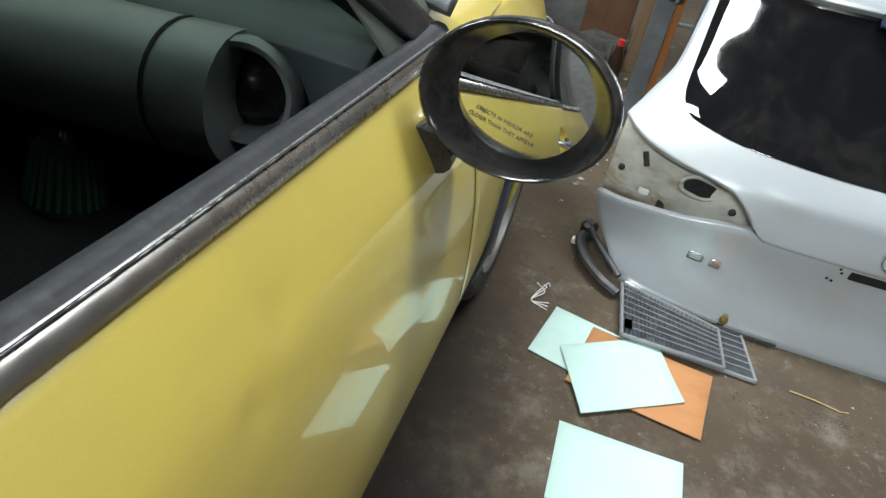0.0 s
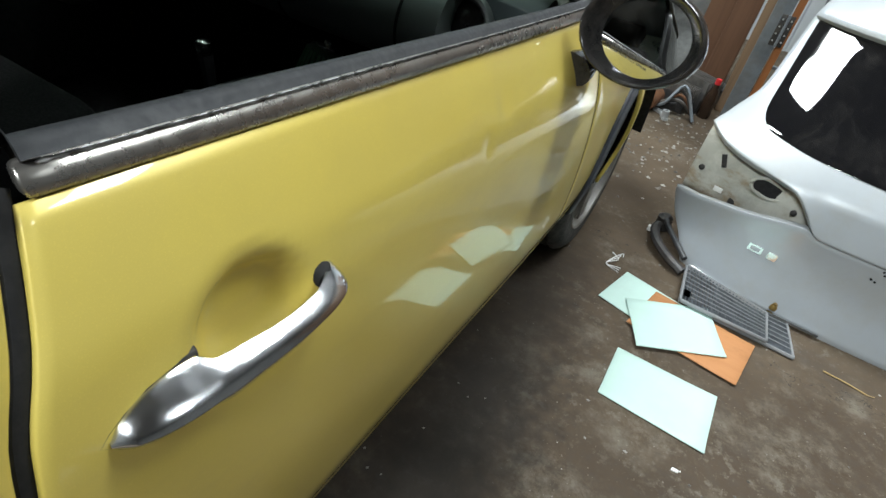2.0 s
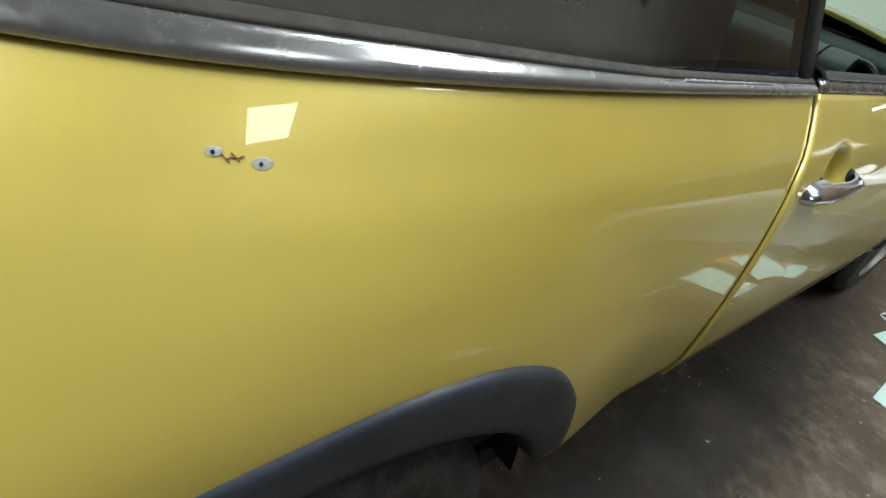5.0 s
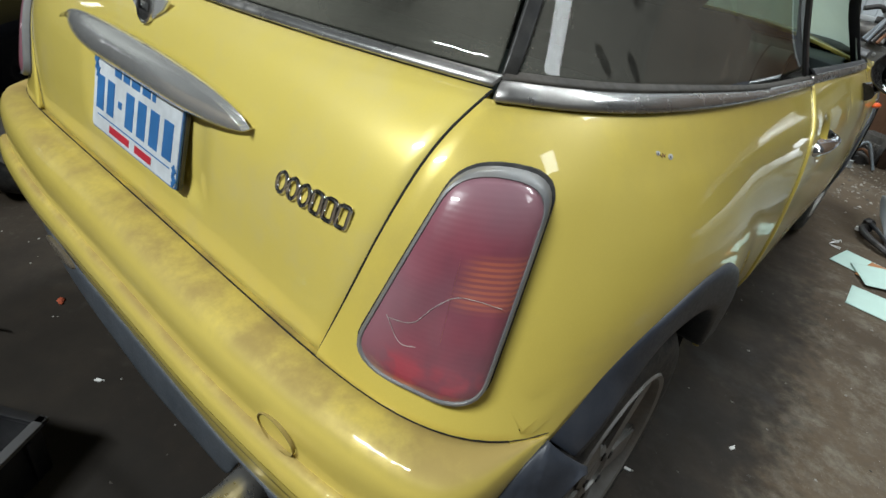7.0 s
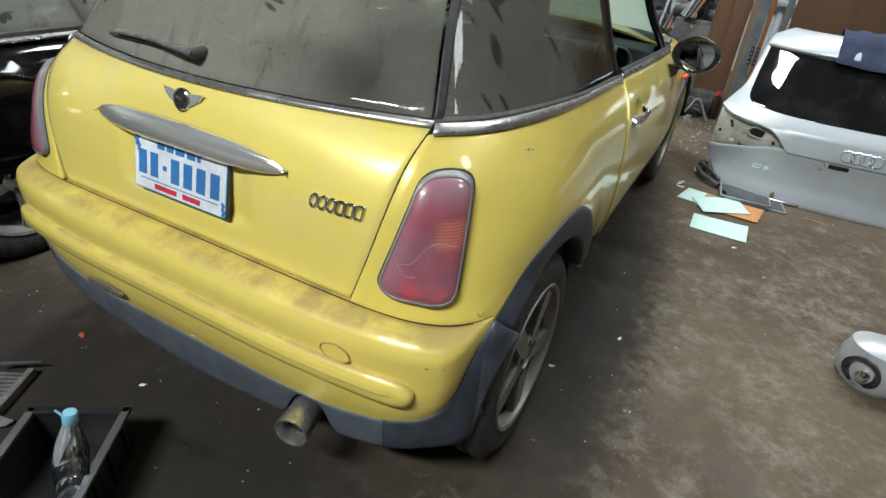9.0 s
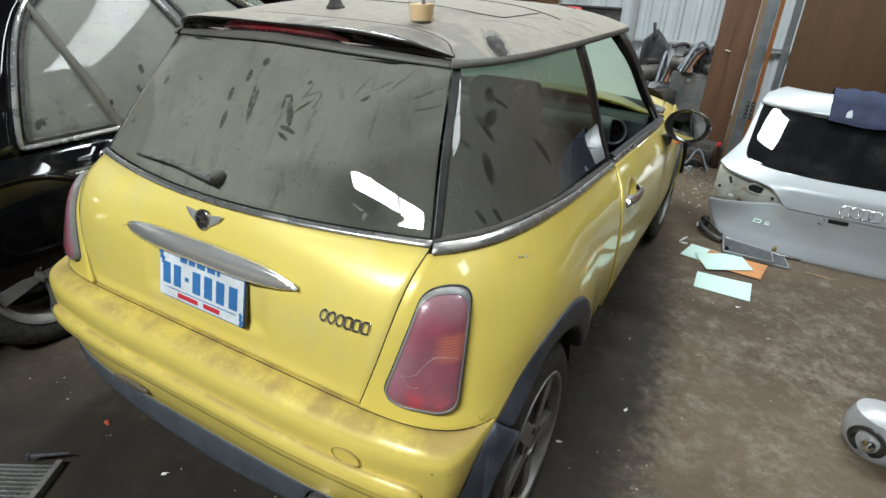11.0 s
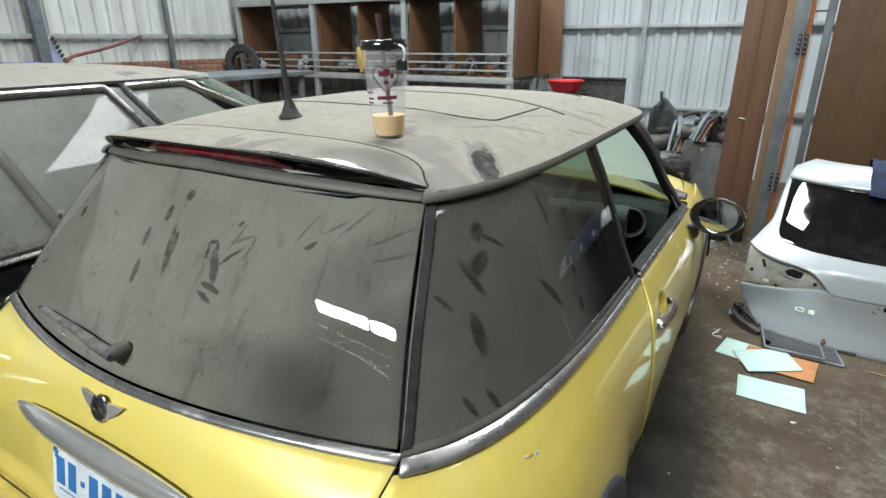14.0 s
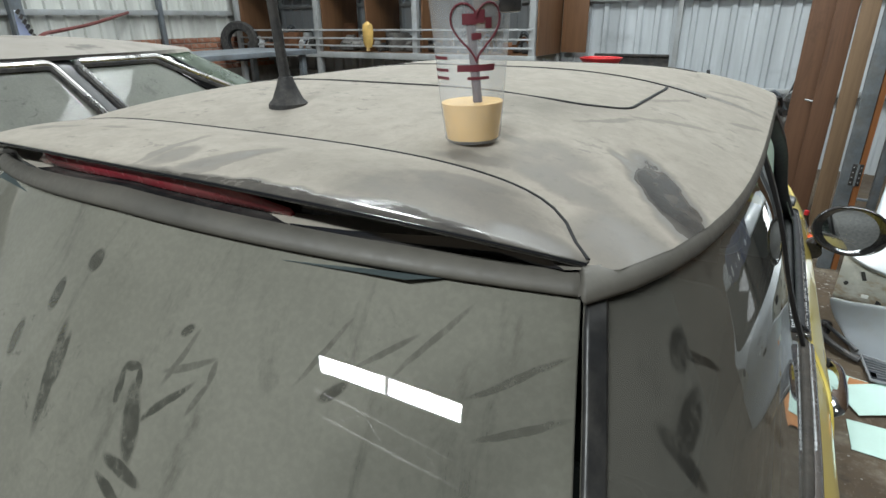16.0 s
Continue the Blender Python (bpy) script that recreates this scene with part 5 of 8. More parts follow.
    # stickers and scars on the quarter panel
    for y, z, w in ((0.409, 0.897, 0.0038), (0.435, 0.890, 0.0050)):
        rings = [[CAR.side(y + k * w * 1.2 * math.cos(q), z + k * w * 0.6 * math.sin(q), o) for q in [2 * math.pi * i / 20 for i in range(20)]] for k, o in ((1, 0.0), (1, 0.0008), (0.02, 0.001))]
        ring_mesh("sticker", rings, STICKER, car, "small white sticker")
        rings = [[CAR.side(y + k * 0.0011 * math.cos(q), z + k * 0.0011 * math.sin(q), o) for q in [2 * math.pi * i / 12 for i in range(12)]] for k, o in ((1, 0.0), (1, 0.0014), (0.02, 0.0016))]
        ring_mesh("dark_spot", rings, DARK, car)
    for k in range(4):
        y = 0.412 + 0.003 * k
        part("scar", sweep([CAR.side(y, 0.896 - 0.003 * (k % 2), 0.0003), CAR.side(y + 0.004, 0.891 + 0.003 * (k % 2), 0.0003)], 0.0007, 5, 0.5), RUST, car)
    # side blinker on the front wing
    bm = sweep([CAR.side(2.510, 0.694, 0.010), CAR.side(2.525, 0.694, 0.017), CAR.side(2.565, 0.692, 0.020), CAR.side(2.595, 0.690, 0.012)], [0.006, 0.013, 0.015, 0.008], 12, 0.7)
    part("side_blinker", bm, ORANGE, car, "orange side lamp")
    part("blinker_grille", box(0.012, 0.075, 0.034, Matrix.Translation(CAR.side(2.625, 0.690, 0.010)), 0.004), CHROME, car)


def build_mirror(car, sx):
    """Oval door mirror on a black stalk."""
    mir = new("door_mirror")
    mir.parent = car
    c = Vector((sx * 0.857, 2.145, 0.873))
    out = Vector((-sx * 0.09, -1.0, 0.225)).normalized()
    m = Matrix.Translation(c) @ out.to_track_quat("Z", "Y").to_matrix().to_4x4()
    # oval rings, depth along the look of the glass
    def oval(a, b, d, n=40):
        return [tuple(m @ Vector((a * math.cos(2 * math.pi * k / n), b * math.sin(2 * math.pi * k / n), d))) for k in range(n)]
    a, b = 0.105, 0.079
    ring_mesh("mirror_shell", [oval(a * 0.2, b * 0.2, -0.090), oval(a * 0.55, b * 0.55, -0.078), oval(a * 0.84, b * 0.84, -0.046), oval(a, b, -0.012), oval(a, b, 0.002), oval(a * 0.985, b * 0.98, 0.010), oval(a * 0.955, b * 0.945, 0.013), oval(a * 0.92, b * 0.91, 0.010), oval(a * 0.88, b * 0.88, 0.001), oval(a * 0.80, b * 0.84, -0.014), oval(a * 0.73, b * 0.815, -0.026), oval(a * 0.70, b * 0.80, -0.034)], GLOSS_BLACK, mir, "glossy black oval shell", cap=False)
    n = Nodes("mirror_glass")
    sm = n.step(n.noise(12, 5), 0.4, 0.8, 0.0, 0.12)
    glass = n.done(n.blend(sm, n.bsdf((0.86, 0.88, 0.88), 0.015, 1.0), n.bsdf((0.4, 0.38, 0.34), 0.8)))
    ring_mesh("mirror_glass", [oval(a * 0.715 * k, b * 0.805 * k, -0.0312 + 0.0022 * (1 - k * k)) for k in (1, 0.85, 0.7, 0.55, 0.4, 0.25, 0.1, 0.01)], glass, mir, "clean mirror glass")
    if sx > 0:
        ink = plain("etched_grey", (0.12, 0.11, 0.09), 0.7)
        words("OBJECTS IN MIRROR ARE", 0.0062, 0.0001, m @ pose(-0.014, -0.0285, -0.0290, 0, 0, -11), ink, mir, "mirror_lettering", "fine grey etched lettering")
        words("CLOSER THAN THEY APPEAR", 0.0062, 0.0001, m @ pose(-0.016, -0.0375, -0.0292, 0, 0, -11), ink, mir, "mirror_lettering", "fine grey etched lettering")
    foot = [Vector(CAR.side(2.160, 0.785, -0.005, sx)), Vector(CAR.side(2.186, 0.798, 0.022, sx)), Vector((sx * 0.832, 2.212, 0.828)), Vector((sx * 0.85, 2.226, 0.848))]
    part("mirror_stalk", sweep(spline(foot, 10), [0.040, 0.036, 0.031, 0.028, 0.026, 0.025, 0.025, 0.025, 0.025, 0.025, 0.025], 16, 0.75), GLOSS_BLACK, mir, "black stalk")


def build_interior(car):
    """What shows through the open door window: dash, vents, seats."""
    ins = new("dashboard")
    ins.parent = car
    bm = sweep([(x, 2.20 - 0.03 * math.cos(x * 2.2), 0.765) for x in [lerp(-0.62, 0.50, k / 24) for k in range(25)]], 0.088, 24)
    part("dash_tube", bm, DASH_SILVER, ins, "silver-grey dash tube")
    m = Matrix.Translation((0.514, 2.170, 0.785)) @ pose(0, 0, 0, 78, 0, 14)
    part("vent_ring", lathe([(0.050, -0.10), (0.068, -0.05), (0.068, 0.0), (0.063, 0.012), (0.056, 0.011), (0.050, -0.006), (0.049, -0.03)], 36, m), DASH_SILVER, ins, "round silver vent surround")
    part("vent_core", lathe([(0.051, -0.03), (0.046, -0.022), (0.030, -0.006), (0, 0.002)], 28, m), GLOSS_BLACK, ins, "black round vent")
    m = Matrix.Translation((-0.15, 2.13, 0.80)) @ pose(0, 0, 0, 75, 0, 0)
    part("vent_ring", lathe([(0.060, -0.05), (0.060, 0.0), (0.050, 0.006), (0.046, -0.02), (0, -0.02)], 32, m), TRIM_GREY, ins)
    # joints of the tube
    for x in (0.42, 0.12):
        bm = lathe([(0.0885, -0.003), (0.0895, -0.003), (0.0895, 0.003), (0.0885, 0.003)], 32, Matrix.Translation((x, 2.20 - 0.03 * math.cos(x * 2.2), 0.765)) @ pose(0, 0, 0, 0, 90, 0), close=True)
        part("dash_joint", bm, DARK, ins)
    rows = [[(lerp(-0.68, 0.66, i / 30) * (1 - 0.06 * j / 10), 2.20 + 0.38 * j / 10, 0.852 + 0.018 * math.sin(math.pi * min(1, j / 6)) - 0.012 * (2 * i / 30 - 1) ** 4) for i in range(31)] for j in range(11)]
    panel("dash_top", rows, TRIM_GREY, ins, (0, 2.3, 0.2), 0.14, "dark grey-green dash top")
    m = Matrix.Translation((0.36, 2.36, 0.866)) @ pose(0, 0, 0, -4, 0, 0)
    part("defroster_vent", lathe([(0.045, 0), (0.045, 0.006), (0.036, 0.008), (0.034, 0.001), (0, 0.001)], 28, m), PLASTIC, ins)
    part("vent_bar", box(0.004, 0.066, 0.005, m @ pose(0, 0, 0.004), 0.001), TRIM_GREY, ins)
    part("dash_lower", box(1.30, 0.22, 0.40, pose(0, 2.34, 0.56), 0.05), DARK, ins)
    for sx in (1, -1):
        part("kick_panel", box(0.03, 0.9, 0.5, pose(sx * 0.68, 1.80, 0.55), 0.01), DARK, ins)
    for sx in (1, -1):
        seat = new("front_seat")
        seat.parent = car
        part("seat_cushion", box(0.50, 0.50, 0.16, pose(sx * 0.34, 1.55, 0.40, 6), 0.06, None, 4), SEAT, seat)
        part("seat_back", box(0.48, 0.16, 0.60, pose(sx * 0.34, 1.26, 0.70, 16), 0.06, None, 4), SEAT, seat)
        part("head_rest", box(0.26, 0.10, 0.17, pose(sx * 0.34, 1.15, 1.08, 12), 0.04, None, 4), SEAT, seat)
    part("rear_seat", box(1.1, 0.14, 0.5, pose(0, 0.72, 0.68, 18), 0.05, None, 3), SEAT, car)
    part("parcel_shelf", box(1.05, 0.42, 0.02, pose(0, 0.45, 0.90), 0.008), PLASTIC, car)
    bm = sweep([(-0.34 + 0.18 * math.cos(q), 1.98 + 0.09 * math.sin(q), 0.80 + 0.16 * math.sin(q)) for q in [2 * math.pi * k / 32 for k in range(33)]], 0.015, 10)
    part("steering_wheel", bm, PLASTIC, car, "black steering wheel")
    part("gear_lever", sweep([(-0.03, 2.03, 0.38), (-0.034, 2.015, 0.58)], [0.012, 0.018], 10), PLASTIC, car)
    part("gear_knob", lathe([(0, -0.012), (0.017, -0.010), (0.021, 0.004), (0.018, 0.014), (0.012, 0.018), (0, 0.019)], 18, pose(-0.034, 2.014, 0.595)), CHROME, car, "chrome gear knob")


def dusty_roof(name):
    """Black lacquer under a thick coat of pale dust, rubbed off in strokes."""
    n = Nodes(name)
    # centre, half-axes, turn and how far the dust is gone
    marks = ((0.505, 0.675, 0.085, 0.028, -60, 0.85), (0.535, 0.645, 0.05, 0.022, -70, 0.8), (0.47, 0.70, 0.05, 0.010, -35, 0.6), (0.47, 1.30, 0.11, 0.018, 25, 0.55), (0.55, 1.16, 0.05, 0.008, 60, 0.4), (0.43, 1.12, 0.07, 0.006, 70, 0.3), (0.50, 1.42, 0.06, 0.010, 55, 0.4),
             (0.20, 0.408, 0.20, 0.012, 3, 0.75), (0.37, 0.425, 0.11, 0.024, 10, 0.8), (0.44, 0.465, 0.05, 0.030, 35, 0.6), (0.36, 0.475, 0.09, 0.045, 12, 0.38), (0.115, 0.452, 0.060, 0.018, 62, 0.5), (0.50, 0.545, 0.055, 0.045, -40, 0.5), (0.42, 0.60, 0.08, 0.022, -15, 0.4), (0.39, 0.645, 0.05, 0.05, 0, 0.35), (0.33, 0.60, 0.055, 0.012, 10, 0.35), (0.36, 0.66, 0.10, 0.010, -25, 0.35), (0.05, 0.44, 0.020, 0.035, 0, 0.4),
             (0.02, 0.46, 0.006, 0.06, 10, 0.4), (0.13, 0.45, 0.006, 0.06, -14, 0.4), (0.35, 0.52, 0.05, 0.02, 15, 0.4), (-0.25, 0.47, 0.04, 0.010, 20, 0.35), (-0.32, 0.52, 0.03, 0.008, 10, 0.35), (-0.15, 0.50, 0.03, 0.008, 25, 0.3), (0.40, 0.85, 0.06, 0.006, 60, 0.35), (0.46, 0.95, 0.07, 0.008, 50, 0.35), (0.25, 0.74, 0.05, 0.012, 30, 0.35))
    clear = n.step(n.noise(10, 7, 0.72, (1.6, 0.7, 1), 0.6), 0.58, 0.74, 0, 0.22)
    prints = n.math("MULTIPLY", n.step(n.noise(34, 6, 0.7, (1, 1.5, 1)), 0.57, 0.66, 0, 0.42), n.step(n.noise(4, 3), 0.42, 0.60))
    clear = n.math("MAXIMUM", clear, prints)
    rub = n.step(n.noise(30, 4, 0.6), 0.28, 0.55, 0.78, 1.0)
    for cx, cy, a, b, turn, k in marks:
        clear = n.math("MAXIMUM", clear, n.math("MULTIPLY", n.math("MULTIPLY", n.mark((0, 1), cx, cy, a, b, turn, 0.014, 0.75), rub), k))
    mottled = n.step(n.noise(26, 7, 0.75), 0.40, 0.62, 0.86, 1.0)
    f = n.math("MULTIPLY", n.math("SUBTRACT", 1.0, clear), mottled, True)
    steep = n.node("ShaderNodeSeparateXYZ", Vector=n.node("ShaderNodeNewGeometry").outputs["Normal"]).outputs[2]
    f = n.math("MULTIPLY", f, n.step(steep, 0.25, 0.80))
    col = n.mix(n.noise(4, 6, 0.65), (0.245, 0.218, 0.182), (0.325, 0.294, 0.250))
    col = n.mix(n.step(n.noise(60, 5, 0.7), 0.5, 0.75, 0, 0.3), col, (0.15, 0.13, 0.105))
    col = n.mix(f, (0.013, 0.014, 0.017), col)
    return n.done(n.bsdf(col, n.step(f, 0.2, 0.7, 0.16, 0.9), 0.0, n.bump(n.noise(150, 4), 0.08, 0.002), Coat_Weight=n.step(f, 0.1, 0.5, 0.25, 0.0), Coat_Roughness=0.05))


SEAL = plain("grey_rubber_seal", (0.022, 0.024, 0.028), 0.65, 0.0, 0.35, 14, 120, 0.2, dust=0.35, dust_colour=(0.055, 0.055, 0.056))
CAP = plain("grey_door_cap", (0.026, 0.028, 0.030), 0.7, 0.0, 0.3, 10, 200, 0.2, dust=0.5, dust_colour=(0.06, 0.059, 0.057))
CRUST = plain("pale_corrosion", (0.50, 0.51, 0.52), 0.8, 0.0, 0.3, 60, 200, 0.2)
TRIM_BLACK = plain("black_window_trim", (0.008, 0.008, 0.009), 0.4, 0.0, 0.3, 9, 90, 0.05, dust=0.12, dust_colour=(0.08, 0.075, 0.07))
BROWN_SEAL = plain("brown_dusty_seal", (0.03, 0.026, 0.022), 0.7, 0.0, 0.4, 12, 90, 0.15, dust=0.5, dust_colour=(0.095, 0.08, 0.063))
WIPER_GREY = plain("dusty_wiper_plastic", (0.06, 0.06, 0.06), 0.6, 0.0, 0.3, 12, 90, 0.1, dust=0.85, dust_colour=(0.24, 0.23, 0.20))
STICKER = plain("grubby_sticker", (0.50, 0.50, 0.47), 0.6, 0.0, 0.3, 60, 300, 0.05)
PILLAR_BLACK = plain("dusty_pillar_black", (0.014, 0.014, 0.015), 0.42, 0.0, 0.4, 10, 90, 0.1, dust=0.4, dust_colour=(0.10, 0.093, 0.082))
ROOF_PAINT = dusty_roof("dusty_black_roof")
MOULDING = plain("dusty_black_moulding", (0.085, 0.079, 0.068), 0.6, 0.0, 0.25, 5, 90, 0.1, dust=0.6, dust_colour=(0.135, 0.123, 0.102))
REAR_GLASS = dusty_glass("dusty_rear_glass", (0.225, 0.218, 0.178), (0, 2), (
    (0.023, 1.183, 0.041, 0.009, 103), (0.030, 1.196, 0.020, 0.005, 98), (-0.050, 1.138, 0.021, 0.008, 88), (-0.393, 1.183, 0.014, 0.010, 0), (-0.024, 1.240, 0.008, 0.014, 0), (-0.060, 1.195, 0.008, 0.016, 0), (0.012, 1.274, 0.010, 0.010, 0),
    (0.1185, 1.195, 0.014, 0.004, 105), (0.124, 1.210, 0.010, 0.004, 10), (0.137, 1.203, 0.010, 0.0035, -60), (0.147, 1.174, 0.030, 0.009, -62), (0.158, 1.142, 0.024, 0.005, -14), (0.150, 1.128, 0.020, 0.004, -22),
    (0.1755, 1.192, 0.025, 0.0035, 38), (0.172, 1.224, 0.022, 0.003, 70), (0.167, 1.243, 0.007, 0.004, 30), (0.184, 1.219, 0.024, 0.003, 18), (0.210, 1.217, 0.009, 0.003, -80), (0.206, 1.199, 0.012, 0.003, 60),
    (0.383, 1.259, 0.030, 0.0028, 49), (0.350, 1.250, 0.022, 0.0025, 30), (0.453, 1.240, 0.034, 0.0028, 23), (0.468, 1.212, 0.031, 0.0028, 15), (0.320, 1.222, 0.012, 0.005, 30), (0.300, 1.245, 0.026, 0.0025, 60)),
    0.74, thin=((0.50, 1.05, 0.17, 0.10, 8, 0.5), (0.30, 1.02, 0.16, 0.06, -6, 0.3), (0.42, 1.19, 0.10, 0.05, 30, 0.2)))
LEFT_GLASS = dusty_glass("dusty_door_glass", (0.30, 0.33, 0.28), (1, 2), (), 0.75)
SIDE_GLASS = dusty_glass("dusty_side_glass", (0.235, 0.225, 0.19), (1, 2), (
    (0.518, 1.181, 0.034, 0.013, 25), (0.549, 1.230, 0.020, 0.012, 40), (0.568, 1.216, 0.038, 0.005, -37), (0.492, 1.164, 0.032, 0.009, 104), (0.417, 1.142, 0.016, 0.005, -60), (0.370, 0.990, 0.019, 0.007, 110), (0.419, 0.981, 0.019, 0.007, 105),
    (0.862, 1.214, 0.052, 0.006, 100), (0.890, 1.215, 0.046, 0.004, 98), (0.773, 1.222, 0.042, 0.005, 97), (0.925, 1.210, 0.040, 0.004, 100), (0.834, 1.077, 0.014, 0.008, 100), (0.824, 1.000, 0.016, 0.009, 90), (1.081, 0.965, 0.022, 0.009, 100), (0.955, 1.100, 0.055, 0.008, 112), (1.010, 1.060, 0.050, 0.010, 108), (1.060, 1.090, 0.060, 0.012, 105), (0.70, 1.07, 0.05, 0.010, 130), (0.45, 1.08, 0.035, 0.014, 80)), 0.38, wiped=(0.72, 1.00, 0.15))

mini = thing("hatchback_car", "small yellow three-door hatchback with a dusty black roof and dusty windows", "car")
build_body(mini)
build_bumper(mini)
for sx in (1, -1):
    build_arch(mini, AXLES[0], sx, True)
    build_arch(mini, AXLES[1], sx, False)
    build_tail_light(mini, sx)
    build_mirror(mini, sx)
    for y in AXLES:
        build_wheel(mini, sx * (0.727 if y < 1 else 0.676), y, sx, rim=0.212)
build_belt(mini)
build_cabin(mini)
build_fittings(mini)
build_interior(mini)


# ---- the hall ----
def slab(name, x0, x1, y0, y1, z0, z1, mat, label="", parent=None):
    bm = box(x1 - x0, y1 - y0, z1 - z0, pose((x0 + x1) / 2, (y0 + y1) / 2, (z0 + z1) / 2), 0)
    ob = part(name, bm, mat, parent, label, False)
    if parent is None:
        tagged(ob, kind="structure")
    return ob


def ribbed(name, length, height, mat, parent, m, pitch=0.19, depth=0.028, z0=0.0):
    """A sheet of trapezoid-ribbed steel, along x, standing up."""
    prof = []
    x = 0.0
    while x < length - 1e-6:
        for a, d in ((0, 0), (0.60, 0), (0.68, 1), (0.92, 1), (1.0, 0)):
            if x + a * pitch <= length + 1e-6:
                prof.append((x + a * pitch, -depth * d))
        x += pitch
    verts, faces = [], []
    for q, d in prof:
        verts += [tuple(m @ Vector((q, d, z0))), tuple(m @ Vector((q, d, z0 + height)))]
    faces = [(2 * i, 2 * i + 2, 2 * i + 3, 2 * i + 1) for i in range(len(prof) - 1)]
    return mesh(name, verts, faces, mat, parent, smooth=False)


def sheet_metal(name, colour, rust):
    """Old pale sheeting with streaks that run down, and stains along the foot."""
    n = Nodes(name)
    run = n.noise(5, 6, 0.65, (1, 1, 0.08))
    col = n.mix(n.step(run, 0.3, 0.75), tuple(c * 0.72 for c in colour), colour)
    col = n.mix(n.step(n.noise(2.2, 7, 0.7), 0.52, 0.75, 0, 0.55), col, tuple(c * 0.5 for c in colour))
    col = n.mix(n.step(n.noise(9, 8, 0.75, (1, 1, 0.3)), 0.63, 0.75, 0, rust), col, (0.16, 0.085, 0.045))
    return n.done(n.bsdf(col, 0.55, 0.15, n.bump(n.noise(60, 4), 0.1, 0.002)))


SHEET = sheet_metal("weathered_sheet", (0.587, 0.625, 0.650), 0.25)
SHEET_OLD = sheet_metal("stained_sheet", (0.72, 0.73, 0.69), 0.5)
ROOF_SHEET = plain("grey_roof_sheet", (0.17, 0.175, 0.175), 0.6, 0.2, 0.3)
BRICK = plain("red_brick", (0.30, 0.12, 0.07), 0.85, 0.0, 0.4, 10, 60, 0.4)
MORTAR = plain("grey_mortar", (0.28, 0.26, 0.23), 0.9, 0.0, 0.3, 12, 60, 0.4)
PLY = wood("brown_plywood", (0.056, 0.028, 0.013), (0.128, 0.067, 0.030), 2, 3.0, 0.5, 0.6)
TIMBER = wood("brown_timber", (0.04, 0.017, 0.010), (0.155, 0.078, 0.043), 2, 5.0, 0.5)
PALE_TIMBER = wood("pale_timber", (0.12, 0.072, 0.042), (0.23, 0.15, 0.088), 2, 8.0, 0.3)
ORANGE_TIMBER = wood("orange_timber", (0.26, 0.085, 0.025), (0.38, 0.15, 0.05), 2, 8.0, 0.2)
SHELF_PLY = wood("shelf_plywood", (0.10, 0.046, 0.02), (0.19, 0.095, 0.045), 2, 4.0, 0.3)

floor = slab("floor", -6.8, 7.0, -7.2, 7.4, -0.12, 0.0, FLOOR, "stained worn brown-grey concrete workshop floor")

# back wall: frame, sheets, rails
wall_back = slab("wall_back", -6.8, 7.0, 7.10, 7.2, 0, 5.2, ROOF_SHEET, "pale ribbed steel sheet wall")
for k in range(9):
    ribbed("wall_sheet", 0.95, 5.0, SHEET, wall_back, pose(-6.6 + 0.95 * k, 7.06, 0.0))
for z in (0.78, 1.70, 2.62, 3.6):
    part("girt", box(8.4, 0.05, 0.045, pose(-2.4, 6.995, z), 0.004), GALV, wall_back)
part("upright", box(0.05, 0.05, 5.0, pose(-0.50, 6.95, 2.5), 0.004), GALV, wall_back)
# side wall: bricks below, sheets above, columns
wall_left = slab("wall_left", -6.85, -6.72, -7.0, 7.1, 0, 5.2, ROOF_SHEET, "stained ribbed sheet wall over a low brick wall")
for k in range(11):
    ribbed("wall_sheet", 0.95, 3.9, SHEET_OLD, wall_left, pose(-6.68, -3.3 + 0.95 * k, 1.30, 0, 0, 90) @ Matrix.Diagonal((1, 1, 1, 1)), 0.19, 0.03)
part("brick_core", box(0.10, 8.0, 1.30, pose(-6.69, 3.05, 0.65), 0), MORTAR, wall_left)
part("girt", box(0.05, 10.0, 0.06, pose(-6.60, 2.0, 1.62), 0.004), GALV, wall_left)
part("column", box(0.10, 0.13, 5.1, pose(-6.54, 3.30, 2.55), 0.01), STEEL, wall_left, "grey painted steel column")
part("upright", box(0.06, 0.06, 5.1, pose(-6.57, 5.0, 2.55), 0.006), STEEL, wall_left)
# unseen walls, coloured dark as if shaded to cut the light they bounce
SHADED_SHEET = plain("shaded_wall_sheet", (0.085, 0.085, 0.082), 0.7, 0.1, 0.35)
slab("wall_right", 6.8, 7.0, -7.0, 7.1, 0, 5.2, SHADED_SHEET)
slab("wall_front", -6.8, 7.0, -7.2, -7.0, 0, 5.2, SHADED_SHEET)
# lattice truss under the roof beside the rear skylight, fixed to the side walls
truss = thing("roof_truss", "grey steel lattice truss under the roof", "truss", kind="structure")
part("chord", box(13.6, 0.05, 0.05, pose(0.1, -4.45, 4.95), 0.004), DARK_METAL, truss)
part("chord", box(13.6, 0.05, 0.05, pose(0.1, -4.45, 4.55), 0.004), DARK_METAL, truss)
for k in range(29):
    s = 1 if k % 2 else -1
    part("lacing", box(0.02, 0.02, 0.60, pose(-6.4 + 0.46 * k, -4.45, 4.75, 0, s * 49, 0), 0.002), DARK_METAL, truss)
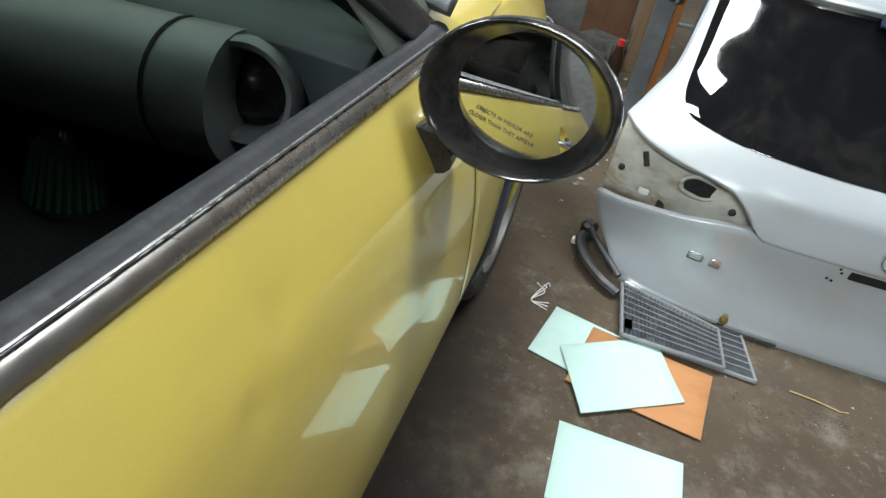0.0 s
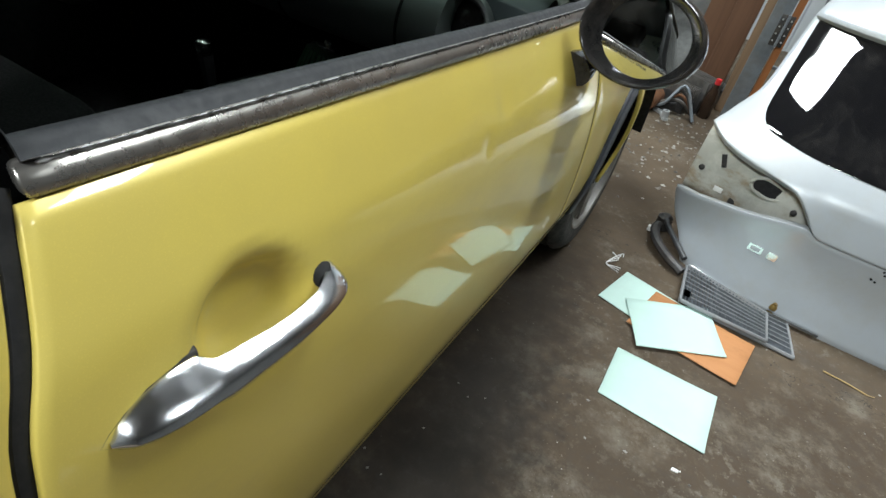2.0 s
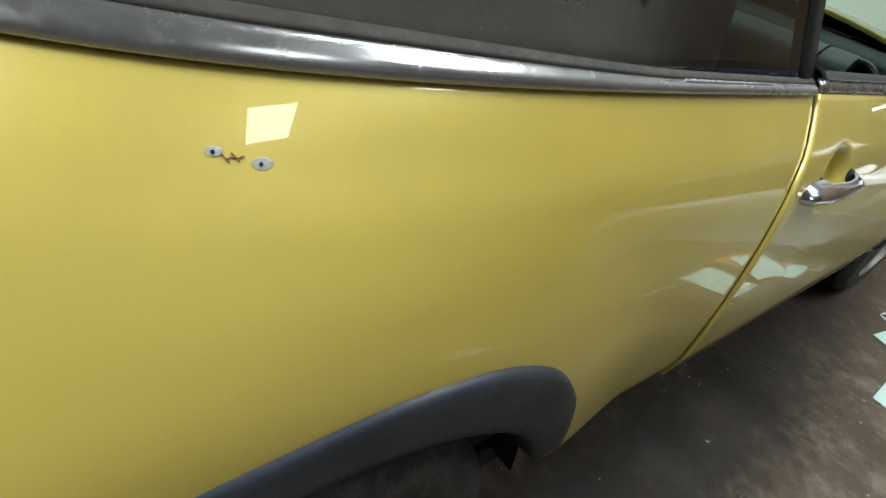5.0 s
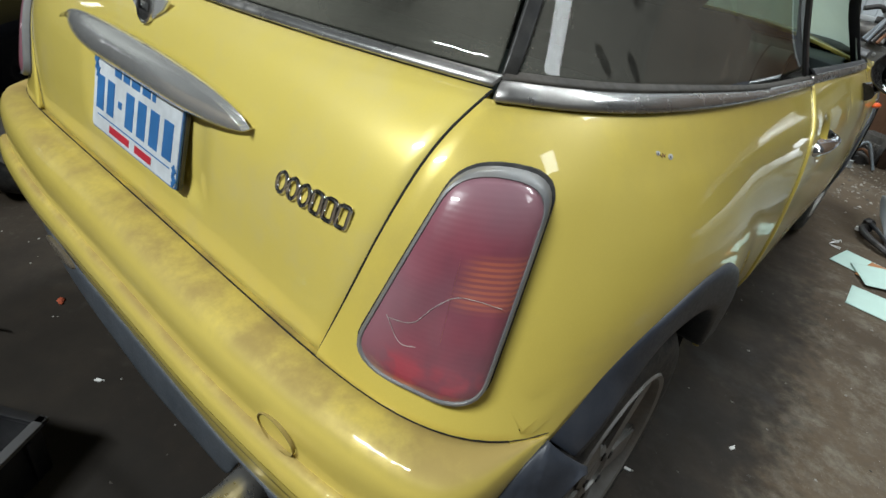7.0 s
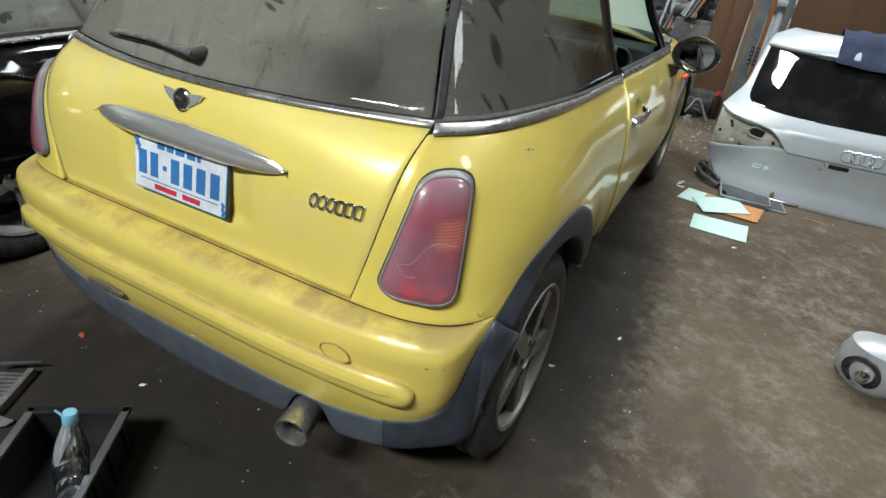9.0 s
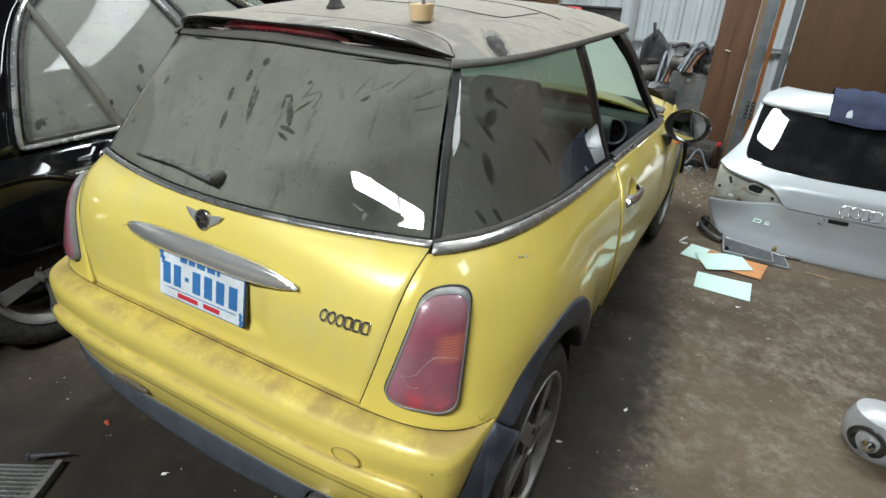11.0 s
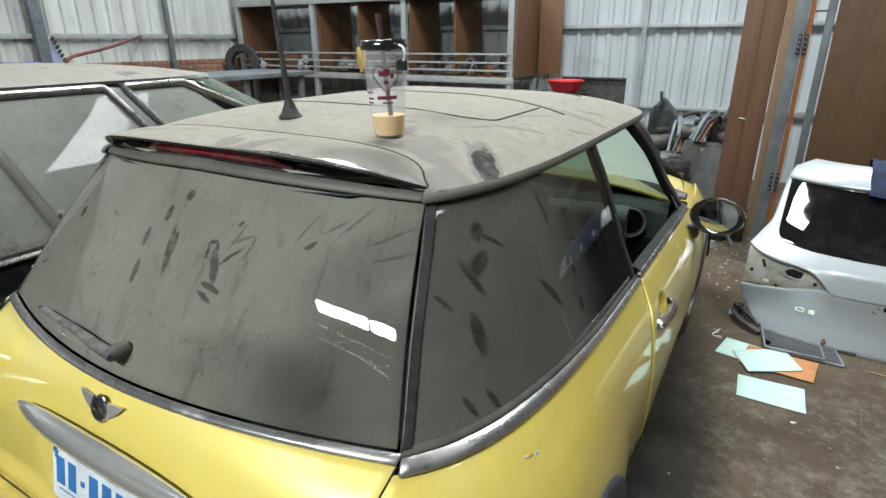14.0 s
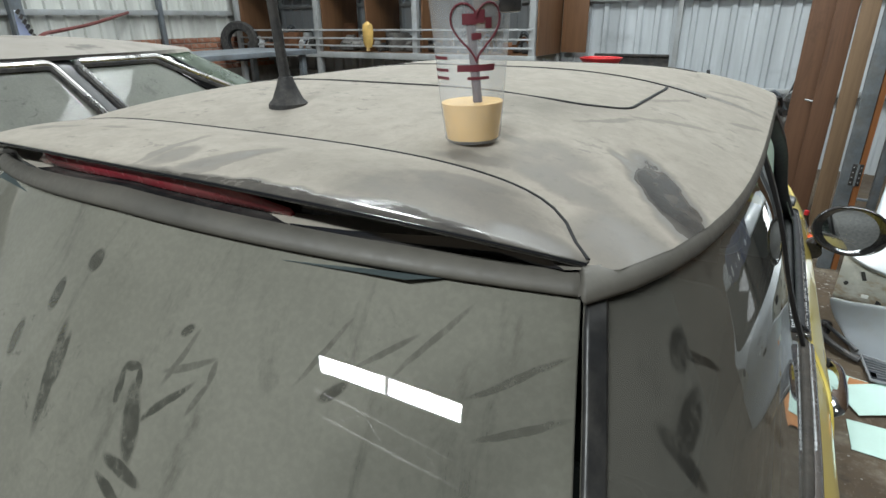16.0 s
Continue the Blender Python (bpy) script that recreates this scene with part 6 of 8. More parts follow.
# ceiling with openings for the skylights and for the two added fill lamps
bm = bmesh.new()
holes = [pose(-1.5, 2.85, 0, 0, 0, -17) @ Matrix.Diagonal((0.85, 0.25, 1, 1)), pose(1.6, 3.75, 0) @ Matrix.Diagonal((1.7, 0.35, 1, 1)), pose(4.6, 1.4, 0) @ Matrix.Diagonal((0.65, 0.35, 1, 1)), pose(0.05, -3.85, 0, 0, 0, 9) @ Matrix.Diagonal((1.18, 0.18, 1, 1)), pose(-4.0, 5.2, 0) @ Matrix.Diagonal((1.2, 0.3, 1, 1))]
fields = ((-6.8, 3.8, 1.0, 3.39), (-0.6, 3.8, 3.39, 7.4), (3.8, 7.0, 1.0, 7.4), (-6.8, 7.0, -7.2, 1.0), (-6.8, -0.6, 3.39, 7.4))
for hole, (x0, x1, y0, y1) in zip(holes, fields):
    inner = [hole @ Vector((a, b, 0)) for a, b in ((-1, -1), (1, -1), (1, 1), (-1, 1))]
    outer = [(x0, y0), (x1, y0), (x1, y1), (x0, y1)]
    for k in range(4):
        q = (k + 1) % 4
        prism([outer[k], outer[q], (inner[q].x, inner[q].y), (inner[k].x, inner[k].y)], 0.06, pose(0, 0, 5.18), bm)
tagged(part("ceiling", bm, ROOF_SHEET, None, "grey sheet roof with skylights", False), kind="structure")

# ---- partition beside the engine parts ----
partition = thing("wooden_partition", "brown plywood partition with a hinged steel frame and stacked boards", "partition", kind="structure")
part("plywood_sheet", box(1.22, 0.02, 2.9, pose(1.83, 4.17, 1.45), 0.002), PLY, partition)
part("plywood_sheet", box(1.22, 0.02, 2.9, pose(3.055, 4.172, 1.45), 0.002), PLY, partition)
part("plywood_sheet", box(1.22, 0.02, 2.9, pose(4.28, 4.17, 1.45), 0.002), PLY, partition)
part("cross_batten", box(0.9, 0.03, 0.10, pose(2.35, 4.14, 1.40, 0, 0, 0), 0.004), PALE_TIMBER, partition)
part("steel_post", box(0.075, 0.06, 2.9, pose(1.027, 4.15, 1.45), 0.006), STEEL, partition, "blue-grey painted steel post")
part("timber_strip", box(0.030, 0.05, 2.9, pose(1.084, 4.16, 1.45), 0.003), ORANGE_TIMBER, partition, "orange-brown timber strip")
part("steel_post", box(0.045, 0.05, 2.9, pose(1.188, 4.20, 1.45), 0.005), STEEL, partition, "blue-grey painted steel post")
for z in (0.45, 1.05, 1.72, 2.3):
    part("steel_link", box(0.09, 0.03, 0.012, pose(1.13, 4.22, z), 0.002), STEEL, partition)
for z in (1.52, 0.62):
    h = part("hinge", box(0.055, 0.006, 0.13, pose(1.062, 4.117, z), 0.001), DARK_METAL, partition, "black strap hinge")
    part("hinge_pin", lathe([(0, -0.066), (0.006, -0.066), (0.006, 0.066), (0, 0.066)], 10, pose(1.064, 4.112, z)), STEEL, h)
    for dx in (-0.018, 0.018):
        for dz in (-0.045, -0.015, 0.015, 0.045):
            part("hinge_screw", lathe([(0.004, 0), (0.003, 0.002), (0, 0.0025)], 8, pose(1.062 + dx, 4.114, z + dz, 90)), GALV, h)
for nm, x0, x1, y, mt, lean, top in (("board", 0.655, 0.800, 4.93, TIMBER, 0.0, 2.9), ("board", 0.795, 0.925, 4.90, TIMBER, 0.4, 2.85), ("board", 0.93, 1.035, 4.84, PALE_TIMBER, -0.3, 2.9)):
    b = thing("timber_board", "rough brown timber board standing on end", "board", "stacked boards")
    part("plank", box(x1 - x0, 0.035, top, pose((x0 + x1) / 2, y, top / 2, 0, lean, 0), 0.004), mt, b)

# ---- steel shelf rack along the back wall ----
rack = thing("shelf_rack", "grey steel rack with brown plywood bays full of greasy engine parts", "shelf")
for x in (-6.45, -4.92, -3.36, -1.85):
    for y in (6.15, 6.90):
        part("post", box(0.07, 0.07, 3.2, pose(x, y, 1.6), 0.006), GALV, rack)
for z, h in ((1.085, 0.075), (2.08, 0.09)):
    part("beam", box(4.7, 0.05, h, pose(-4.15, 6.13, z), 0.005), GALV, rack)
    part("beam", box(4.7, 0.05, h, pose(-4.15, 6.92, z), 0.005), GALV, rack)
    part("deck", box(4.6, 0.76, 0.02, pose(-4.15, 6.52, z + 0.035), 0.003), SHELF_PLY, rack)
for z in (1.20, 1.29, 1.39):
    part("guard_rail", box(4.62, 0.012, 0.022, pose(-4.15, 6.10, z), 0.003), GALV, rack)
for x in (-6.40, -4.85, -4.12, -3.28, -2.62, -1.80):
    part("divider", box(0.018, 0.74, 0.96, pose(x, 6.53, 1.60), 0.002), SHELF_PLY, rack)
part("floor_deck", box(4.6, 0.76, 0.03, pose(-4.15, 6.52, 0.16), 0.003), SHELF_PLY, rack)
part("end_panel", box(0.30, 0.018, 0.98, pose(-1.62, 6.86, 1.62), 0.002), SHELF_PLY, rack)


# ---- greasy spare parts ----
rnd = random.Random(11)


def scrap(kind, at, size, turn=0, mat=None, group="greasy spare parts"):
    """One used engine part, resting on what is under it."""
    m = pose(at[0], at[1], at[2], 0, 0, turn)
    s = size
    if kind == "housing":
        ob = thing("gear_housing", "greasy cast metal gear housing", "engine part", group)
        part("casting", lathe([(0, 0), (0.42 * s, 0), (0.5 * s, 0.06 * s), (0.48 * s, 0.30 * s), (0.36 * s, 0.42 * s), (0.22 * s, 0.46 * s), (0.20 * s, 0.62 * s), (0.10 * s, 0.62 * s), (0.10 * s, 0.5 * s), (0, 0.5 * s)], 20, m), mat or SCRAP_METAL, ob)
        for k in range(6):
            a = k * math.pi / 3
            part("bolt", lathe([(0.05 * s, 0), (0.05 * s, 0.07 * s), (0, 0.07 * s)], 6, m @ pose(0.43 * s * math.cos(a), 0.43 * s * math.sin(a), 0.30 * s)), DARK_METAL, ob)
        part("lug", box(0.3 * s, 0.16 * s, 0.12 * s, m @ pose(0.5 * s, 0, 0.10 * s), 0.02 * s), mat or SCRAP_METAL, ob)
    elif kind == "block":
        ob = thing("engine_block", "oily dark engine block with fins", "engine part", group)
        part("casting", box(0.8 * s, 0.55 * s, 0.5 * s, m @ pose(0, 0, 0.25 * s), 0.05 * s), mat or DARK_METAL, ob)
        for k in range(5):
            part("fin", box(0.84 * s, 0.035 * s, 0.42 * s, m @ pose(0, (-0.24 + 0.12 * k) * s, 0.52 * s), 0.01 * s), mat or SCRAP_METAL, ob)
        part("port", lathe([(0.13 * s, 0), (0.13 * s, 0.12 * s), (0.09 * s, 0.12 * s), (0.09 * s, 0.02 * s), (0, 0.02 * s)], 16, m @ pose(0.40 * s, 0.05 * s, 0.26 * s, 0, 90, 0)), SCRAP_METAL, ob)
    elif kind == "hose":
        ob = thing("rubber_hose", "coiled black rubber hose", "hose", group)
        pts = [(m @ Vector((s * (0.45 - 0.03 * (k // 16)) * math.cos(k * math.pi / 8), s * 0.4 * math.sin(k * math.pi / 8), 0.05 * s + 0.0035 * s * k))) for k in range(44)]
        part("tube", sweep(pts, 0.045 * s, 8), RUBBER, ob)
        part("clip", lathe([(0.052 * s, -0.03 * s), (0.058 * s, -0.03 * s), (0.058 * s, 0.03 * s), (0.052 * s, 0.03 * s)], 12, Matrix.Translation(pts[-2]) @ pose(0, 0, 0, 90, 0, turn)), GALV, ob)
    elif kind == "bracket":
        ob = thing("steel_bracket", "bent dark steel bracket with holes", "engine part", group)
        part("arm", prism(rounded([(-0.5 * s, -0.1 * s), (0.1 * s, -0.16 * s), (0.5 * s, 0.1 * s), (0.42 * s, 0.24 * s), (0, 0.02 * s), (-0.48 * s, 0.1 * s)], 0.05 * s, 3), 0.07 * s, m, None, 0.01 * s), mat or DARK_METAL, ob)
        part("boss", lathe([(0.11 * s, 0), (0.11 * s, 0.22 * s), (0.06 * s, 0.22 * s), (0.06 * s, 0.05 * s), (0, 0.05 * s)], 16, m @ pose(-0.35 * s, 0, 0.05 * s)), mat or SCRAP_METAL, ob)
        part("flange", box(0.05 * s, 0.3 * s, 0.35 * s, m @ pose(0.40 * s, 0.13 * s, 0.2 * s, 0, 0, 30), 0.01 * s), mat or DARK_METAL, ob)
    elif kind == "motor":
        ob = thing("starter_motor", "greasy cylindrical starter motor", "engine part", group)
        mm = m @ pose(0, 0, 0.21 * s, 0, 90, 0)
        part("body", lathe([(0, -0.5 * s), (0.19 * s, -0.5 * s), (0.21 * s, -0.46 * s), (0.21 * s, 0.2 * s), (0.17 * s, 0.24 * s), (0.15 * s, 0.45 * s), (0.06 * s, 0.48 * s), (0.05 * s, 0.58 * s), (0, 0.58 * s)], 20, mm), mat or SCRAP_METAL, ob)
        part("solenoid", lathe([(0, -0.2 * s), (0.10 * s, -0.2 * s), (0.10 * s, 0.2 * s), (0, 0.2 * s)], 14, mm @ pose(-0.26 * s, 0.08 * s, 0)), DARK_METAL, ob)
        part("foot", box(0.5 * s, 0.3 * s, 0.03 * s, m @ pose(0, 0, 0.015 * s), 0.005 * s), DARK_METAL, ob)
    else:
        ob = thing("pipe_bundle", "tangle of bent metal pipes", "pipes", group)
        for k in range(4):
            a = rnd.uniform(0, 6)
            pts = spline([m @ Vector((-0.5 * s, 0.1 * k * s - 0.15 * s, 0.05 * s)), m @ Vector((-0.1 * s, 0.1 * math.sin(a) * s, (0.35 + 0.1 * k) * s)), m @ Vector((0.2 * s, 0.15 * math.cos(a) * s, 0.2 * s)), m @ Vector((0.5 * s, -0.1 * k * s + 0.1 * s, 0.05 * s))], 14)
            part("pipe", sweep(pts, 0.035 * s, 7), (SCRAP_METAL, RUST, DARK_METAL, STEEL)[k], ob)
    return ob


KINDS = ("housing", "block", "hose", "bracket", "motor", "pipes")
MATS = (None, None, None, DARK_METAL, SCRAP_METAL, RUST, GALV)
for bay in range(34):
    x = -6.28 + 0.128 * bay
    scrap(KINDS[(bay * 5 + bay // 6) % 6], (x, 6.30 + 0.12 * (bay % 2), 1.131), rnd.uniform(0.22, 0.36), rnd.uniform(0, 360), MATS[rnd.randrange(7)], "greasy parts on the rack")
    if bay % 2 == 0:
        scrap(KINDS[(bay + 3) % 6], (x + 0.06, 6.66, 1.131), rnd.uniform(0.34, 0.56), rnd.uniform(0, 360), MATS[rnd.randrange(7)], "greasy parts on the rack")
for k in range(7):
    scrap(KINDS[(k * 2 + 1) % 6], (-6.0 + 0.6 * k, 6.45, 0.176), rnd.uniform(0.4, 0.55), rnd.uniform(0, 360), None, "greasy parts on the rack")
bag = thing("plastic_bag", "yellow plastic bag hanging over the rack rail", "bag")
part("bag_body", lathe([(0, -0.16), (0.05, -0.155), (0.075, -0.08), (0.08, 0.06), (0.072, 0.11), (0.03, 0.135), (0.012, 0.15), (0, 0.15)], 14, pose(-4.02, 6.06, 1.34) @ Matrix.Diagonal((1, 0.5, 1, 1))), plain("yellow_bag", (0.62, 0.40, 0.12), 0.5, 0, 0.3), bag)
part("bag_knot", lathe([(0, -0.03), (0.025, -0.02), (0.018, 0.02), (0, 0.03)], 10, pose(-4.02, 6.05, 1.17)), plain("yellow_bag_knot", (0.55, 0.36, 0.14), 0.6), bag)
tyre = thing("old_tyre", "worn black tyre hung at the end of the rack", "tyre")
part("carcass", lathe([(0.16, -0.06), (0.25, -0.07), (0.275, -0.04), (0.275, 0.04), (0.25, 0.07), (0.16, 0.06), (0.17, 0.0)], 30, pose(-6.30, 6.0, 1.24, 82, 0, 25), close=True), RUBBER, tyre)
part("inner_tube", lathe([(0.150, -0.03), (0.162, -0.04), (0.166, 0.0), (0.162, 0.04), (0.150, 0.03)], 30, pose(-6.30, 6.0, 1.24, 82, 0, 25), close=True), DARK, tyre)

# ---- heap in front of the hatchback ----
case = thing("steel_cabinet", "dented dark grey steel cabinet with engine parts on top", "cabinet")
part("body", box(0.36, 0.34, 0.72, pose(0.545, 5.12, 0.36, 0, 0, -8), 0.008), plain("grey_cabinet_paint", (0.10, 0.105, 0.11), 0.5, 0.3, 0.35, 5, 60, 0.1, dust=0.4), case)
part("door_panel", box(0.30, 0.008, 0.62, pose(0.528, 4.949, 0.37, 0, 0, -8), 0.003), plain("grey_cabinet_door", (0.12, 0.125, 0.13), 0.5, 0.3, 0.35, 5, 60, 0.1, dust=0.4), case)
part("knob", lathe([(0.010, 0), (0.014, 0.012), (0, 0.016)], 12, pose(0.50, 4.948, 0.66, 90)), GALV, case)
for k, (kd, x, y, z, s) in enumerate((("motor", 0.45, 5.10, 0.722, 0.30), ("block", 0.60, 5.14, 0.722, 0.26), ("pipes", 0.52, 5.02, 0.722, 0.34), ("bracket", 0.42, 5.0, 0.722, 0.22),
                                      ("block", 0.14, 4.98, 0.0, 0.50), ("block", -0.10, 5.10, 0.0, 0.55), ("housing", 0.18, 4.75, 0.0, 0.36), ("motor", 0.22, 4.95, 0.371, 0.34), ("pipes", 0.05, 5.0, 0.371, 0.50), ("housing", 0.28, 5.05, 0.371, 0.30), ("hose", 0.30, 4.72, 0.0, 0.30),
                                      ("bracket", 0.52, 4.62, 0.0, 0.28), ("motor", 0.62, 4.50, 0.0, 0.24), ("bracket", 0.70, 4.42, 0.0, 0.18), ("block", 0.74, 4.60, 0.0, 0.20), ("pipes", 0.45, 4.80, 0.0, 0.30), ("bracket", 0.60, 4.72, 0.0, 0.24), ("housing", -0.35, 5.0, 0.0, 0.40), ("pipes", 0.82, 5.2, 0.0, 0.5), ("motor", 0.78, 4.86, 0.0, 0.26),
                                      ("block", 0.20, 5.28, 0.0, 0.80), ("motor", 0.12, 5.20, 0.582, 0.36), ("pipes", 0.26, 5.24, 0.582, 0.42), ("housing", 0.34, 5.34, 0.582, 0.30), ("bracket", 0.05, 5.30, 0.582, 0.34), ("hose", 0.22, 5.36, 0.582, 0.34), ("bracket", 0.66, 5.22, 0.722, 0.22), ("housing", 0.40, 5.20, 0.722, 0.18), ("housing", 0.30, 4.86, 0.0, 0.42), ("bracket", 0.38, 4.66, 0.0, 0.26), ("pipes", 0.20, 4.62, 0.0, 0.36), ("motor", 0.66, 4.70, 0.0, 0.30),
                                      ("pipes", 0.12, 4.88, 0.371, 0.46), ("bracket", 0.26, 4.88, 0.371, 0.36), ("motor", 0.02, 4.92, 0.371, 0.40), ("block", 0.30, 4.92, 0.371, 0.26), ("housing", -0.06, 5.05, 0.371, 0.36), ("pipes", -0.12, 5.14, 0.404, 0.55), ("motor", -0.02, 5.16, 0.404, 0.34), ("bracket", 0.16, 5.08, 0.371, 0.42),
                                      ("pipes", 0.58, 5.06, 0.722, 0.40), ("hose", 0.50, 5.16, 0.722, 0.26), ("motor", 0.64, 5.04, 0.722, 0.24), ("block", 0.80, 4.72, 0.0, 0.26), ("pipes", 0.74, 4.46, 0.0, 0.26), ("hose", 0.66, 4.58, 0.0, 0.24), ("housing", 0.84, 4.98, 0.0, 0.26), ("motor", 0.34, 4.56, 0.0, 0.28))):
    scrap(kd, (x, y, z), s, 37 * k, MATS[k % 7], "heap of engine parts")
white_part = thing("plastic_tank", "dirty white plastic tank among engine parts", "tank")
part("tank", box(0.13, 0.12, 0.18, pose(0.02, 4.92, 0.62, 8, 0, 20), 0.03, None, 3), WHITE, white_part)
part("neck", lathe([(0.03, 0), (0.03, 0.04), (0.034, 0.04), (0.034, 0.06), (0, 0.06)], 14, pose(0.02, 4.92, 0.70)), WHITE, white_part)
bars = thing("motorcycle_handlebar", "chrome motorcycle handlebar with black grips", "handlebar")
pts = spline([(0.30, 5.0, 0.93), (0.40, 5.05, 0.955), (0.47, 5.12, 0.87), (0.58, 5.12, 0.87), (0.66, 5.02, 0.985), (0.80, 4.96, 0.965)], 30)
part("bar", sweep(pts, 0.011, 10), GALV, bars)
for a, b in ((0, 8), (25, 30)):
    part("grip", sweep(pts[a: b + 1], 0.017, 10), RUBBER, bars)
part("stem", sweep([(0.525, 5.13, 0.72), (0.525, 5.12, 0.875)], 0.02, 10), SCRAP_METAL, bars)
part("mirror_arm", sweep(spline([(0.64, 5.03, 0.97), (0.655, 5.03, 1.03), (0.67, 5.02, 1.10)], 6), 0.007, 8), DARK_METAL, bars)
part("lever", sweep(spline([(0.66, 5.0, 0.98), (0.72, 4.93, 0.955), (0.79, 4.90, 0.94)], 8), 0.006, 8), GALV, bars)
seat = thing("black_fairing", "scuffed black plastic motorcycle fairing standing on end", "fairing")
rows = [[(0.02 + 0.22 * (i / 10 - 0.5) + 0.06 * (j / 10), 5.40 + 0.10 * math.sin(math.pi * i / 10), 0.05 + (0.98 - 0.25 * abs(i / 10 - 0.4)) * j / 10) for j in range(11)] for i in range(11)]
panel("shell", rows, PLASTIC, seat, (0, 9, 0.5), 0.02)
part("fin", box(0.03, 0.02, 0.14, pose(0.03, 5.47, 1.02, 0, -8, 0), 0.008), PLASTIC, seat)
board = thing("dark_sheet_panel", "dark dirty steel sheet standing behind the car", "panel")
part("sheet", box(0.62, 0.02, 1.20, pose(-0.58, 5.25, 0.60), 0.004), DARK_METAL, board)
part("top_lip", box(0.62, 0.05, 0.02, pose(-0.58, 5.235, 1.205), 0.004), DARK_METAL, board)
drum = thing("oil_drum", "dirty dark steel drum", "drum")
part("shell", lathe([(0, 0), (0.26, 0), (0.265, 0.02), (0.255, 0.05), (0.255, 0.37), (0.265, 0.38), (0.255, 0.39), (0.255, 0.74), (0.265, 0.75), (0.255, 0.76), (0.255, 1.08), (0.265, 1.10), (0.25, 1.10), (0.25, 1.09), (0, 1.09)], 32, pose(-0.78, 4.90, 0)), DARK_METAL, drum)
part("bung", lathe([(0.03, 1.09), (0.03, 1.10), (0, 1.10)], 12, pose(-0.90, 4.90, 0)), GALV, drum)
basin = thing("red_basin", "red plastic basin on the drum", "basin")
part("bowl", lathe([(0, 0), (0.11, 0), (0.15, 0.09), (0.165, 0.095), (0.165, 0.085), (0.155, 0.08), (0.12, 0.01), (0, 0.01)], 32, pose(-0.74, 4.90, 1.10)), RED, basin)
part("rim", lathe([(0.160, 0.088), (0.170, 0.092), (0.172, 0.102), (0.162, 0.104), (0.156, 0.096)], 32, pose(-0.74, 4.90, 1.10), close=True), RED, basin)
soda = thing("soda_bottle", "dark soda bottle with a red cap on the floor", "bottle")
part("bottle", lathe([(0, 0), (0.032, 0), (0.036, 0.01), (0.036, 0.11), (0.030, 0.14), (0.016, 0.18), (0.013, 0.20), (0, 0.20)], 20, pose(0.90, 4.62, 0)), plain("dark_bottle", (0.03, 0.018, 0.012), 0.12), soda)
part("cap", lathe([(0.016, 0.195), (0.016, 0.225), (0, 0.227)], 16, pose(0.90, 4.62, 0)), RED, soda)

# ---- bench of odds and ends beyond the black car ----
bench = thing("workbench", "grey steel workbench beyond the black car", "bench")
part("top", box(1.0, 4.6, 0.05, pose(-4.6, 2.9, 1.18), 0.006), STEEL, bench)
for x in (-5.0, -4.2):
    for y in (0.75, 2.9, 5.05):
        part("leg", box(0.06, 0.06, 1.155, pose(x, y, 0.5775), 0.004), STEEL, bench)
tarp = thing("blue_tarpaulin", "crumpled bright blue tarpaulin on the bench", "tarpaulin")
rows = [[(-4.55 + 0.42 * (i / 14 - 0.5) * 2, 2.1 + 0.55 * (j / 14 - 0.5) * 2, 1.21 + 0.19 * math.sin(math.pi * i / 14) ** 0.7 * math.sin(math.pi * j / 14) ** 0.7 * (1 + 0.4 * noise.noise(Vector((i * 0.45, j * 0.45, 3))))) for j in range(15)] for i in range(15)]
panel("cloth", rows, plain("blue_tarp", (0.03, 0.09, 0.42), 0.55, 0, 0.3), tarp, (-4.55, 2.1, 0.5), 0.004)
part("fold", sweep(spline([(-4.75, 1.7, 1.22), (-4.4, 1.9, 1.38), (-4.3, 2.4, 1.30), (-4.5, 2.6, 1.22)], 12), 0.03, 8, 0.6), plain("blue_tarp_fold", (0.035, 0.10, 0.45), 0.55), tarp)
fairing = thing("white_fairing", "pointed white motorcycle fairing with a ragged dark edge", "fairing")
rows = [[(-4.42 + 0.02 * i, 2.25 + 0.08 * (1 - i / 10) + lerp(0.0, 0.15 - 0.14 * (i / 10) ** 1.1, j / 8), 1.205 + 0.385 * i / 10 - 0.05 * j / 8 * (1 - i / 10)) for j in range(9)] for i in range(11)]
panel("shell", rows, plain("white_fairing_paint", (0.70, 0.74, 0.82), 0.35, 0, 0.1), fairing, (-9, 2.6, 1.3), 0.006)
for k in range(12):
    f = k / 11
    part("clip", lathe([(0.014, 0), (0.010, 0.035), (0, 0.04)], 7, pose(-4.42 + 0.2 * f, 2.25 + 0.08 * (1 - f) + 0.15 - 0.14 * f ** 1.1, 1.20 + 0.37 * f, 0, 40, 70)), DARK_METAL, fairing)
cable = thing("red_hose", "thin red-brown hose strung above the bench", "hose")
part("tube", sweep(spline([(-4.45, 2.10, 1.218), (-4.46, 2.34, 1.30), (-4.7, 2.62, 1.415), (-5.1, 2.95, 1.44), (-5.6, 3.52, 1.49), (-6.15, 4.16, 1.575), (-6.72, 4.70, 1.635)], 40), 0.016, 8), plain("red_hose_rubber", (0.17, 0.045, 0.04), 0.6), cable)
part("hose_end", lathe([(0.02, 0), (0.02, 0.06), (0, 0.06)], 10, pose(-6.71, 4.70, 1.61)), GALV, cable)
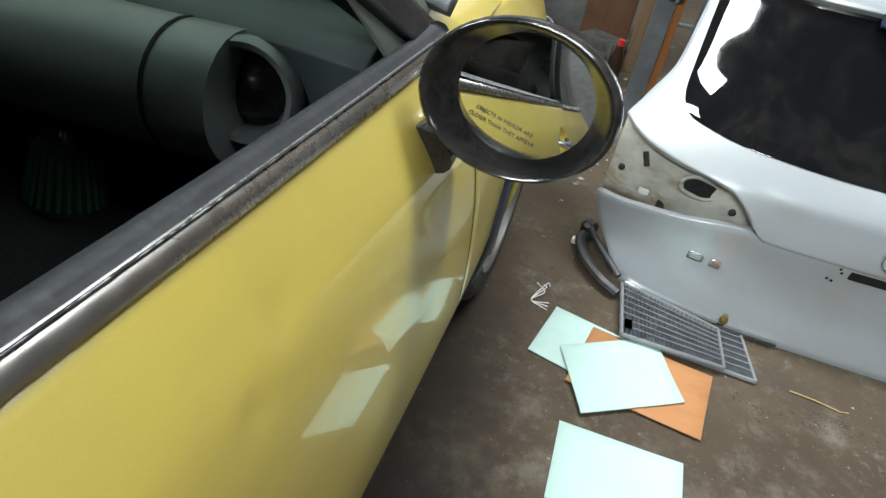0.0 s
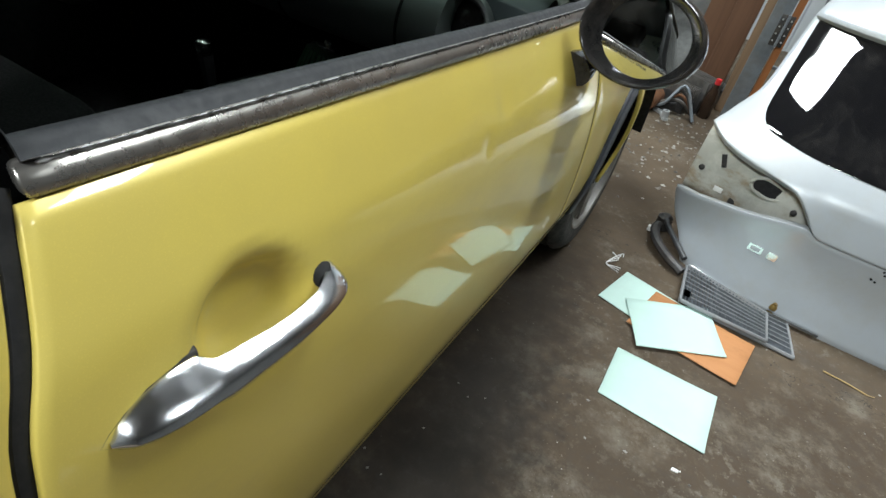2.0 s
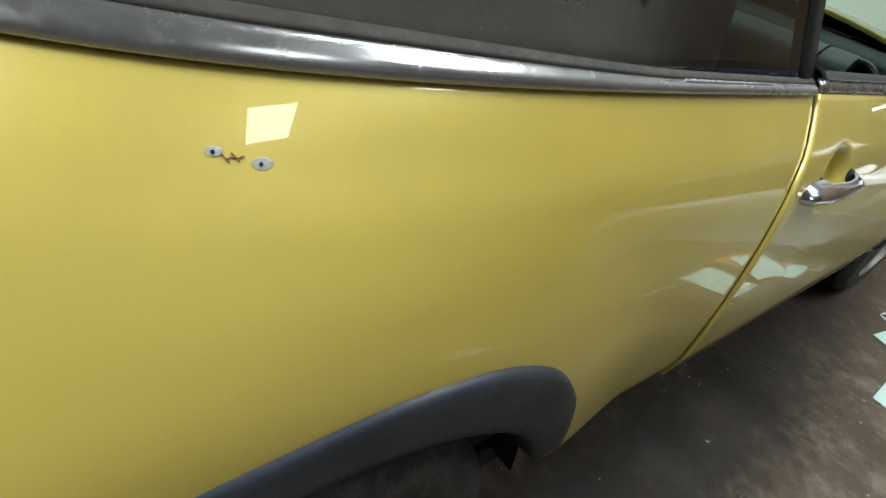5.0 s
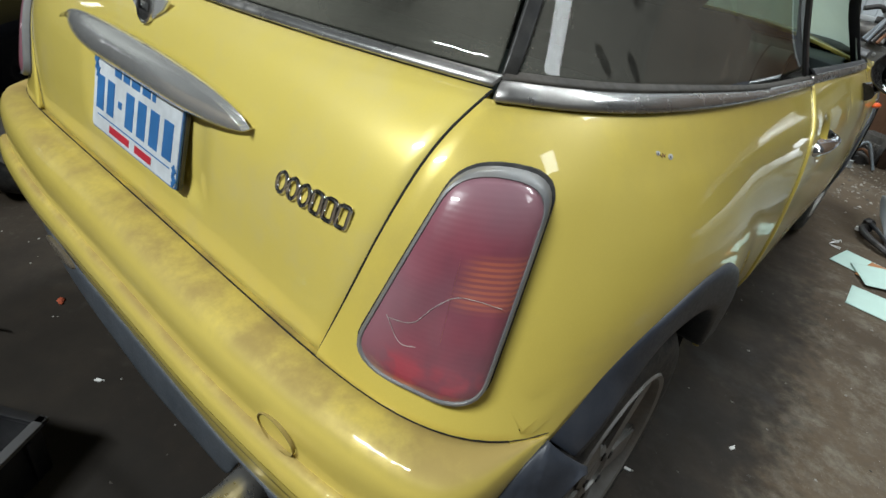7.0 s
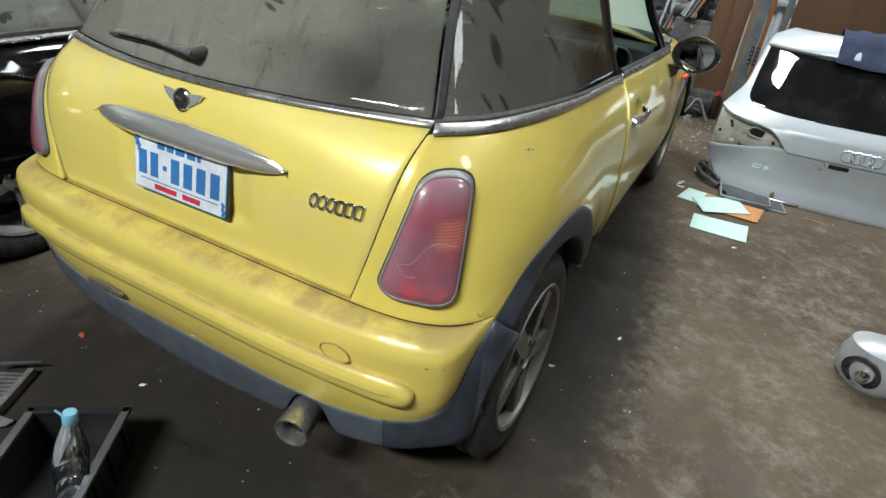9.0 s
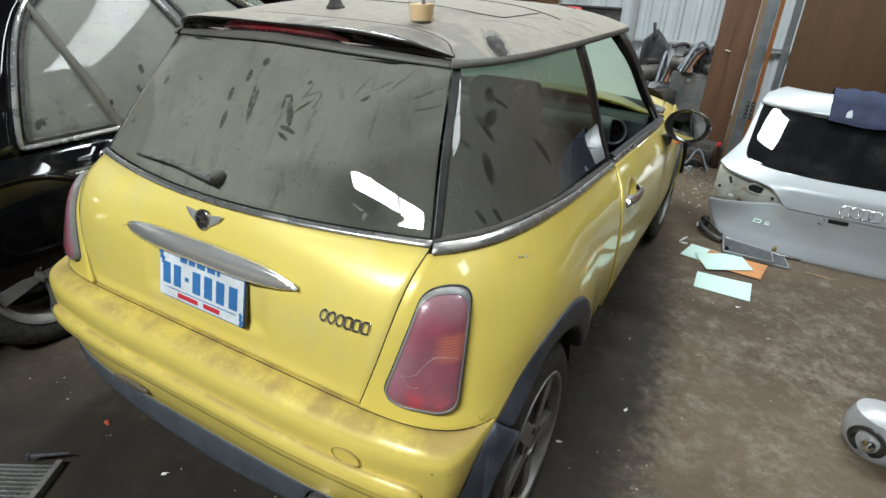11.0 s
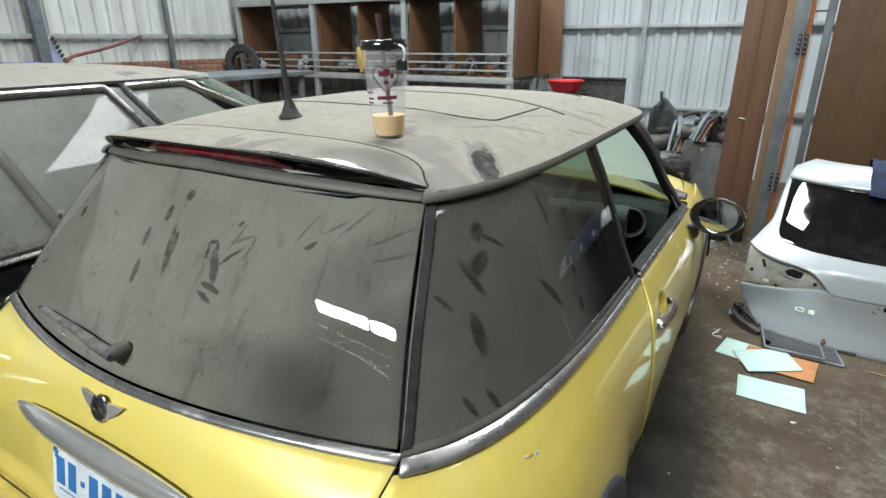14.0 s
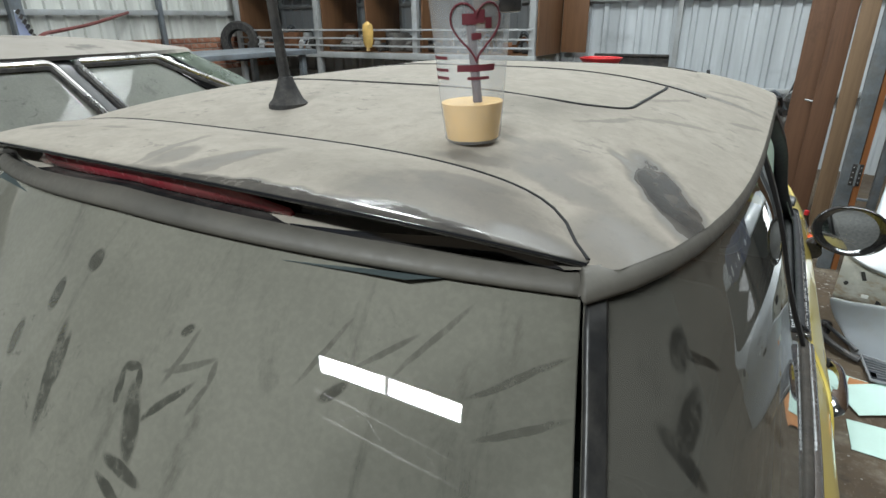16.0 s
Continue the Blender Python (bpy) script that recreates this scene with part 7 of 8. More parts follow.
for k in range(3):
    sp = thing("coil_spring", "pale coil spring lying on the bench", "spring", "coil springs")
    y0 = 2.46 + 0.235 * k
    pts = [(-4.35 + 0.045 * math.cos(q * 0.8), y0 + 0.0029 * q, 1.255 + 0.045 * math.sin(q * 0.8)) for q in range(0, 72)]
    part("coil", sweep(pts, 0.009, 7), plain("spring_paint", ((0.62, 0.62, 0.5), (0.45, 0.55, 0.25), (0.6, 0.6, 0.55))[k], 0.5), sp)
    part("end_cap", lathe([(0.05, -0.006), (0.05, 0.006), (0, 0.006)], 16, Matrix.Translation((-4.35, y0, 1.255)) @ pose(0, 0, 0, 90)), GALV, sp)


# ---- the black saloon beside it ----
SAL_X = -2.13
SALOON = Shell(
    width=[(0.15, 0.80), (0.25, 0.855), (0.45, 0.882), (0.62, 0.885), (0.68, 0.88), (0.75, 0.866), (0.80, 0.845), (1.0, 0.79), (1.2, 0.73), (1.36, 0.675), (1.42, 0.63)],
    rear=[(0.2, -1.02), (0.6, -1.05), (0.88, -1.0)],
    power=[(0.2, 6), (0.9, 5)],
    front=[(0.2, 3.85), (0.6, 3.88), (0.88, 3.7)], front_power=[(0.2, 4.5), (0.9, 4)],
    mid=1.3, belt=[(0, 0.80), (3, 0.80)], fade=0.9)
SAL_CAB = Shell(
    width=[(0.72, 0.862), (0.80, 0.84), (1.0, 0.778), (1.2, 0.680), (1.36, 0.578), (1.42, 0.535)],
    rear=[(0.86, -0.62), (1.36, 0.06), (1.42, 0.14)], power=[(0.86, 7), (1.4, 5.5)],
    front=[(0.86, 2.72), (1.36, 1.86), (1.42, 1.74)], front_power=[(0.86, 6), (1.4, 5)],
    mid=1.0, belt=[(0, 0.80), (3, 0.80)], fade=0.9)
SAL_GLASS = dusty_glass("dusty_saloon_glass", (0.205, 0.21, 0.185), (1, 2), ((0.40, 0.893, 0.02, 0.012, 60), (0.42, 0.90, 0.015, 0.01, 100), (0.911, 1.041, 0.02, 0.014, 70), (0.865, 0.96, 0.018, 0.012, 110), (0.717, 0.926, 0.012, 0.008, 60)), 0.80, sheen=0.0)


# rear edge of the saloon's side windows, by height
frame_rear = table([(0.80, 0.300), (0.90, 0.325), (1.0, 0.360), (1.18, 0.450), (1.30, 0.545), (1.36, 0.625), (1.38, 0.665)])


def dusty_saloon_roof(name):
    n = Nodes(name)
    up = n.node("ShaderNodeSeparateXYZ", Vector=n.node("ShaderNodeNewGeometry").outputs["Normal"]).outputs[2]
    f = n.math("MULTIPLY", n.step(up, 0.05, 0.55), n.step(n.noise(5, 6, 0.7), 0.25, 0.5, 0.7, 1.0))
    f = n.math("MULTIPLY", f, n.step(n.noise(3, 5, 0.6), 0.68, 0.6, 0.35, 1.0))
    col = n.mix(n.noise(8, 5), (0.22, 0.20, 0.175), (0.30, 0.275, 0.245))
    col = n.mix(f, (0.010, 0.010, 0.012), col)
    return n.done(n.bsdf(col, n.step(f, 0, 0.6, 0.1, 0.85), 0.0, n.bump(n.noise(120, 4), 0.06), Coat_Weight=n.step(f, 0, 0.5, 0.7, 0)))


def build_saloon():
    car = thing("saloon_car", "black four-door saloon with chrome window frames and a dusty roof", "car", at=(SAL_X, 0, 0))
    heart = (0, 1.3, 0.6)
    ax = (0.25, 2.95)
    wr = 0.34
    for sx in (1, -1):
        rows = []
        for i in range(91):
            col = []
            y = lerp(-0.80, 3.55, i / 90)
            low = 0.24
            for a in ax:
                h = 0.375 ** 2 - (y - a) ** 2
                if h > 0:
                    low = max(low, wr + math.sqrt(h))
            for j in range(19):
                z = lerp(low, 0.797, j / 18)
                fl = 0.010 * math.exp(-((z - 0.60) / 0.02) ** 2)
                for a in ax:
                    fl += 0.022 * math.exp(-((math.hypot(y - a, z - wr) - 0.39) / 0.03) ** 2)
                col.append(SALOON.side(y, z, fl, sx))
            rows.append(col)
        panel("side_panel", rows, BLACK_PAINT, car, heart)
        for ya, yb in ((0.30, 1.17), (1.18, 2.25)):
            line = [SALOON.side(yb + (0.80 - z) * 0.06, z, -0.001, sx) for z in [lerp(0.27, 0.797, k / 16) for k in range(17)]]
            part("shut_line", sweep(line, 0.004, 6), DARK, car)
        hd = new("door_handle")
        hd.parent = car
        for y in (0.52, 1.42):
            p = [SALOON.side(y - 0.10, 0.690, 0.012, sx), SALOON.side(y - 0.06, 0.695, 0.030, sx), SALOON.side(y + 0.08, 0.695, 0.030, sx), SALOON.side(y + 0.11, 0.690, 0.012, sx)]
            part("handle_bar", sweep(spline(p, 12), 0.016, 10, 0.8, up=(1, 0, 0)), GLOSS_BLACK, hd)
            q = [(a[0] + sx * 0.012, a[1], a[2] + 0.010) for a in p[1:3]]
            part("chrome_line", sweep(q, 0.004, 6), CHROME, hd)
        # side windows
        def rear_edge(z):
            return frame_rear(z)

        def post(z):
            return 1.125 + (1.40 - z) * 0.50
        frames = (("rear_side_window", lambda z: rear_edge(z), lambda z: post(z) - 0.02), ("front_side_window", lambda z: post(z) + 0.062, lambda z: 2.36 - 0.68 * (z - 0.82) / 0.54 - 0.14 * smooth((z - 1.15) / 0.25)))
        for nm, fa, fb in frames:
            rows = [[SAL_CAB.side(lerp(fa(z), fb(z), i / 16), z, -0.008, sx) for z in [lerp(0.822, 1.378, j / 12) for j in range(13)]] for i in range(17)]
            p = panel(nm, rows, SAL_GLASS, car, heart, 0.004, "dusty side window")
            z0, z1 = 0.822, 1.378
            loop = [(fa(lerp(z0, z1, k / 12)), lerp(z0, z1, k / 12)) for k in range(13)] + [(lerp(fa(z1), fb(z1), k / 10), z1) for k in range(1, 10)] + [(fb(lerp(z1, z0, k / 12)), lerp(z1, z0, k / 12)) for k in range(13)] + [(lerp(fb(z0), fa(z0), k / 10), z0) for k in range(1, 11)]
            loop = rounded(loop[:-1], 0.02, 2)
            pts = [SAL_CAB.side(y, z, 0.004, sx) for y, z in loop] + [SAL_CAB.side(*loop[0], 0.004, sx)]
            part("window_frame", sweep(pts, 0.0105, 8, up=(1, 0, 0), caps=False), DULL_CHROME, p, "chrome window frame")
            pts = [SAL_CAB.side(y + (1.1 - y) * 0.035, z + (1.12 - z) * 0.06, -0.004, sx) for y, z in loop]
            part("window_seal", sweep(pts + pts[:1], 0.011, 6, up=(1, 0, 0), caps=False), RUBBER, p)
        pts = [SAL_CAB.side(0.575 + (1.30 - z) * 0.28, z, 0.0, sx) for z in [lerp(1.345, 0.83, k / 10) for k in range(11)]]
        part("window_bar", sweep(pts, 0.016, 8, 0.6, up=(1, 0, 0)), MOULDING, car, "dusty quarter-light bar")
        rows = [[SAL_CAB.side(lerp(post(z) - 0.012, post(z) + 0.055, i / 3), z, -0.004, sx) for z in [lerp(0.80, 1.392, j / 10) for j in range(11)]] for i in range(4)]
        panel("door_pillar", rows, TRIM_BLACK, car, heart, 0.02)
        # rear pillar
        rows = []
        for i in range(13):
            rows.append([])
            for j in range(13):
                z = lerp(0.795, 1.394, j / 12)
                a0, a1 = SAL_CAB.angle_x(SAL_CAB.dims(0, z) * 0.90, z), SAL_CAB.angle_y(rear_edge(z) - 0.012, z)
                q = SAL_CAB.at(lerp(a0, a1, i / 12), z, 0.0)
                rows[-1].append((sx * q[0], q[1], q[2]))
        panel("rear_pillar", rows, BLACK_PAINT, car, heart, 0.02)
        rows = []
        for i in range(6):
            rows.append([])
            for j in range(13):
                z = lerp(0.795, 1.394, j / 12)
                a0 = SAL_CAB.angle_x(SAL_CAB.dims(0, z) * 0.975, z, True)
                q = SAL_CAB.at(a0 + lerp(-0.05, 0.05, i / 5), z, 0.0)
                rows[-1].append((sx * q[0], q[1], q[2]))
        panel("windscreen_pillar", rows, BLACK_PAINT, car, heart, 0.03)
        for y in ax:
            build_wheel(car, sx * 0.79, y, sx, 5, wr, 0.235, 0.215)
    for nm, fr in (("rear_window", False), ("windscreen", True)):
        rows = []
        for i in range(25):
            rows.append([])
            for j in range(11):
                z = lerp(0.82, 1.394, j / 10)
                e = SAL_CAB.angle_x(SAL_CAB.dims(0, z) * (0.965 if fr else 0.90), z, fr)
                rows[-1].append(SAL_CAB.at(lerp(e, 2 * math.pi - e, i / 24) if fr else lerp(-e, e, i / 24), z, -0.006))
        p = panel(nm, rows, clear_glass("saloon_" + nm, (0.55, 0.62, 0.5)), car, heart, 0.004)
    # roof
    nu, nv = 96, 16
    bm = bmesh.new()
    rings = []
    for j in range(nv):
        v = 1 - (j / (nv - 1)) ** 1.6 * 0.97
        rings.append([])
        for i in range(nu):
            e = SAL_CAB.at(2 * math.pi * i / nu, 1.398, 0.014)
            rings[-1].append(bm.verts.new((e[0] * v, 0.95 + (e[1] - 0.95) * v, 1.398 + 0.068 * (1 - v ** 2.4))))
    base = [bm.verts.new(SAL_CAB.at(2 * math.pi * i / nu, 1.384, 0.006)) for i in range(nu)]
    rings.insert(0, base)
    for a, b in zip(rings, rings[1:]):
        for i in range(nu):
            bm.faces.new((a[i], a[(i + 1) % nu], b[(i + 1) % nu], b[i]))
    bm.faces.new(rings[-1])
    part("roof", bm, dusty_saloon_roof("dusty_saloon_roof"), car, "black roof covered with pale dust")
    # bonnet, boot lid, bumpers
    for nm, y0, y1, za, zb in (("bonnet", 2.30, 3.66, 0.82, 0.74), ("boot_lid", -0.98, -0.20, 0.80, 0.83)):
        rows = []
        for i in range(21):
            y = lerp(y0, y1, i / 20)
            half = SALOON.side(min(max(y, -0.9), 3.6), 0.86)[0] - 0.01
            z = lerp(za, zb, i / 20)
            rows.append([(half * (j / 10 - 1), y, z + 0.06 * (1 - abs(j / 10 - 1) ** 2.4)) for j in range(21)])
        panel(nm, rows, BLACK_PAINT, car, (0, (y0 + y1) / 2, 0.2))
    for nm, a0, a1 in (("rear_bumper", -52, 52), ("front_bumper", 135, 225)):
        rows = [[SALOON.at(radians(lerp(a0, a1, i / 30)), lerp(0.24, 0.79, j / 10), 0.03 * math.sin(math.pi * j / 10)) for j in range(11)] for i in range(31)]
        panel(nm, rows, BLACK_PAINT, car, heart)
    rows = [SALOON.at(2 * math.pi * i / 60, 0.26, -0.06) for i in range(60)]
    bm = bmesh.new()
    vs = [bm.verts.new(q) for q in rows]
    up = [bm.verts.new((q[0], q[1], 0.74)) for q in rows]
    bm.faces.new(vs)
    for i in range(60):
        bm.faces.new((vs[i], vs[(i + 1) % 60], up[(i + 1) % 60], up[i]))
    part("inner_shell", bm, DARK, car)
    for x in (-0.38, 0.38):
        for y in (0.42, 1.35):
            part("seat_back", box(0.5, 0.16, 0.66, pose(x, y, 0.82, 14), 0.06, None, 3), SEAT, car)
            part("head_rest", box(0.26, 0.09, 0.17, pose(x, y - 0.09, 1.23, 10), 0.04, None, 3), SEAT, car)
    return car


build_saloon()

# ---- the silver tailgate standing on the floor ----
TG_X = 1.775
tg_y = table([(0.0, 2.955), (0.05, 2.968), (0.12, 2.988), (0.22, 3.000), (0.32, 2.992), (0.40, 3.002), (0.46, 3.045), (0.52, 3.105), (0.75, 3.315), (0.82, 3.37), (0.90, 3.43)])
tg_w = table([(0.0, 0.665), (0.06, 0.70), (0.14, 0.765), (0.21, 0.79), (0.44, 0.785), (0.50, 0.745), (0.58, 0.69), (0.70, 0.665), (0.80, 0.645), (0.86, 0.615), (0.90, 0.55)])


def tg(u, z, off=0.0):
    """A point of the tailgate's skin; u runs from -1 to 1 across it."""
    w = tg_w(z)
    return (TG_X + u * w, tg_y(z) + 0.165 * abs(u) ** 3.6 * (0.55 + 0.45 * smooth(z / 0.2)) - off, z)


def build_tailgate():
    g = thing("car_tailgate", "silver car tailgate without lamps standing on the floor", "tailgate")
    back = (TG_X, 3.9, 0.45)
    U = [lerp(-1, 1, i / 80) for i in range(81)]

    low_t = table([(0, 0.287), (0.365, 0.288), (0.385, 0.304), (0.43, 0.298), (0.48, 0.285), (0.56, 0.262), (0.66, 0.240), (0.72, 0.224), (0.79, 0.210)])
    high_t = table([(0, 0.293), (0.362, 0.294), (0.374, 0.305), (0.43, 0.366), (0.48, 0.398), (0.55, 0.411), (0.63, 0.417), (0.71, 0.428), (0.79, 0.457)])

    def cut_low(u):
        return low_t(abs(u) * 0.79)

    def cut_high(u):
        return high_t(abs(u) * 0.79)

    rows = [[tg(u, lerp(0.0, cut_low(u), j / 14)) for j in range(15)] for u in U]
    panel("lower_skin", rows, SILVER, g, back, 0.02)
    rows = []
    for u in U:
        c = cut_high(u)
        rows.append([tg(u, lerp(c, 0.86, (j / 34) ** 1.25), 0.012 * max(0.0, 1 - (lerp(c, 0.86, (j / 34) ** 1.25) - c) / 0.10) ** 2) for j in range(35)])
    panel("upper_skin", rows, SILVER, g, back, 0.03)
    for s in (-1, 1):
        # lamp recess with a bare inner panel
        rows = [[tg(s * lerp(0.38, 0.985, i / 12), lerp(0.20, 0.47, j / 8), -0.055) for j in range(9)] for i in range(13)]
        rec = panel("lamp_recess", rows, RECESS, g, back, 0.01, "bare beige metal with brown dirt")
        hx = TG_X + s * 0.535
        hole = rounded([(-0.045, -0.012), (0.012, -0.030), (0.045, -0.018), (0.040, 0.012), (-0.02, 0.030), (-0.05, 0.016)], 0.02, 4)
        hm = Matrix.Translation((hx, tg(s * 0.68, 0.35, -0.045)[1], 0.350)) @ pose(0, 0, 0, 90, 0, 8)
        part("cable_hole", prism(hole, 0.004, hm), DARK, rec)
        part("hole_rim", sweep([hm @ Vector((x * 1.15, y * 1.15, 0.003)) for x, y in hole + hole[:1]], 0.006, 6, caps=False), RECESS, rec)
        sm = Matrix.Translation((TG_X + s * 0.69, tg(s * 0.88, 0.35, -0.045)[1], 0.36)) @ pose(0, 0, 0, 90, -22, s * 12)
        part("slot", box(0.016, 0.045, 0.004, sm, 0.001), DARK_METAL, rec)
        part("sticker", box(0.030, 0.018, 0.002, Matrix.Translation((TG_X + s * 0.665, tg(s * 0.84, 0.262, -0.05)[1], 0.262)) @ pose(0, 0, 0, 75, 0, s * 10), 0.0005), WHITE, rec)
        for x, z in ((0.745, 0.30), (0.44, 0.315)):
            part("stud", lathe([(0.010, 0), (0.010, 0.006), (0.005, 0.008), (0, 0.008)], 10, Matrix.Translation((TG_X + s * x, tg(s * x / 0.785, z, -0.048)[1], z)) @ pose(0, 0, 0, 90)), DARK_METAL, rec)
    # window with rounded lower corners
    base = [(-0.655, 0.502), (-0.50, 0.484), (-0.25, 0.476), (0.0, 0.474), (0.25, 0.476), (0.50, 0.484), (0.655, 0.502), (0.63, 0.80), (-0.63, 0.80)]
    ol = rounded(base, [0.055, 0.05, 0.05, 0.05, 0.05, 0.05, 0.055, 0.03, 0.03], 6)
    dense = []
    for k in range(len(ol)):
        (x0, z0), (x1, z1) = ol[k], ol[(k + 1) % len(ol)]
        m = max(1, int(math.hypot(x1 - x0, z1 - z0) / 0.02))
        dense += [(lerp(x0, x1, q / m), lerp(z0, z1, q / m)) for q in range(m)]
    rings = []
    for k, o in ((1.0, -0.004), (1.0, 0.0025), (0.985, 0.0042), (0.95, 0.0042), (0.8, 0.0042), (0.6, 0.0042), (0.4, 0.0042), (0.2, 0.0042), (0.01, 0.0042)):
        ring = []
        for x, z in dense:
            x, z = x * k, 0.64 + (z - 0.64) * k
            ring.append(tg(x / tg_w(z), z, o))
        rings.append(ring)
    ring_mesh("rear_window", rings, TG_GLASS, g, "black tinted window with rubbed dust")
    rows = [[tg(u * (1 - 0.04 * (j / 6) ** 3), lerp(0.797, 0.90, j / 6), 0.030 - 0.03 * (j / 6) ** 3) for j in range(7)] for u in [lerp(-1, 1, i / 50) for i in range(51)]]
    panel("top_spoiler", rows, SILVER, g, back, 0.04)
    part("inner_frame", box(1.25, 0.05, 0.24, pose(TG_X, 3.14, 0.15), 0.02), DARK_METAL, g)
    part("prop_leg", box(0.04, 0.04, 0.84, pose(TG_X - 0.2, 3.46, 0.42), 0.004), STEEL, g)
    part("prop_leg", box(0.04, 0.04, 0.84, pose(TG_X + 0.4, 3.46, 0.42), 0.004), STEEL, g)
    # four ring emblem as plain rings
    for k in range(4):
        x = TG_X - 0.069 + 0.046 * k
        q = tg((x - TG_X) / tg_w(0.345), 0.345, 0.012)
        part("emblem_ring", lathe([(0.0315, -0.003), (0.035, -0.003), (0.035, 0.004), (0.0335, 0.006), (0.0315, 0.004)], 28, Matrix.Translation(q) @ pose(0, 0, 0, 88), close=True), CHROME, g, "chrome ring")
    # plain chrome shapes where the model badge sits
    for x, w in ((1.272, 0.044), (1.332, 0.030)):
        q = tg((x + w / 2 - TG_X) / tg_w(0.172), 0.172, 0.001)
        m = Matrix.Translation(q) @ pose(0, 0, 0, 90, 0, -9)
        b = part("badge_frame", prism(rounded([(-w / 2, -0.013), (w / 2, -0.013), (w / 2, 0.013), (-w / 2, 0.013)], 0.005, 3), 0.005, m, None, 0.001), CHROME, g, "chrome badge shape")
        if w > 0.04:
            part("badge_field", prism(rounded([(-w * 0.34, -0.007), (w * 0.34, -0.007), (w * 0.34, 0.007), (-w * 0.34, 0.007)], 0.003, 3), 0.0058, m), SILVER, b)
    q = tg((1.69 - TG_X) / 0.785, 0.268, 0.0)
    part("latch_slot", box(0.10, 0.004, 0.024, Matrix.Translation((1.69, q[1] - 0.001, 0.266)), 0.002), DARK, g)
    for x, z in ((1.615, 0.276), (1.622, 0.266), (1.600, 0.240), (1.612, 0.236)):
        part("bolt_hole", lathe([(0.0035, 0), (0.0035, 0.002), (0, 0.002)], 8, Matrix.Translation((x, q[1] + 0.0005, z)) @ pose(0, 0, 0, 90)), DARK, g)
    # bright weather strip along the foot
    pts = [tg(u, 0.012, 0.012) for u in [lerp(-0.93, -0.30, k / 20) for k in range(21)]]
    part("foot_strip", sweep(pts, 0.008, 7), CHROME, g, "bright crumpled foil strip along the foot")
    return g


n = Nodes("bare_inner_panel")
c = n.mix(n.step(n.noise(7, 6, 0.7), 0.4, 0.65), (0.40, 0.40, 0.36), (0.55, 0.55, 0.50))
c = n.mix(n.step(n.noise(5, 6, 0.65, (1, 1, 2)), 0.46, 0.62, 0, 0.8), c, (0.28, 0.20, 0.11))
RECESS = n.done(n.bsdf(c, 0.6))
n = Nodes("tinted_black_glass")
f = n.step(n.noise(5, 6, 0.7, (1, 1, 0.7), 0.8), 0.45, 0.75, 0.0, 0.05)
TG_GLASS = n.done(n.blend(f, n.bsdf((0.006, 0.006, 0.007), 0.03, 0.0, Specular_IOR_Level=0.7), n.bsdf((0.25, 0.23, 0.2), 0.8)))
build_tailgate()
cloth = thing("navy_cloth", "dark navy cloth draped over the top of the tailgate", "cloth")
rows = []
for i in range(31):
    x = lerp(1.50, 2.14, i / 30)
    rip = 0.006 * math.sin(x * 60) + 0.010 * noise.noise(Vector((x * 9, 1, 0)))
    u = (x - TG_X) / tg_w(0.84)
    drop = 0.765 - 0.03 * noise.noise(Vector((x * 5, 7, 2)))
    front = [(x, tg(u, lerp(drop, 0.895, j / 5), 0.034)[1] + rip, lerp(drop, 0.895, j / 5)) for j in range(6)]
    rows.append(front + [(x, 3.46 + 0.02, 0.935 + rip), (x, 3.54, 0.928 + rip), (x, 3.585, 0.85), (x + 0.01, 3.60, 0.70)])
panel("fabric", rows, plain("navy_fabric", (0.018, 0.026, 0.062), 0.9, 0, 0.4, 9, 200, 0.4), cloth, (1.8, 3.5, 0.6), 0.006)
part("hem", sweep([Vector(r[0]) + Vector((0, -0.002, 0)) for r in rows], 0.005, 6), plain("navy_hem", (0.015, 0.02, 0.05), 0.9), cloth)

# ---- things on the floor ----
def paper(name, label, corners, z, mat, curl=0.0, group=""):
    """A thin sheet lying on the floor through four corners."""
    a, b, c, d = (Vector(q) for q in corners)
    rows = []
    for i in range(9):
        rows.append([])
        for j in range(9):
            s, t = i / 8, j / 8
            q = a * (1 - s) * (1 - t) + b * s * (1 - t) + c * s * t + d * (1 - s) * t
            lift = curl * (abs(2 * s - 1) ** 3 + 0.6 * abs(2 * t - 1) ** 3) * (0.5 + 0.5 * math.sin(3 * s + 5 * t))
            rows[-1].append((q.x, q.y, z + lift))
    ob = panel(name, rows, mat, None, (sum(q[0] for q in corners) / 4, sum(q[1] for q in corners) / 4, -1), 0.0022, "", 0.0003)
    return tagged(ob, label, "sheet", group)


MINT = plain("mint_sheet", (0.50, 0.68, 0.62), 0.6, 0.0, 0.06, 5, 90, 0.04, dust=0.10, dust_colour=(0.34, 0.36, 0.31))
HARDBOARD = wood("orange_hardboard", (0.36, 0.14, 0.045), (0.50, 0.23, 0.09), 0, 3.0, 0.45, 0.7)
paper("paper_sheet", "pale mint green sheet lying under a board on the floor", [(0.935, 2.634), (1.205, 2.582), (1.25, 2.772), (0.975, 2.827)], 0.0035, MINT, 0.003, "mint sheets on the floor")
paper("hardboard_sheet", "orange-brown hardboard offcut lying between mint sheets", [(1.045, 2.575), (1.374, 2.54), (1.403, 2.75), (1.085, 2.79)], 0.008, HARDBOARD, 0.002)
paper("paper_sheet", "pale mint green sheet lying on a brown board", [(1.098, 2.49), (1.334, 2.631), (1.248, 2.819), (1.012, 2.678)], 0.0125, MINT, 0.003, "mint sheets on the floor")
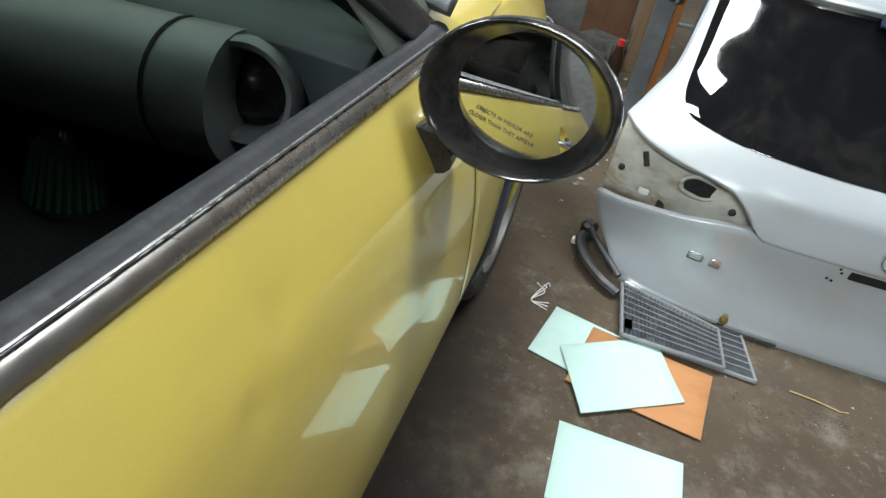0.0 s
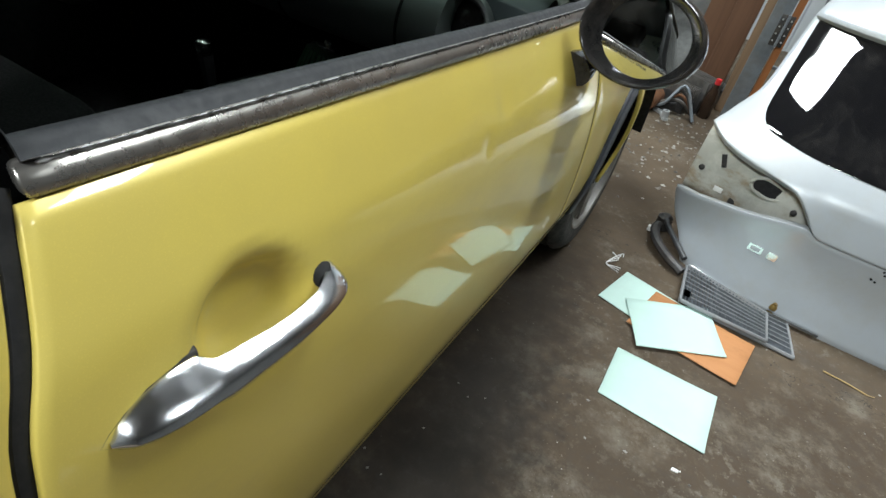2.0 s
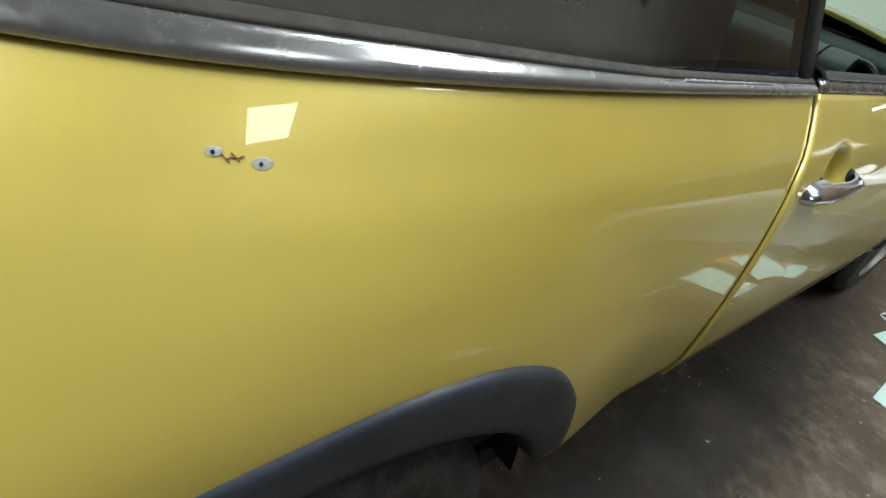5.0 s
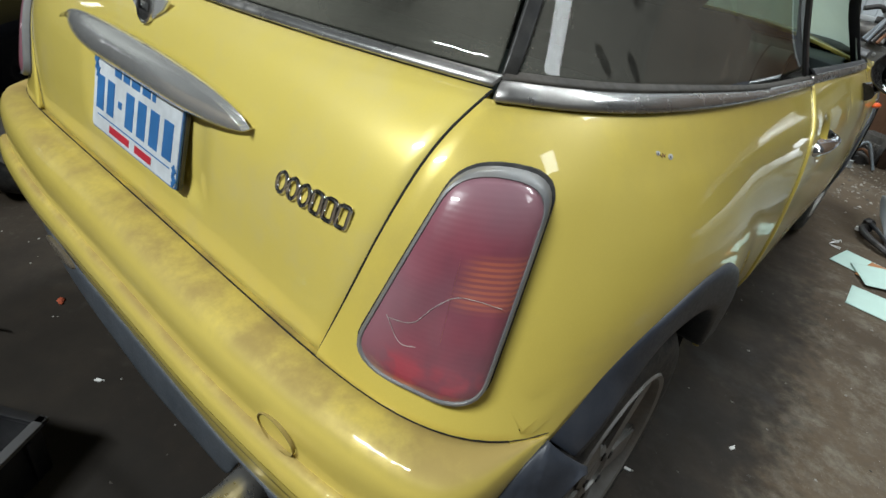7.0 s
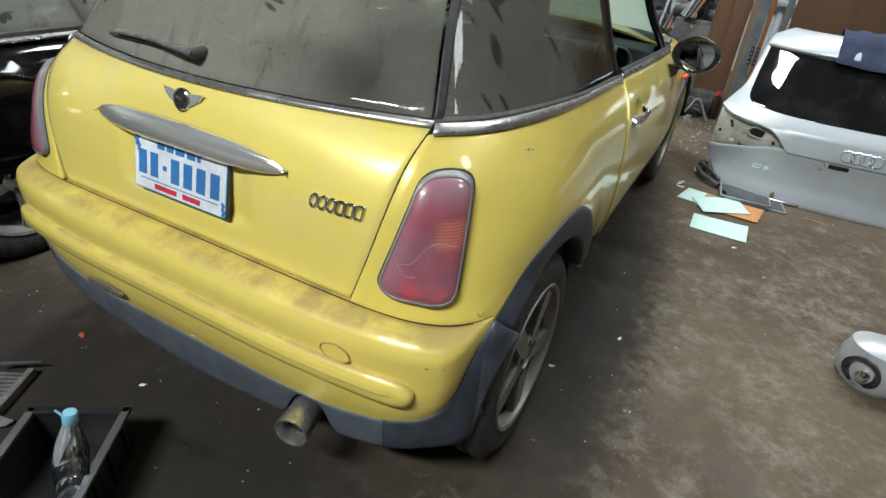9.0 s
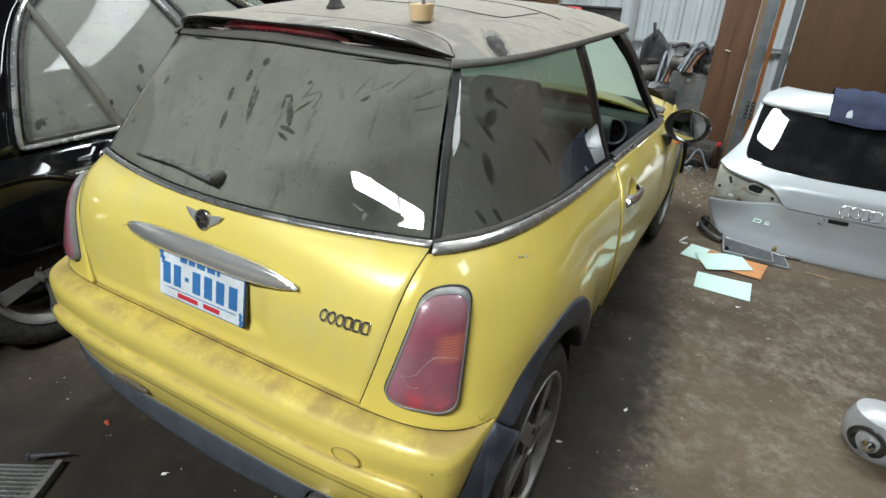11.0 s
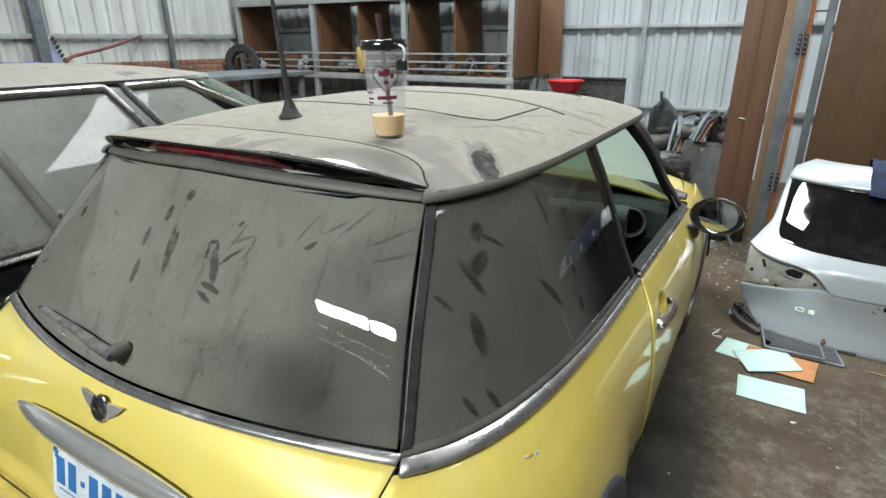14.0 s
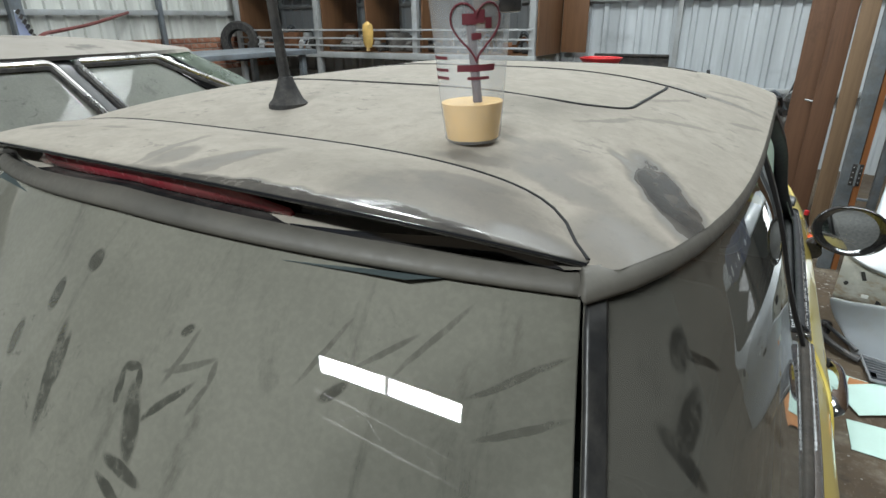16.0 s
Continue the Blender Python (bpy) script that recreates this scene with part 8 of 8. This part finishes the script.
paper("paper_sheet", "pale mint green sheet with smudges on the concrete", [(1.061, 2.26), (1.340, 2.253), (1.337, 2.461), (1.056, 2.457)], 0.0035, MINT, 0.003, "mint sheets on the floor")


def cabin_filter(corners, z0, label_at=None):
    """A thin pleated filter through four corners on the floor: far left, near left, near right, far right."""
    f = thing("cabin_filter", "grey pleated cabin air filter lying by the tailgate", "air filter", "cabin filters")
    tl, bl, br, tr = (Vector((*c, 0)) for c in corners)

    def at(u, v, z):
        q = tl.lerp(tr, u).lerp(bl.lerp(br, u), v)
        return Vector((q.x, q.y, z0 + z))

    fr = plain("filter_frame", (0.21, 0.218, 0.23), 0.7, 0, 0.3, dust=0.3)
    for nm, a, b in (("frame_side", (0, 0), (1, 0)), ("frame_side", (0, 1), (1, 1)), ("frame_end", (0, 0), (0, 1)), ("frame_end", (1, 0), (1, 1))):
        part(nm, sweep([at(lerp(a[0], b[0], k / 4), lerp(a[1], b[1], k / 4), 0.008) for k in range(5)], 0.0055, 6, 1.2), fr, f)
    pl = plain("filter_pleats", (0.085, 0.095, 0.108), 0.85, 0, 0.45, 30, 120, 0.3, dust=0.3, dust_colour=(0.15, 0.16, 0.17))
    k = 24
    for i in range(k):
        u0, u1, u2 = (i + 0.06) / k, (i + 0.5) / k, (i + 0.94) / k
        v = [at(u0, 0.02, 0.003), at(u1, 0.02, 0.013), at(u2, 0.02, 0.003), at(u0, 0.98, 0.003), at(u1, 0.98, 0.013), at(u2, 0.98, 0.003)]
        mesh("pleat", v, [(0, 1, 4, 3), (1, 2, 5, 4)], pl, f, smooth=False)
    for w in (0.12, 0.24, 0.36, 0.48, 0.60, 0.72, 0.84):
        part("glue_bead", sweep([at(0.01, w, 0.0135), at(0.99, w, 0.0135)], 0.0016, 5), fr, f)
    if label_at:
        u, v = label_at
        q = [at(u, v, 0.0155), at(u + 0.08, v, 0.0155), at(u + 0.08, v + 0.17, 0.0155), at(u, v + 0.17, 0.0155)]
        bm = bmesh.new()
        bm.faces.new([bm.verts.new(p) for p in q])
        bmesh.ops.extrude_face_region(bm, geom=list(bm.faces))
        part("paper_label", bm, WHITE, f)
    return f


cabin_filter([(1.26, 2.995), (1.253, 2.793), (1.512, 2.785), (1.476, 2.978)], 0.0)
fl = cabin_filter([(1.137, 2.992), (1.158, 2.778), (1.425, 2.778), (1.412, 2.920)], 0.018, (0.02, 0.72))
arm = thing("wiper_linkage", "bent black steel linkage arm lying beside the tailgate", "car part")
part("arm", sweep(spline([(1.00, 3.20, 0.03), (0.985, 3.13, 0.035), (1.01, 3.05, 0.035), (1.07, 2.98, 0.03), (1.13, 2.945, 0.02)], 20), 0.018, 8, 0.8), DARK_METAL, arm)
part("arm", sweep(spline([(1.00, 3.20, 0.055), (1.025, 3.13, 0.06), (1.07, 3.06, 0.055), (1.12, 3.0, 0.04)], 14), 0.010, 8), PLASTIC, arm)
part("pivot", lathe([(0, 0), (0.028, 0), (0.028, 0.05), (0.015, 0.06), (0, 0.06)], 16, pose(1.0, 3.195, 0.01)), DARK_METAL, arm)
part("clip", box(0.02, 0.02, 0.02, pose(0.968, 3.14, 0.02), 0.003), WHITE, arm)
cap = thing("brass_plug", "small brass plug on the filter", "plug")
part("plug", lathe([(0, 0), (0.011, 0), (0.012, 0.010), (0.008, 0.018), (0, 0.018)], 10, pose(1.425, 2.955, 0.030)), plain("brass", (0.45, 0.30, 0.10), 0.4, 0.8), cap)
part("plug_head", lathe([(0.007, 0.018), (0.007, 0.024), (0, 0.024)], 6, pose(1.425, 2.955, 0.030)), plain("brass_head", (0.42, 0.28, 0.10), 0.4, 0.8), cap)

CRATE = plain("black_crate_plastic", (0.009, 0.009, 0.011), 0.4, 0.0, 0.3, 9, 90, 0.1, dust=0.12, dust_colour=(0.08, 0.075, 0.07))
crate = thing("plastic_crate", "black plastic crate with a bottle in it", "crate")
L, Wd, Hc = 0.40, 0.228, 0.14
# long axis leads away from the car, short axis along the near rim
cm = Matrix.Translation((-0.045, -0.410, 0)) @ pose(0, 0, 0, 0, 0, 33.5 - 90)
part("bottom", box(L, Wd, 0.012, cm @ pose(0, 0, 0.006), 0.003), CRATE, crate)
for s in (-1, 1):
    part("wall", box(L, 0.008, Hc - 0.01, cm @ pose(0, s * Wd / 2, Hc / 2), 0.003), CRATE, crate)
    part("wall", box(0.008, Wd, Hc - 0.01, cm @ pose(s * L / 2, 0, Hc / 2), 0.003), CRATE, crate)
    part("rim", box(L + 0.03, 0.022, 0.012, cm @ pose(0, s * (Wd / 2 + 0.004), Hc - 0.002), 0.004), plain("worn_crate_rim", (0.075, 0.075, 0.08), 0.5), crate)
    part("rim", box(0.022, Wd + 0.03, 0.012, cm @ pose(s * (L / 2 + 0.004), 0, Hc - 0.002), 0.004), CRATE, crate)
    for k in range(5):
        part("rib", box(0.012, 0.012, Hc - 0.03, cm @ pose(lerp(-0.16, 0.16, k / 4), s * (Wd / 2 + 0.007), Hc / 2), 0.002), CRATE, crate)
bot = thing("water_bottle", "clear plastic water bottle with a pale blue cap", "bottle")
bm0 = pose(0.035, -0.405, 0.012, -10, 6, 0) @ Matrix.Diagonal((0.92, 0.92, 1.10, 1))
prof = [(0, 0), (0.030, 0.0), (0.038, 0.012), (0.038, 0.05), (0.036, 0.055), (0.038, 0.06), (0.038, 0.085), (0.036, 0.09), (0.038, 0.095), (0.038, 0.12), (0.036, 0.125), (0.038, 0.13), (0.038, 0.155), (0.036, 0.16), (0.039, 0.17), (0.039, 0.215), (0.034, 0.245), (0.020, 0.285), (0.0135, 0.30), (0.0135, 0.315), (0, 0.316)]
nn = Nodes("clear_plastic")
fres = nn.node("ShaderNodeFresnel", IOR=1.45).outputs[0]
film = nn.blend(nn.math("ADD", fres, 0.06), nn.node("ShaderNodeBsdfTransparent", Color=(0.88, 0.91, 0.93)).outputs[0], nn.node("ShaderNodeBsdfGlossy", Color=(1, 1, 1), Roughness=0.06).outputs[0])
CLEAR = nn.done(film)
part("bottle_body", lathe(prof, 28, bm0), CLEAR, bot).visible_shadow = False
BLUE_CAP = plain("pale_blue_cap", (0.14, 0.34, 0.46), 0.4)
part("bottle_cap", lathe([(0.0155, 0.298), (0.0165, 0.300), (0.0165, 0.322), (0.014, 0.326), (0, 0.326)], 20, bm0), BLUE_CAP, bot)
part("cap_strap", sweep(spline([bm0 @ Vector((-0.014, 0, 0.302)), bm0 @ Vector((-0.035, 0.0, 0.300)), bm0 @ Vector((-0.05, -0.005, 0.306))], 8), 0.003, 6), BLUE_CAP, bot)
can = thing("yellow_container", "dull yellow plastic container with a handle", "container")
ym = pose(0.325, -0.375, 0, 0, 0, 36)
part("body", box(0.26, 0.16, 0.17, ym @ pose(0, 0, 0.085), 0.03, None, 3), plain("dull_yellow_plastic", (0.50, 0.34, 0.12), 0.5, 0, 0.25), can)
part("rim", sweep([ym @ Vector((x, y, 0.178)) for x, y in rounded([(-0.11, -0.06), (0.08, -0.06), (0.08, 0.06), (-0.11, 0.06)], 0.03, 5)] + [ym @ Vector((-0.08, -0.06, 0.178))], 0.012, 8), plain("dull_yellow_rim", (0.55, 0.38, 0.15), 0.5), can)
part("spout", lathe([(0, 0), (0.022, 0), (0.020, 0.03), (0.014, 0.035), (0, 0.035)], 14, ym @ pose(0.115, 0.03, 0.165)), plain("dull_yellow_spout", (0.55, 0.38, 0.15), 0.5), can)

RAD_METAL = plain("oxidised_aluminium", (0.20, 0.20, 0.195), 0.5, 0.4, 0.35, 20, 80, 0.2, dust=0.5, dust_colour=(0.15, 0.13, 0.11))
rad = thing("radiator_core", "flat aluminium radiator core lying on the floor", "radiator")
rm = Matrix.Translation((-0.553, -0.178, 0.0)) @ pose(0, 0, 0, 0, 0, 30)
for k in range(13):
    part("tube", box(0.52, 0.005, 0.016, rm @ pose(-0.27, -0.010 - 0.0165 * k, 0.014), 0.001), RAD_METAL, rad)
    mesh("fin", [rm @ Vector((-0.53 + 0.02 * i, -0.0185 - 0.0165 * k + (0.005 if i % 2 else -0.005), z)) for i in range(27) for z in (0.008, 0.02)], [(2 * i, 2 * i + 2, 2 * i + 3, 2 * i + 1) for i in range(26)], RAD_METAL, rad, smooth=False)
part("header", box(0.022, 0.235, 0.03, rm @ pose(0.0, -0.108, 0.016), 0.006), RAD_METAL, rad)
part("tab", prism(rounded([(0, 0), (0.05, 0.01), (0.06, 0.03), (0.01, 0.045)], 0.006, 3), 0.003, rm @ pose(0.005, -0.215, 0.012)), RAD_METAL, rad)
tool = thing("black_clip", "small black plastic clip on the radiator", "clip")
part("shaft", sweep([rm @ Vector((-0.10, 0.012, 0.036)), rm @ Vector((0.02, 0.03, 0.036))], [0.008, 0.003], 8), PLASTIC, tool)
part("head", box(0.012, 0.014, 0.022, rm @ pose(-0.10, 0.010, 0.036), 0.003), PLASTIC, tool)

lamp = thing("fog_lamp_housing", "grey plastic lamp housing lying on the floor", "lamp housing")
lm = pose(1.80, 1.37, 0.0, 0, 0, -20)
part("shell", lathe([(0, 0.0), (0.09, 0.0), (0.112, 0.03), (0.115, 0.10), (0.10, 0.155), (0.06, 0.175), (0, 0.18)], 30, lm @ Matrix.Diagonal((1.0, 0.85, 1, 1))), plain("silver_plastic", (0.42, 0.43, 0.45), 0.35, 0.2, 0.2, dust=0.3), lamp)
part("reflector", lathe([(0.058, 0.0), (0.062, 0.012), (0.048, 0.014), (0.030, -0.005), (0, -0.008)], 26, lm @ pose(-0.02, -0.088, 0.085, 100, 0, -8)), GLOSS_BLACK, lamp)
part("bulb", lathe([(0.020, 0), (0.022, 0.02), (0.012, 0.035), (0, 0.036)], 14, lm @ pose(-0.01, -0.092, 0.08, 100, 0, -8)), CHROME, lamp)
wing = thing("plastic_shard", "broken white plastic shard on the floor", "shard")
rows = [[(1.79 + 0.02 * i + 0.06 * j, 1.66 - 0.012 * i * (1 - j / 4) - 0.03 * j, 0.004 + 0.012 * j + 0.004 * i * (8 - i) / 8) for j in range(5)] for i in range(9)]
panel("shard", rows, WHITE, wing, (1.8, 1.6, -1), 0.003)
part("rib", sweep([(1.80, 1.65, 0.012), (1.90, 1.60, 0.03)], 0.003, 6), WHITE, wing)

# drink cup on the roof
cup = thing("drink_cup", "clear cup with black lid and milky drink on the roof", "cup")
cx, cy = 0.300, 0.642
cz = roof_z(cx, cy) + 0.001
m = pose(cx, cy, cz, 2, -1, 0)
nn = Nodes("frosted_plastic")
CUP = nn.done(nn.blend(0.24, nn.node("ShaderNodeBsdfTransparent", Color=(0.93, 0.94, 0.95)).outputs[0], nn.bsdf((0.72, 0.74, 0.76), 0.3)))
part("cup_wall", lathe([(0, 0), (0.028, 0), (0.031, 0.004), (0.036, 0.06), (0.0445, 0.165), (0.045, 0.172)], 36, m), CUP, cup).visible_shadow = False
part("drink", lathe([(0, 0.003), (0.0285, 0.003), (0.0335, 0.042), (0, 0.042)], 32, m), plain("milky_coffee", (0.70, 0.44, 0.15), 0.35, 0, 0.15), cup, "milky orange-brown drink")
part("lid", lathe([(0.046, 0.170), (0.0480, 0.172), (0.0480, 0.177), (0.0455, 0.180), (0.0445, 0.187), (0.042, 0.188), (0.040, 0.183), (0, 0.183)], 36, m), GLOSS_BLACK, cup, "black lid")
part("straw", sweep([m @ Vector((0.012, -0.006, 0.02)), m @ Vector((-0.012, 0.004, 0.235))], 0.0052, 10), plain("dark_straw", (0.06, 0.03, 0.035), 0.4), cup)
INK = plain("maroon_print", (0.13, 0.02, 0.03), 0.6)


def on_cup(a, h, out=0.0008):
    r = 0.036 + (h - 0.06) * (0.0445 - 0.036) / 0.105 + out
    return m @ Vector((r * math.sin(a), -r * math.cos(a), h))


FACE = 0.62
heart = [on_cup(FACE + 0.62 * math.sin(q) ** 3, 0.118 + 0.030 * (0.8125 * math.cos(q) - 0.3125 * math.cos(2 * q) - 0.125 * math.cos(3 * q) - 0.0625 * math.cos(4 * q))) for q in [2 * math.pi * k / 40 for k in range(41)]]
part("print_outline", sweep(heart, 0.0011, 5, caps=False), INK, cup, "maroon heart outline")
for a, h, w, t in ((-0.16, 0.126, 0.17, 0.010), (0.10, 0.128, 0.10, 0.012), (0.30, 0.122, 0.08, 0.010), (0.0, 0.110, 0.12, 0.006), (0.0, 0.080, 0.52, 0.0065), (0.05, 0.070, 0.3, 0.003), (-1.1, 0.078, 0.3, 0.003), (-1.1, 0.070, 0.3, 0.003), (-1.1, 0.090, 0.3, 0.003)):
    v, k = [], 7
    for i in range(k):
        q = FACE + a + lerp(-w, w, i / (k - 1))
        v += [on_cup(q, h - t / 2), on_cup(q, h + t / 2)]
    mesh("print_bar", v, [(2 * i, 2 * i + 2, 2 * i + 3, 2 * i + 1) for i in range(k - 1)], INK, cup)
part("cup_tag", box(0.022, 0.010, 0.020, m @ pose(0.052, -0.016, 0.140, 0, 0, 30), 0.005), GLOSS_BLACK, cup)
part("tag_loop", sweep(spline([m @ Vector((0.044, -0.012, 0.178)), m @ Vector((0.058, -0.016, 0.172)), m @ Vector((0.060, -0.017, 0.155)), m @ Vector((0.054, -0.016, 0.146))], 10), 0.0022, 6), WHITE, cup)
# green cone filter on the passenger seat
cone = thing("cone_air_filter", "green pleated cone air filter on the car seat", "air filter")
m = pose(0.215, 2.10, 0.557, -14, 8, 0) @ Matrix.Scale(0.55, 4)
part("cone", lathe([(0, 0.0), (0.095, 0.0), (0.10, 0.02), (0.075, 0.17), (0.06, 0.19), (0, 0.19)], 30, m), plain("green_mesh", (0.010, 0.045, 0.022), 0.6, 0, 0.4), cone)
for k in range(26):
    q = 2 * math.pi * k / 26
    part("pleat", sweep([m @ Vector((0.099 * math.cos(q), 0.099 * math.sin(q), 0.02)), m @ Vector((0.076 * math.cos(q), 0.076 * math.sin(q), 0.17))], 0.003, 5), plain("green_pleat", (0.03, 0.12, 0.06), 0.55) if k == 0 else bpy.data.materials["green_pleat"], cone)
part("top_plate", lathe([(0.05, 0.19), (0.05, 0.197), (0.02, 0.20), (0.018, 0.215), (0, 0.215)], 24, m), CHROME, cone)
stand = thing("gear_bag", "black bag lying in the passenger footwell", "bag")
part("bag", box(0.46, 0.34, 0.30, pose(0.26, 1.985, 0.410), 0.07, None, 4), SEAT, stand)
part("bag_strap", sweep(spline([(0.10, 1.86, 0.57), (0.26, 1.84, 0.62), (0.44, 1.88, 0.57)], 10), 0.012, 6), PLASTIC, stand)

# ---- litter and bricks, last ----
lit = random.Random(5)
grit = []
for k in range(900):
    x, y = lit.uniform(-1.1, 2.6), lit.uniform(-0.6, 5.0)
    s = lit.uniform(0.0012, 0.0045) * (1.6 if lit.random() < 0.08 else 1)
    grit.append((x, y, s, lit.uniform(0, 6.28)))
for k in range(260):
    x, y = lit.gauss(0.92, 0.16), lit.gauss(4.15, 0.35)
    grit.append((x, y, lit.uniform(0.003, 0.010), lit.uniform(0, 6.28)))
verts, faces = [], []
for x, y, s, a in grit:
    b = len(verts)
    for q in range(4):
        verts.append((x + s * math.cos(a + q * 1.57) * (1.5 if q % 2 else 0.8), y + s * math.sin(a + q * 1.57), 0.0006))
    verts.append((x, y, s * 0.9))
    faces += [(b, b + 1, b + 4), (b + 1, b + 2, b + 4), (b + 2, b + 3, b + 4), (b + 3, b, b + 4)]
n = Nodes("grit")
GRIT = n.done(n.bsdf(n.mix(n.node("ShaderNodeNewGeometry").outputs["Random Per Island"], (0.035, 0.028, 0.022), (0.36, 0.34, 0.31)), 0.8))
tagged(mesh("floor_grit", verts, faces, GRIT, None, "grit and crumbs on the concrete floor", False), kind="stuff")
for x, y, a in ((0.807, 0.798, 20), (0.976, 1.09, 70), (1.288, 2.162, 10), (-0.25, -0.02, 40), (0.62, -0.10, 100)):
    ob = thing("paper_scrap", "tiny white scrap on the floor", "scrap", "white scraps", at=(x, y, 0), turn=a)
    part("flake", prism(rounded([(-0.009, -0.004), (0.008, -0.005), (0.010, 0.003), (-0.006, 0.005)], 0.002, 2), 0.003), WHITE, ob)
    part("crumb", box(0.004, 0.003, 0.003, pose(0.013, 0.002, 0.0015), 0.0008), WHITE, ob)
straw = thing("straw_stalk", "dry yellow stalk on the floor", "stalk")
part("stalk", sweep([(1.60, 2.80, 0.003), (1.66, 2.795, 0.004), (1.72, 2.785, 0.003)], 0.0022, 6), plain("dry_straw", (0.38, 0.26, 0.11), 0.8), straw)
part("stalk_tip", sweep([(1.72, 2.785, 0.003), (1.74, 2.79, 0.004)], 0.0012, 5), plain("dry_straw_tip", (0.40, 0.28, 0.12), 0.8), straw)
RED_SCRAP = plain("faded_orange", (0.30, 0.055, 0.02), 0.7)
orange = thing("orange_scrap", "crumpled orange scrap on the floor", "scrap")
part("scrap", lathe([(0, 0), (0.009, 0), (0.011, 0.004), (0.006, 0.009), (0, 0.010)], 7, pose(-0.62, 0.02, 0)), RED_SCRAP, orange)
part("scrap_fold", box(0.012, 0.008, 0.006, pose(-0.605, 0.015, 0.004, 0, 0, 30), 0.002), RED_SCRAP, orange)
white_string = thing("string_tangle", "tangle of pale string by the front tyre", "string")
for k in range(3):
    part("strand", sweep(spline([(0.90 + 0.02 * k, 2.90, 0.003), (0.93, 2.86 + 0.02 * k, 0.012), (0.90, 2.82, 0.004), (0.95, 2.80 + 0.015 * k, 0.003)], 14), 0.0016, 5), WHITE, white_string)

# bricks of the low wall that show beside the saloon
bm = box(0.018, 0.20, 0.062, None, 0.004, None, 1)
for f in bm.faces:
    f.smooth = False
brick_mesh = bpy.data.meshes.new("brick")
bm.to_mesh(brick_mesh)
bm.free()
nb = Nodes("brick_face")
rb = nb.node("ShaderNodeObjectInfo").outputs["Random"]
cb = nb.mix(rb, (0.20, 0.075, 0.045), (0.38, 0.17, 0.10))
cb = nb.mix(nb.step(nb.noise(14, 5), 0.5, 0.7, 0, 0.6), cb, (0.34, 0.30, 0.26))
brick_mesh.materials.append(nb.done(nb.bsdf(cb, 0.9, 0.0, nb.bump(nb.noise(50, 4), 0.4, 0.003))))
for row in range(6):
    for k in range(14):
        ob = new("brick", brick_mesh)
        ob.parent = wall_left
        ob.location = (-6.638, 3.95 + 0.213 * k + (0.106 if row % 2 else 0), 1.265 - 0.075 * row)
